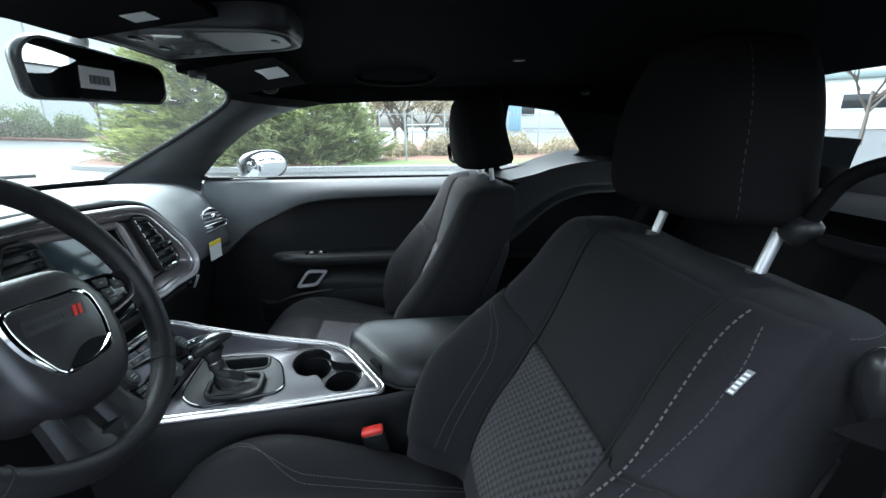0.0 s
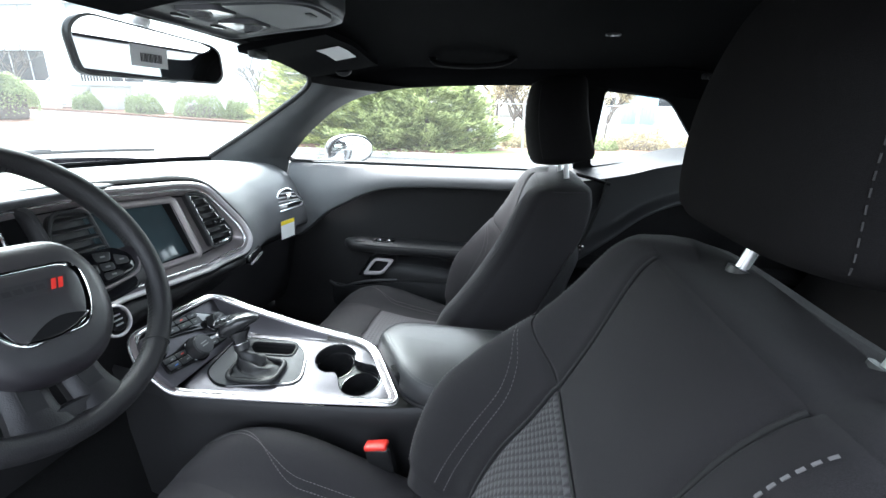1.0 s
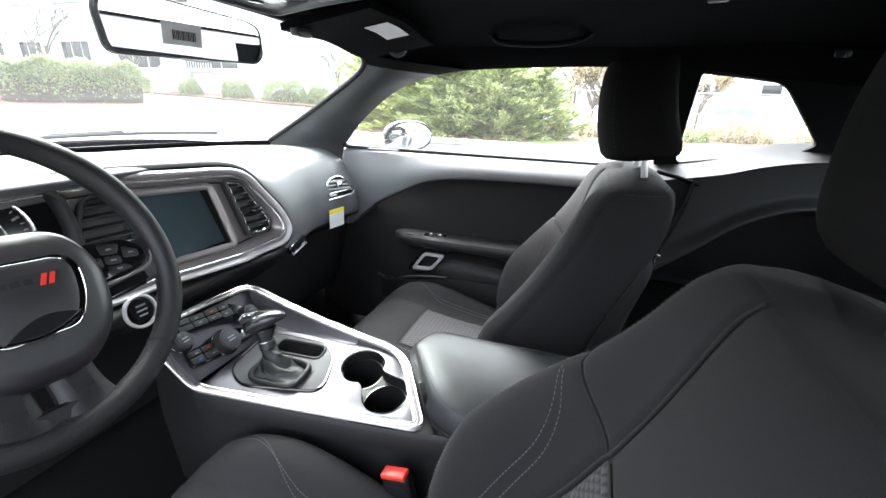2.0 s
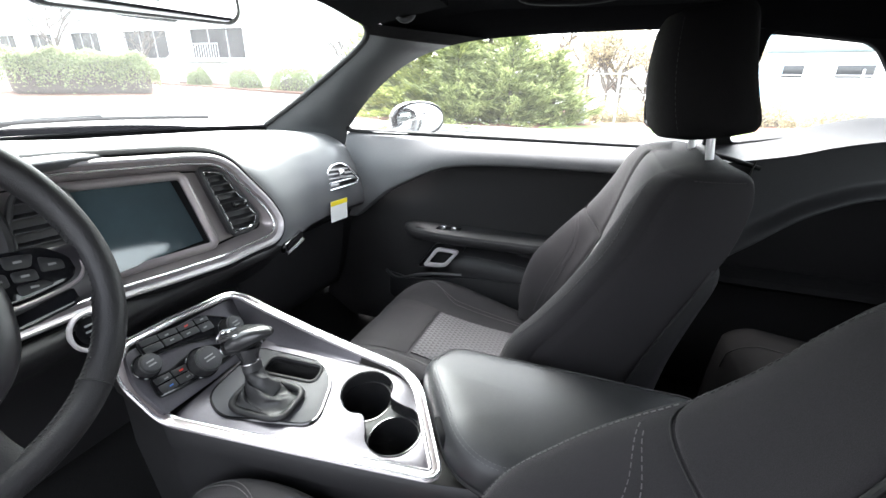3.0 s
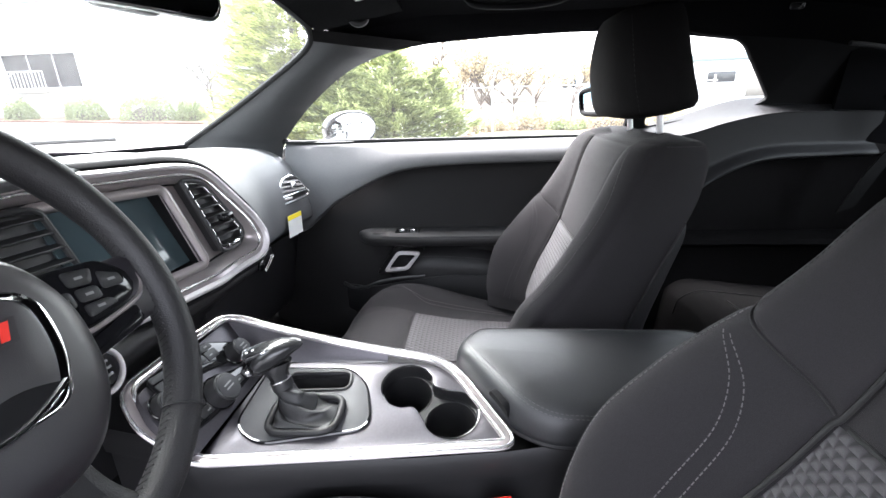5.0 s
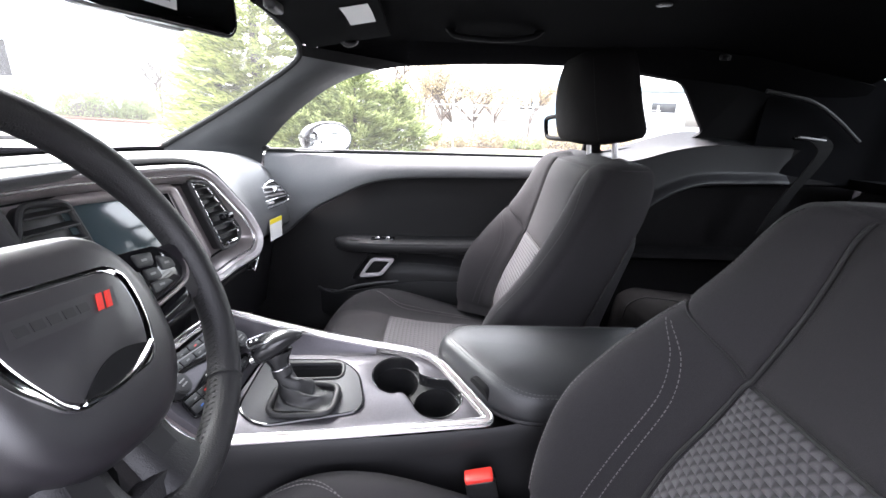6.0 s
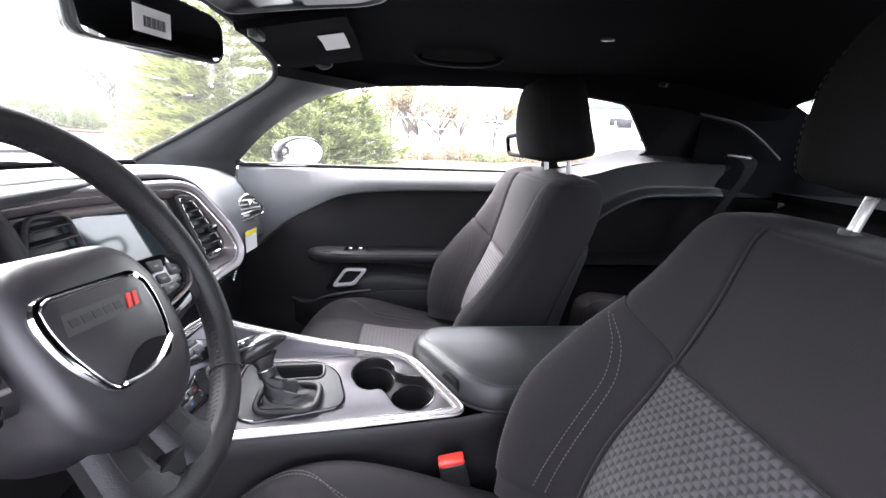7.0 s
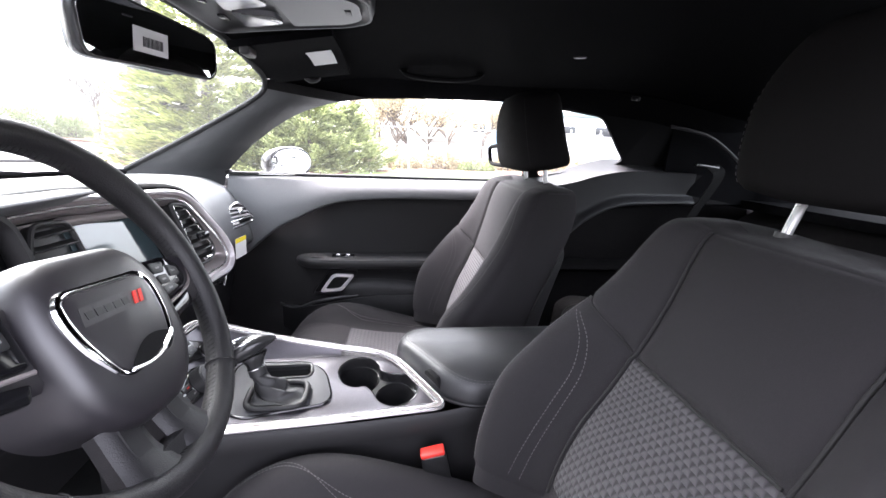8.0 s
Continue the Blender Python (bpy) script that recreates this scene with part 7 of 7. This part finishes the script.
def hedge(name, x0, y0, x1, y1, depth, h, seed, label, n=9000, size=0.06, material=None, dome=0.0):
    """A clipped hedge or bush along a line: a shell of small leaves over a dark core of twigs."""
    rng = np.random.default_rng(seed)
    z0 = ground_z((x0 + x1) / 2, (y0 + y1) / 2)
    t = thing(name, ((x0 + x1) / 2, (y0 + y1) / 2, z0), label, "hedge" if not dome else "bush")
    L = math.hypot(x1 - x0, y1 - y0)
    ux, uy = (x1 - x0) / L, (y1 - y0) / L
    u = rng.uniform(-1, 1, n)
    a = rng.uniform(0, math.pi, n)
    e = 0.35 if not dome else 0.9
    v = np.sign(np.cos(a)) * np.abs(np.cos(a)) ** e
    w = np.sin(a) ** e
    if dome:
        w = w * (1 - np.abs(u) ** 2.4) ** 0.5
        v = v * (1 - np.abs(u) ** 2.4) ** 0.5
    lump = 1 + 0.05 * np.sin(u * L * 2.1 + seed) + 0.04 * np.sin(a * 5 + u * 7) + rng.normal(0, 0.03, n)
    if dome:
        # a loose outline with lobes and stray shoots
        lump = 0.82 + 0.16 * np.sin(u * 4.3 + seed) * np.sin(a * 3 + seed * 1.7) + 0.10 * np.sin(u * 9 + 2 * seed) + np.abs(rng.normal(0, 0.19, n))
    else:
        round_off = (1 - np.abs(u) ** 9) ** 0.45
        v, w = v * (0.35 + 0.65 * round_off), w * (0.45 + 0.55 * round_off)
    P = np.stack([(x0 + x1) / 2 + u * L / 2 * ux - v * depth / 2 * lump * uy, (y0 + y1) / 2 + u * L / 2 * uy + v * depth / 2 * lump * ux, z0 + 0.04 + w * h * lump], 1)
    A = unit(rng.normal(0, 1, (n, 3))) * rng.uniform(size * 0.6, size * 1.3, (n, 1))
    B = unit(np.cross(A, rng.normal(0, 1, (n, 3)))) * size * 0.55
    quads("leaves", P, A, B, material or M_BOX, t)
    if dome:
        core = bmesh.new()
        bmesh.ops.create_icosphere(core, subdivisions=3, radius=1.0)
        for q in core.verts:
            q.co *= 1 + 0.06 * math.sin(9 * q.co.x + seed) * math.sin(7 * q.co.y)
        spin = Matrix.Translation(((x0 + x1) / 2, (y0 + y1) / 2, z0 + 0.02)) @ Matrix.Rotation(math.atan2(uy, ux), 4, "Z") @ Matrix.Diagonal((L * 0.36, depth * 0.33, h * 0.62, 1))
        bmesh.ops.transform(core, matrix=spin, verts=core.verts[:])
    else:
        core = rbox((L * 0.86, depth * 0.72, h * 0.84), ((x0 + x1) / 2, (y0 + y1) / 2, z0 + h * 0.43), math.degrees(math.atan2(uy, ux)), min(0.3, h * 0.2), 3)
    part("twigs", core, M_BARK, t)
    return t


def bed(name, outline, lift, material, label, category):
    """A planted bed: a raised patch of ground with a wavering edge."""
    pts = smooth_path([(x, y, 0) for x, y in outline], 6, closed=True)
    bm = bmesh.new()
    vs = [bm.verts.new((p.x, p.y, 0)) for p in pts]
    bm.faces.new(vs)
    bmesh.ops.triangulate(bm, faces=bm.faces[:])
    ex = bmesh.ops.extrude_face_region(bm, geom=bm.faces[:])
    up = [g for g in ex["geom"] if isinstance(g, bmesh.types.BMVert)]
    for v in bm.verts:
        v.co.z = ground_z(v.co.x, v.co.y) - 0.02
    for v in up:
        v.co.z += lift + 0.02
    ob = tagged(part(name, bm, material, smooth=False), label, category, kind="structure")
    return pts, ob


def kerb(pts, name, label):
    P = [Vector((p.x, p.y, ground_z(p.x, p.y))) for p in pts]
    bm = sweep(P, [(-0.075, -0.05), (-0.075, 0.13), (-0.06, 0.145), (0.06, 0.145), (0.075, 0.13), (0.075, -0.05)], closed=True)
    return tagged(part(name, bm, M_KERB), label, "kerb", kind="structure")


# the planted strip beyond the passenger side
pts, _ = bed("planting_bed", [(-9.6, 14.2), (-8.0, 12.6), (-4.0, 11.9), (0.0, 12.0), (5.0, 12.1), (12.0, 12.6), (14, 18), (5, 22), (-4, 22), (-10.5, 20.5)], 0.11, M_MULCH, "reddish bark mulch bed beyond the lot", "planting bed")
kerb(pts, "kerb_1", "pale concrete kerb round the planting bed")
bed("lawn", [(-1.6, 12.3), (1.5, 12.25), (6.0, 12.4), (11.0, 13.2), (10.5, 15.2), (4.5, 14.6), (0.2, 14.0)], 0.15, M_GRASS, "damp patch of lawn in the bed", "lawn")
conifer("juniper", -2.7, 13.7, 2.55, 1.9, 11, M_NEEDLE, "spreading green juniper in the mulch bed", lean=0.5)
conifer("juniper", -4.3, 13.5, 2.4, 1.7, 12, M_NEEDLE, "spreading green juniper in the mulch bed", lean=0.5)
conifer("juniper", -1.5, 14.2, 2.1, 1.4, 13, M_NEEDLE, "low spreading juniper at the bed's end", lean=0.5)
conifer("juniper", -5.6, 13.8, 1.9, 1.1, 17, M_NEEDLE2, "yellow-green juniper at the bed's corner", lean=0.4)
conifer("fir_tree", -6.0, 14.8, 7.2, 2.7, 14, M_NEEDLE2, "tall green fir behind the junipers", lean=0.3)
conifer("fir_tree", -3.9, 15.6, 4.4, 2.1, 15, M_NEEDLE2, "green fir behind the junipers", lean=0.3)
conifer("fir_tree", -7.8, 15.8, 5.2, 1.8, 16, M_NEEDLE, "slim green fir at the bed's corner", lean=0.3)
bare_tree("bare_tree", -2.6, 20.0, 5.5, 21, "leafless tree behind the firs")
bare_tree("tan_tree", 0.3, 18.5, 4.6, 22, "small tree with dry tan leaves", M_TAN)
bare_tree("tan_tree", -0.1, 17.8, 4.0, 29, "small tree with dry tan leaves", M_TAN)
bare_tree("tan_tree", 1.2, 18.2, 3.7, 30, "small tree with dry tan leaves", M_TAN)
bare_tree("tan_tree", 2.2, 19.5, 3.6, 23, "small tree with dry tan leaves", M_TAN)
bare_tree("tan_tree", -0.9, 19.5, 4.4, 24, "small tree with dry tan leaves", M_TAN)
for k, (x, y, w, h) in enumerate(((-0.5, 15.6, 1.3, 0.55), (0.8, 15.9, 1.5, 0.7), (2.1, 15.5, 1.4, 0.5), (3.4, 16.0, 1.9, 0.75), (5.4, 16.2, 2.2, 0.6))):
    hedge("dry_bush", x, y, x + w, y + 0.15, 1.1, h, 40 + k, "low ragged dry bush by the fence", 3200, 0.05, M_TAN if k != 2 else M_BOX, dome=1.0)
bare_tree("bare_tree", -1.2, 21.5, 6.2, 33, "leafless tree behind the fence")
bare_tree("tan_tree", 3.6, 18.8, 3.4, 34, "small tree with dry tan leaves", M_TAN)


def make_pedestal():
    t = thing("utility_pedestal", (-0.62, 14.4, ground_z(-0.62, 14.4)), "white utility pedestal post beside the bed", "utility box")
    part("body", rbox((0.2, 0.2, 0.75), (-0.62, 14.4, 0.40), bevel=0.03), M_WALLW, t)
    part("cap", rbox((0.23, 0.23, 0.06), (-0.62, 14.4, 0.80), bevel=0.02), M_WALLW, t)
    return t


make_pedestal()


def make_fence():
    t = thing("wire_fence", (2.0, 17.0, 0.1), "grey steel rail fence behind the bushes", "fence")
    for i in range(9):
        x = -1.9 + 1.25 * i
        part("post", rbox((0.05, 0.05, 1.75), (x, 17.0, ground_z(x, 17) + 0.87), bevel=0.008), M_POST, t)
    for zz in (0.25, 0.95, 1.6):
        part("rail", rbox((10.2, 0.035, 0.04), (3.1, 17.0, ground_z(3, 17) + zz), bevel=0.006), M_POST, t)
    return t


make_fence()
t = thing("gate_post", (0.28, 13.6, 0.1), "grey steel pole standing at the bed's edge", "pole")
part("pole", tube([(0.28, 13.6, 0.05), (0.25, 13.6, 1.64)], 0.035, 10, up=(1, 0, 0)), M_POST, t)
part("cross_arm", tube([(0.27, 13.6, 1.22), (1.3, 13.6, 1.24)], 0.02, 8), M_POST, t)

# ---- the office building ahead ----


def make_office():
    t = thing("office_building", (-40, 30, 1.0), "white two-storey office building with dark windows", "building")
    wall_y = 26.5
    cols = [(-60.5, -57.0), (-55.0, -50.8), (-48.9, -45.6), (-43.4, -39.7), (-36.9, -32.1), (-29.9, -24.7)]
    rows = [(2.8, 4.75), (5.9, 7.6)]
    holes = []
    for a, b in cols:
        for c, d in rows:
            holes.append([(a, c), (b, c), (b, d), (a, d)])
    m = axes((0, wall_y, 0), (1, 0, 0), (0, 0, 1))
    part("wall", plate([(-64, 0.5), (-19.5, 0.5), (-19.5, 9.2), (-64, 9.2)], m, 0.35, 0, holes), M_WALLW, t)
    part("side_wall", rbox((0.35, 14, 8.7), (-19.6, 33.9, 4.85), bevel=0.02), M_WALLW, t)
    part("roof", rbox((45, 14.6, 0.4), (-41.7, 33.6, 9.3), bevel=0.05), M_WALLW, t)
    for a, b in cols:
        for c, d in rows:
            # the upper row is coloured pale as if mirroring the sky
            reflects_sky = c > 5
            w = part("window", rbox((b - a, 0.05, d - c), ((a + b) / 2, wall_y + 0.3, (c + d) / 2), bevel=0), M_SKYPANE if reflects_sky else M_PANE, t, "office window coloured pale for the sky's reflection" if reflects_sky else "dark office window")
            for k in range(1, 3):
                x = a + (b - a) * k / 3
                part("mullion", rbox((0.06, 0.08, d - c), (x, wall_y + 0.26, (c + d) / 2), bevel=0.01), M_FENCE, w)
            part("sill", rbox((b - a + 0.1, 0.2, 0.07), ((a + b) / 2, wall_y + 0.12, c - 0.03), bevel=0.01), M_WALLW, w)
    return t


make_office()


def make_steps():
    t = thing("entrance_steps", (-26, 25, 1.0), "pale outdoor steps with steel railing", "steps")
    for k in range(9):
        part("step", rbox((1.5, 0.32, 0.17), (-28.2, 22.9 + 0.3 * k, 1.05 + 0.17 * (k + 0.5) - 0.05), bevel=0.02), M_KERB, t)
    part("landing", rbox((3.4, 1.5, 0.2), (-27.3, 25.7, 2.55), bevel=0.02), M_KERB, t)
    part("plinth", rbox((3.2, 1.3, 1.5), (-27.3, 25.75, 1.72), bevel=0.02), M_KERB, t)
    for k in range(16):
        x = -29.0 + 3.4 * k / 15
        part("baluster", rbox((0.04, 0.04, 1.0), (x, 24.98, 3.1), bevel=0), M_FENCE, t)
    part("handrail", rbox((3.45, 0.07, 0.06), (-27.3, 24.98, 3.62), bevel=0.01), M_FENCE, t)
    for sx in (-28.95, -27.45):
        part("stair_rail", tube([(sx, 22.8, 2.0), (sx, 25.0, 3.6)], 0.03, 8), M_FENCE, t)
    return t


make_steps()
hedge("clipped_hedge", -23.9, 11.6, -21.6, 17.0, 2.5, 1.72, 31, "broad clipped green hedge on the traffic island", 19000, 0.07)
pts, _ = bed("traffic_island", [(-28, 9.0), (-22.0, 9.8), (-19.6, 13.0), (-19.2, 17.5), (-20.6, 20.4), (-23.5, 19.5), (-27, 14.5)], 0.12, M_MULCH, "mulched traffic island under the hedge", "planting bed")
kerb(pts, "kerb_2", "pale concrete kerb round the traffic island")
for k, (x, y, w, h) in enumerate(((-26.6, 23.2, 1.5, 0.85), (-23.2, 23.4, 2.2, 1.05), (-20.2, 23.6, 3.3, 1.3), (-17.0, 23.8, 1.7, 0.95), (-14.6, 24.0, 1.5, 0.85), (-31.0, 23.0, 1.2, 0.8))):
    hedge("round_bush", x, y, x + w, y + 0.1, 1.2, h, 50 + k, "rounded green bush before the office wall", 5000, 0.06, dome=1.0)
bed("office_bed", [(-34, 22.2), (-24, 22.4), (-12.5, 22.8), (-12.0, 25.2), (-24, 25.6), (-34, 25.4)], 0.10, M_MULCH, "mulch bed along the office wall", "planting bed")
bare_tree("bare_tree", -16.2, 26.0, 5.0, 25, "leafless young tree beyond the lot")
bare_tree("bare_tree", -34.0, 20.0, 7.0, 26, "leafless young tree before the office")
bare_tree("bare_tree", -31.0, 23.5, 5.0, 27, "leafless young tree before the office")

# ---- rain drops on the glass ----
M_DROP = mat("clear_water", (1.0, 1.0, 1.0), 0.04, vary=0.0)
M_DROP.node_tree.nodes["Principled BSDF"].inputs["Transmission Weight"].default_value = 1.0
M_DROP.node_tree.nodes["Principled BSDF"].inputs["IOR"].default_value = 1.33


def drops(name, places, label):
    """Many flat beads of water, each (place, normal, radius)."""
    verts, faces = [], []
    for p, n, r in places:
        a = n.orthogonal().normalized()
        b = n.cross(a)
        k = len(verts)
        for rr, hh in ((1.0, 0.0), (0.72, 0.36)):
            verts += [p + (a * math.cos(2 * math.pi * i / 7) + b * math.sin(2 * math.pi * i / 7)) * (r * rr) + n * (r * hh) for i in range(7)]
        verts.append(p + n * (r * 0.5))
        for i in range(7):
            j = (i + 1) % 7
            faces += [(k + i, k + j, k + 7 + j, k + 7 + i), (k + 7 + i, k + 7 + j, k + 14)]
    me = bpy.data.meshes.new(name)
    me.from_pydata([tuple(v) for v in verts], [], faces)
    for q in me.polygons:
        q.use_smooth = True
    me.materials.append(M_DROP)
    ob = new(name, me)
    return tagged(ob, label, "rain drops", kind="stuff")


rain = random.Random(77)
wet = []
for _ in range(420):
    z = 0.972 + 0.055 * rain.random() ** 2.6
    wet.append((Vector((rain.uniform(-0.62, 0.30), side_y(z) + 0.0135, z)), Vector((0, 0.93, 0.37)), rain.uniform(0.0008, 0.0022)))
drops("rain_drops", wet, "small rain drops along the foot of the door glass")

# ---- far things behind the car ----


def make_shed(name, x, y, w, h, rot, label, wallm, roofm):
    z0 = ground_z(x, y)
    t = thing(name, (x, y, z0), label, "building")
    R = Matrix.Rotation(radians(rot), 4, "Z")
    o = Vector((x, y, z0))
    part("wall", rbox((w, 6, h), o + Vector((0, 0, h / 2)), R, 0.03), wallm, t)
    part("roof", rbox((w + 0.6, 6.6, 0.5), o + Vector((0, 0, h + 0.2)), R, 0.1), roofm, t)
    for k in range(4):
        c = o + R @ Vector((-w / 2 + w * (k + 0.5) / 4, -3.02, h * 0.55))
        wn2 = part("window", rbox((w * 0.13, 0.06, h * 0.28), c, R, 0.01), M_PANE, t)
        part("sill", rbox((w * 0.14, 0.12, 0.08), c - Vector((0, 0, h * 0.16)), R, 0.01), M_WALLW, wn2)
    return t


make_shed("warehouse", 15, 45, 16, 3.0, -12, "low white warehouse across the street", M_WALLW, M_ROOF)
make_shed("warehouse", 26, 3, 15, 4.4, -88, "low white building behind the car", M_WALLW, M_ROOF)
make_shed("warehouse", 34, 26, 18, 3.2, -52, "low pale building with grey-green roof", M_WALLW, M_ROOF)


def make_container():
    t = thing("storage_box", (8.4, 34.5, ground_z(8.4, 34.5)), "pale blue steel storage box", "container")
    z0 = ground_z(8.4, 34.5)
    part("body", rbox((2.4, 2.2, 2.0), (8.4, 34.5, z0 + 1.0), bevel=0.03), M_BLUE, t)
    for k in range(9):
        part("rib", rbox((0.08, 0.05, 1.8), (7.35 + 0.26 * k, 33.38, z0 + 1.0), bevel=0.01), M_BLUE, t)
    part("sign_post", tube([(8.2, 33.0, z0), (8.2, 33.0, z0 + 3.4)], 0.06, 8, up=(1, 0, 0)), M_POST, t)
    part("sign_board", rbox((0.9, 0.06, 0.9), (8.2, 33.0, z0 + 3.0), bevel=0.02), M_BLUE, t, "blue sign board")
    return t


make_container()
bare_tree("bare_tree", 20, 17, 6.0, 28, "leafless tree behind the car")

# ---- the car's outside, as far as it shows ----


def make_side_mirror():
    t = thing("door_mirror", (-0.55, 1.72, 0.97), "gloss black outside door mirror with oval glass", "mirror")
    c = Vector((-0.548, 1.865, 1.000))
    m = axes(c, (0.58, 0.80, 0), (0, 0, 1))
    rings = []
    for k, z in ((0.25, -0.105), (0.6, -0.09), (0.86, -0.06), (0.98, -0.025), (1.0, 0.0), (0.96, 0.006)):
        rings.append([m @ Vector((0.108 * k * math.copysign(abs(math.cos(a)) ** 0.85, math.cos(a)), 0.062 * k * math.copysign(abs(math.sin(a)) ** 0.85, math.sin(a)), z)) for a in [2 * math.pi * j / 32 for j in range(32)]])
    part("shell", loft(rings), M_GLOSS, t)
    part("glass", plate([(0.098 * math.cos(2 * math.pi * j / 32), 0.053 * math.sin(2 * math.pi * j / 32)) for j in range(32)], m @ Matrix.Translation((0, 0, 0.009)), 0.003, 0.0005), M_MIRROR, t, "reflecting mirror glass")
    part("foot", loft([[Vector((-0.60, 1.66, 0.962)) + Vector((a * 0.05, 0, b * 0.016)) for a, b in circle(1, 12)], [Vector((-0.59, 1.75, 0.965)) + Vector((a * 0.04, 0, b * 0.016)) for a, b in circle(1, 12)], [Vector((-0.60, 1.83, 0.975)) + Vector((a * 0.035, 0, b * 0.02)) for a, b in circle(1, 12)]]), M_PAINT, t)
    return t


make_side_mirror()


def make_wipers():
    b = surface(lambda u, v: (-1.022 - 0.27 * (1 - (2 * v - 1) ** 2) - 0.14 * u, CY + (v * 2 - 1) * 0.74, 0.955 - 0.012 * u), 3, 16, 0.02)
    tagged(part("cowl", b, M_BLACK), "black plastic cowl under the windscreen", "cowl", kind="structure")
    for y0, y1 in ((0.35, 0.95), (0.98, 1.48)):
        t = thing("windscreen_wiper", (-1.27, y0, 0.96), "black windscreen wiper at rest on the cowl", "wiper", group="windscreen wipers")

        def px(y):
            return -1.03 - 0.27 * (1 - ((y - CY) / 0.72) ** 2)
        blade = [(px(y0 + (y1 - y0) * k / 10) - 0.03, y0 + (y1 - y0) * k / 10, 1.003 + 0.004 * math.sin(math.pi * k / 10)) for k in range(11)]
        part("blade", tube(blade, 0.006, 6), M_RUBBER, t)
        arm = [(px(y0) - 0.08, y0 - 0.03, 0.98), (px(y0) - 0.055, y0 + 0.1, 1.006), (px((y0 + y1) / 2) - 0.035, (y0 + y1) / 2, 1.012)]
        part("arm", tube(arm, 0.007, 6), M_PLASTIC, t)


make_wipers()


def make_hood():
    def f(u, v):
        s = v * 2 - 1
        x = -1.15 - 1.17 * u
        return (x - (0.27 - 0.19 * u) * (1 - s * s), CY + s * 0.80, 0.965 - 0.14 * u - 0.05 * s ** 4 - 0.05 * u * u)
    tagged(part("hood", surface(f, 16, 24, 0.02), M_PAINT), "gloss black car hood", "hood", kind="structure")


make_hood()


def make_body():
    """The car's plain outer body, closed round the cabin."""
    def roof(u, v):
        x = -0.52 + u * 1.66
        y = CY + (v * 2 - 1) * 0.63
        return (x, y, roof_z(max(x, -0.46), y) + 0.045)
    tagged(part("roof_skin", surface(roof, 24, 20, 0.012), M_PAINT), "gloss black car roof", "car body", kind="structure")

    def section(x, half, low, high, r):
        pts = [(CY - half, low), (CY - half * 1.03, (low + high) / 2), (CY - half, high - r), (CY - half + r, high), (CY + half - r, high), (CY + half, high - r), (CY + half * 1.03, (low + high) / 2), (CY + half, low)]
        return [(x, y, z) for y, z in pts]
    front = loft([section(x, h, 0.24, z, 0.05) for x, h, z in ((-2.72, 0.66, 0.60), (-2.62, 0.76, 0.70), (-2.36, 0.82, 0.745), (-1.9, 0.84, 0.82), (-1.32, 0.84, 0.90), (-1.18, 0.83, 0.90))])
    tagged(part("front_body", front, M_PAINT), "gloss black front wings and nose of the car", "car body", kind="structure")
    rear = loft([section(x, h, 0.26, z, 0.06) for x, h, z in ((1.30, 0.84, 0.90), (1.62, 0.84, 0.915), (2.1, 0.82, 0.90), (2.3, 0.76, 0.86), (2.36, 0.70, 0.76))])
    tagged(part("rear_body", rear, M_PAINT), "gloss black rear body and boot lid of the car", "car body", kind="structure")
    for y in (0.115, 2 * CY - 0.115):
        tagged(part("sill_%d" % (1 if y < 1 else 2), rbox((2.3, 0.09, 0.16), (0.10, y, 0.27), bevel=0.03), M_PAINT), "black car door sill", "sill", kind="structure")
    for y in (2 * CY - 1.69, 1.69):
        tagged(part("rear_quarter_%d" % (1 if y < 1 else 2), rbox((0.94, 0.03, 0.62), (0.84, y, 0.66), bevel=0.012), M_PAINT), "gloss black rear quarter panel", "car body", kind="structure")


make_body()
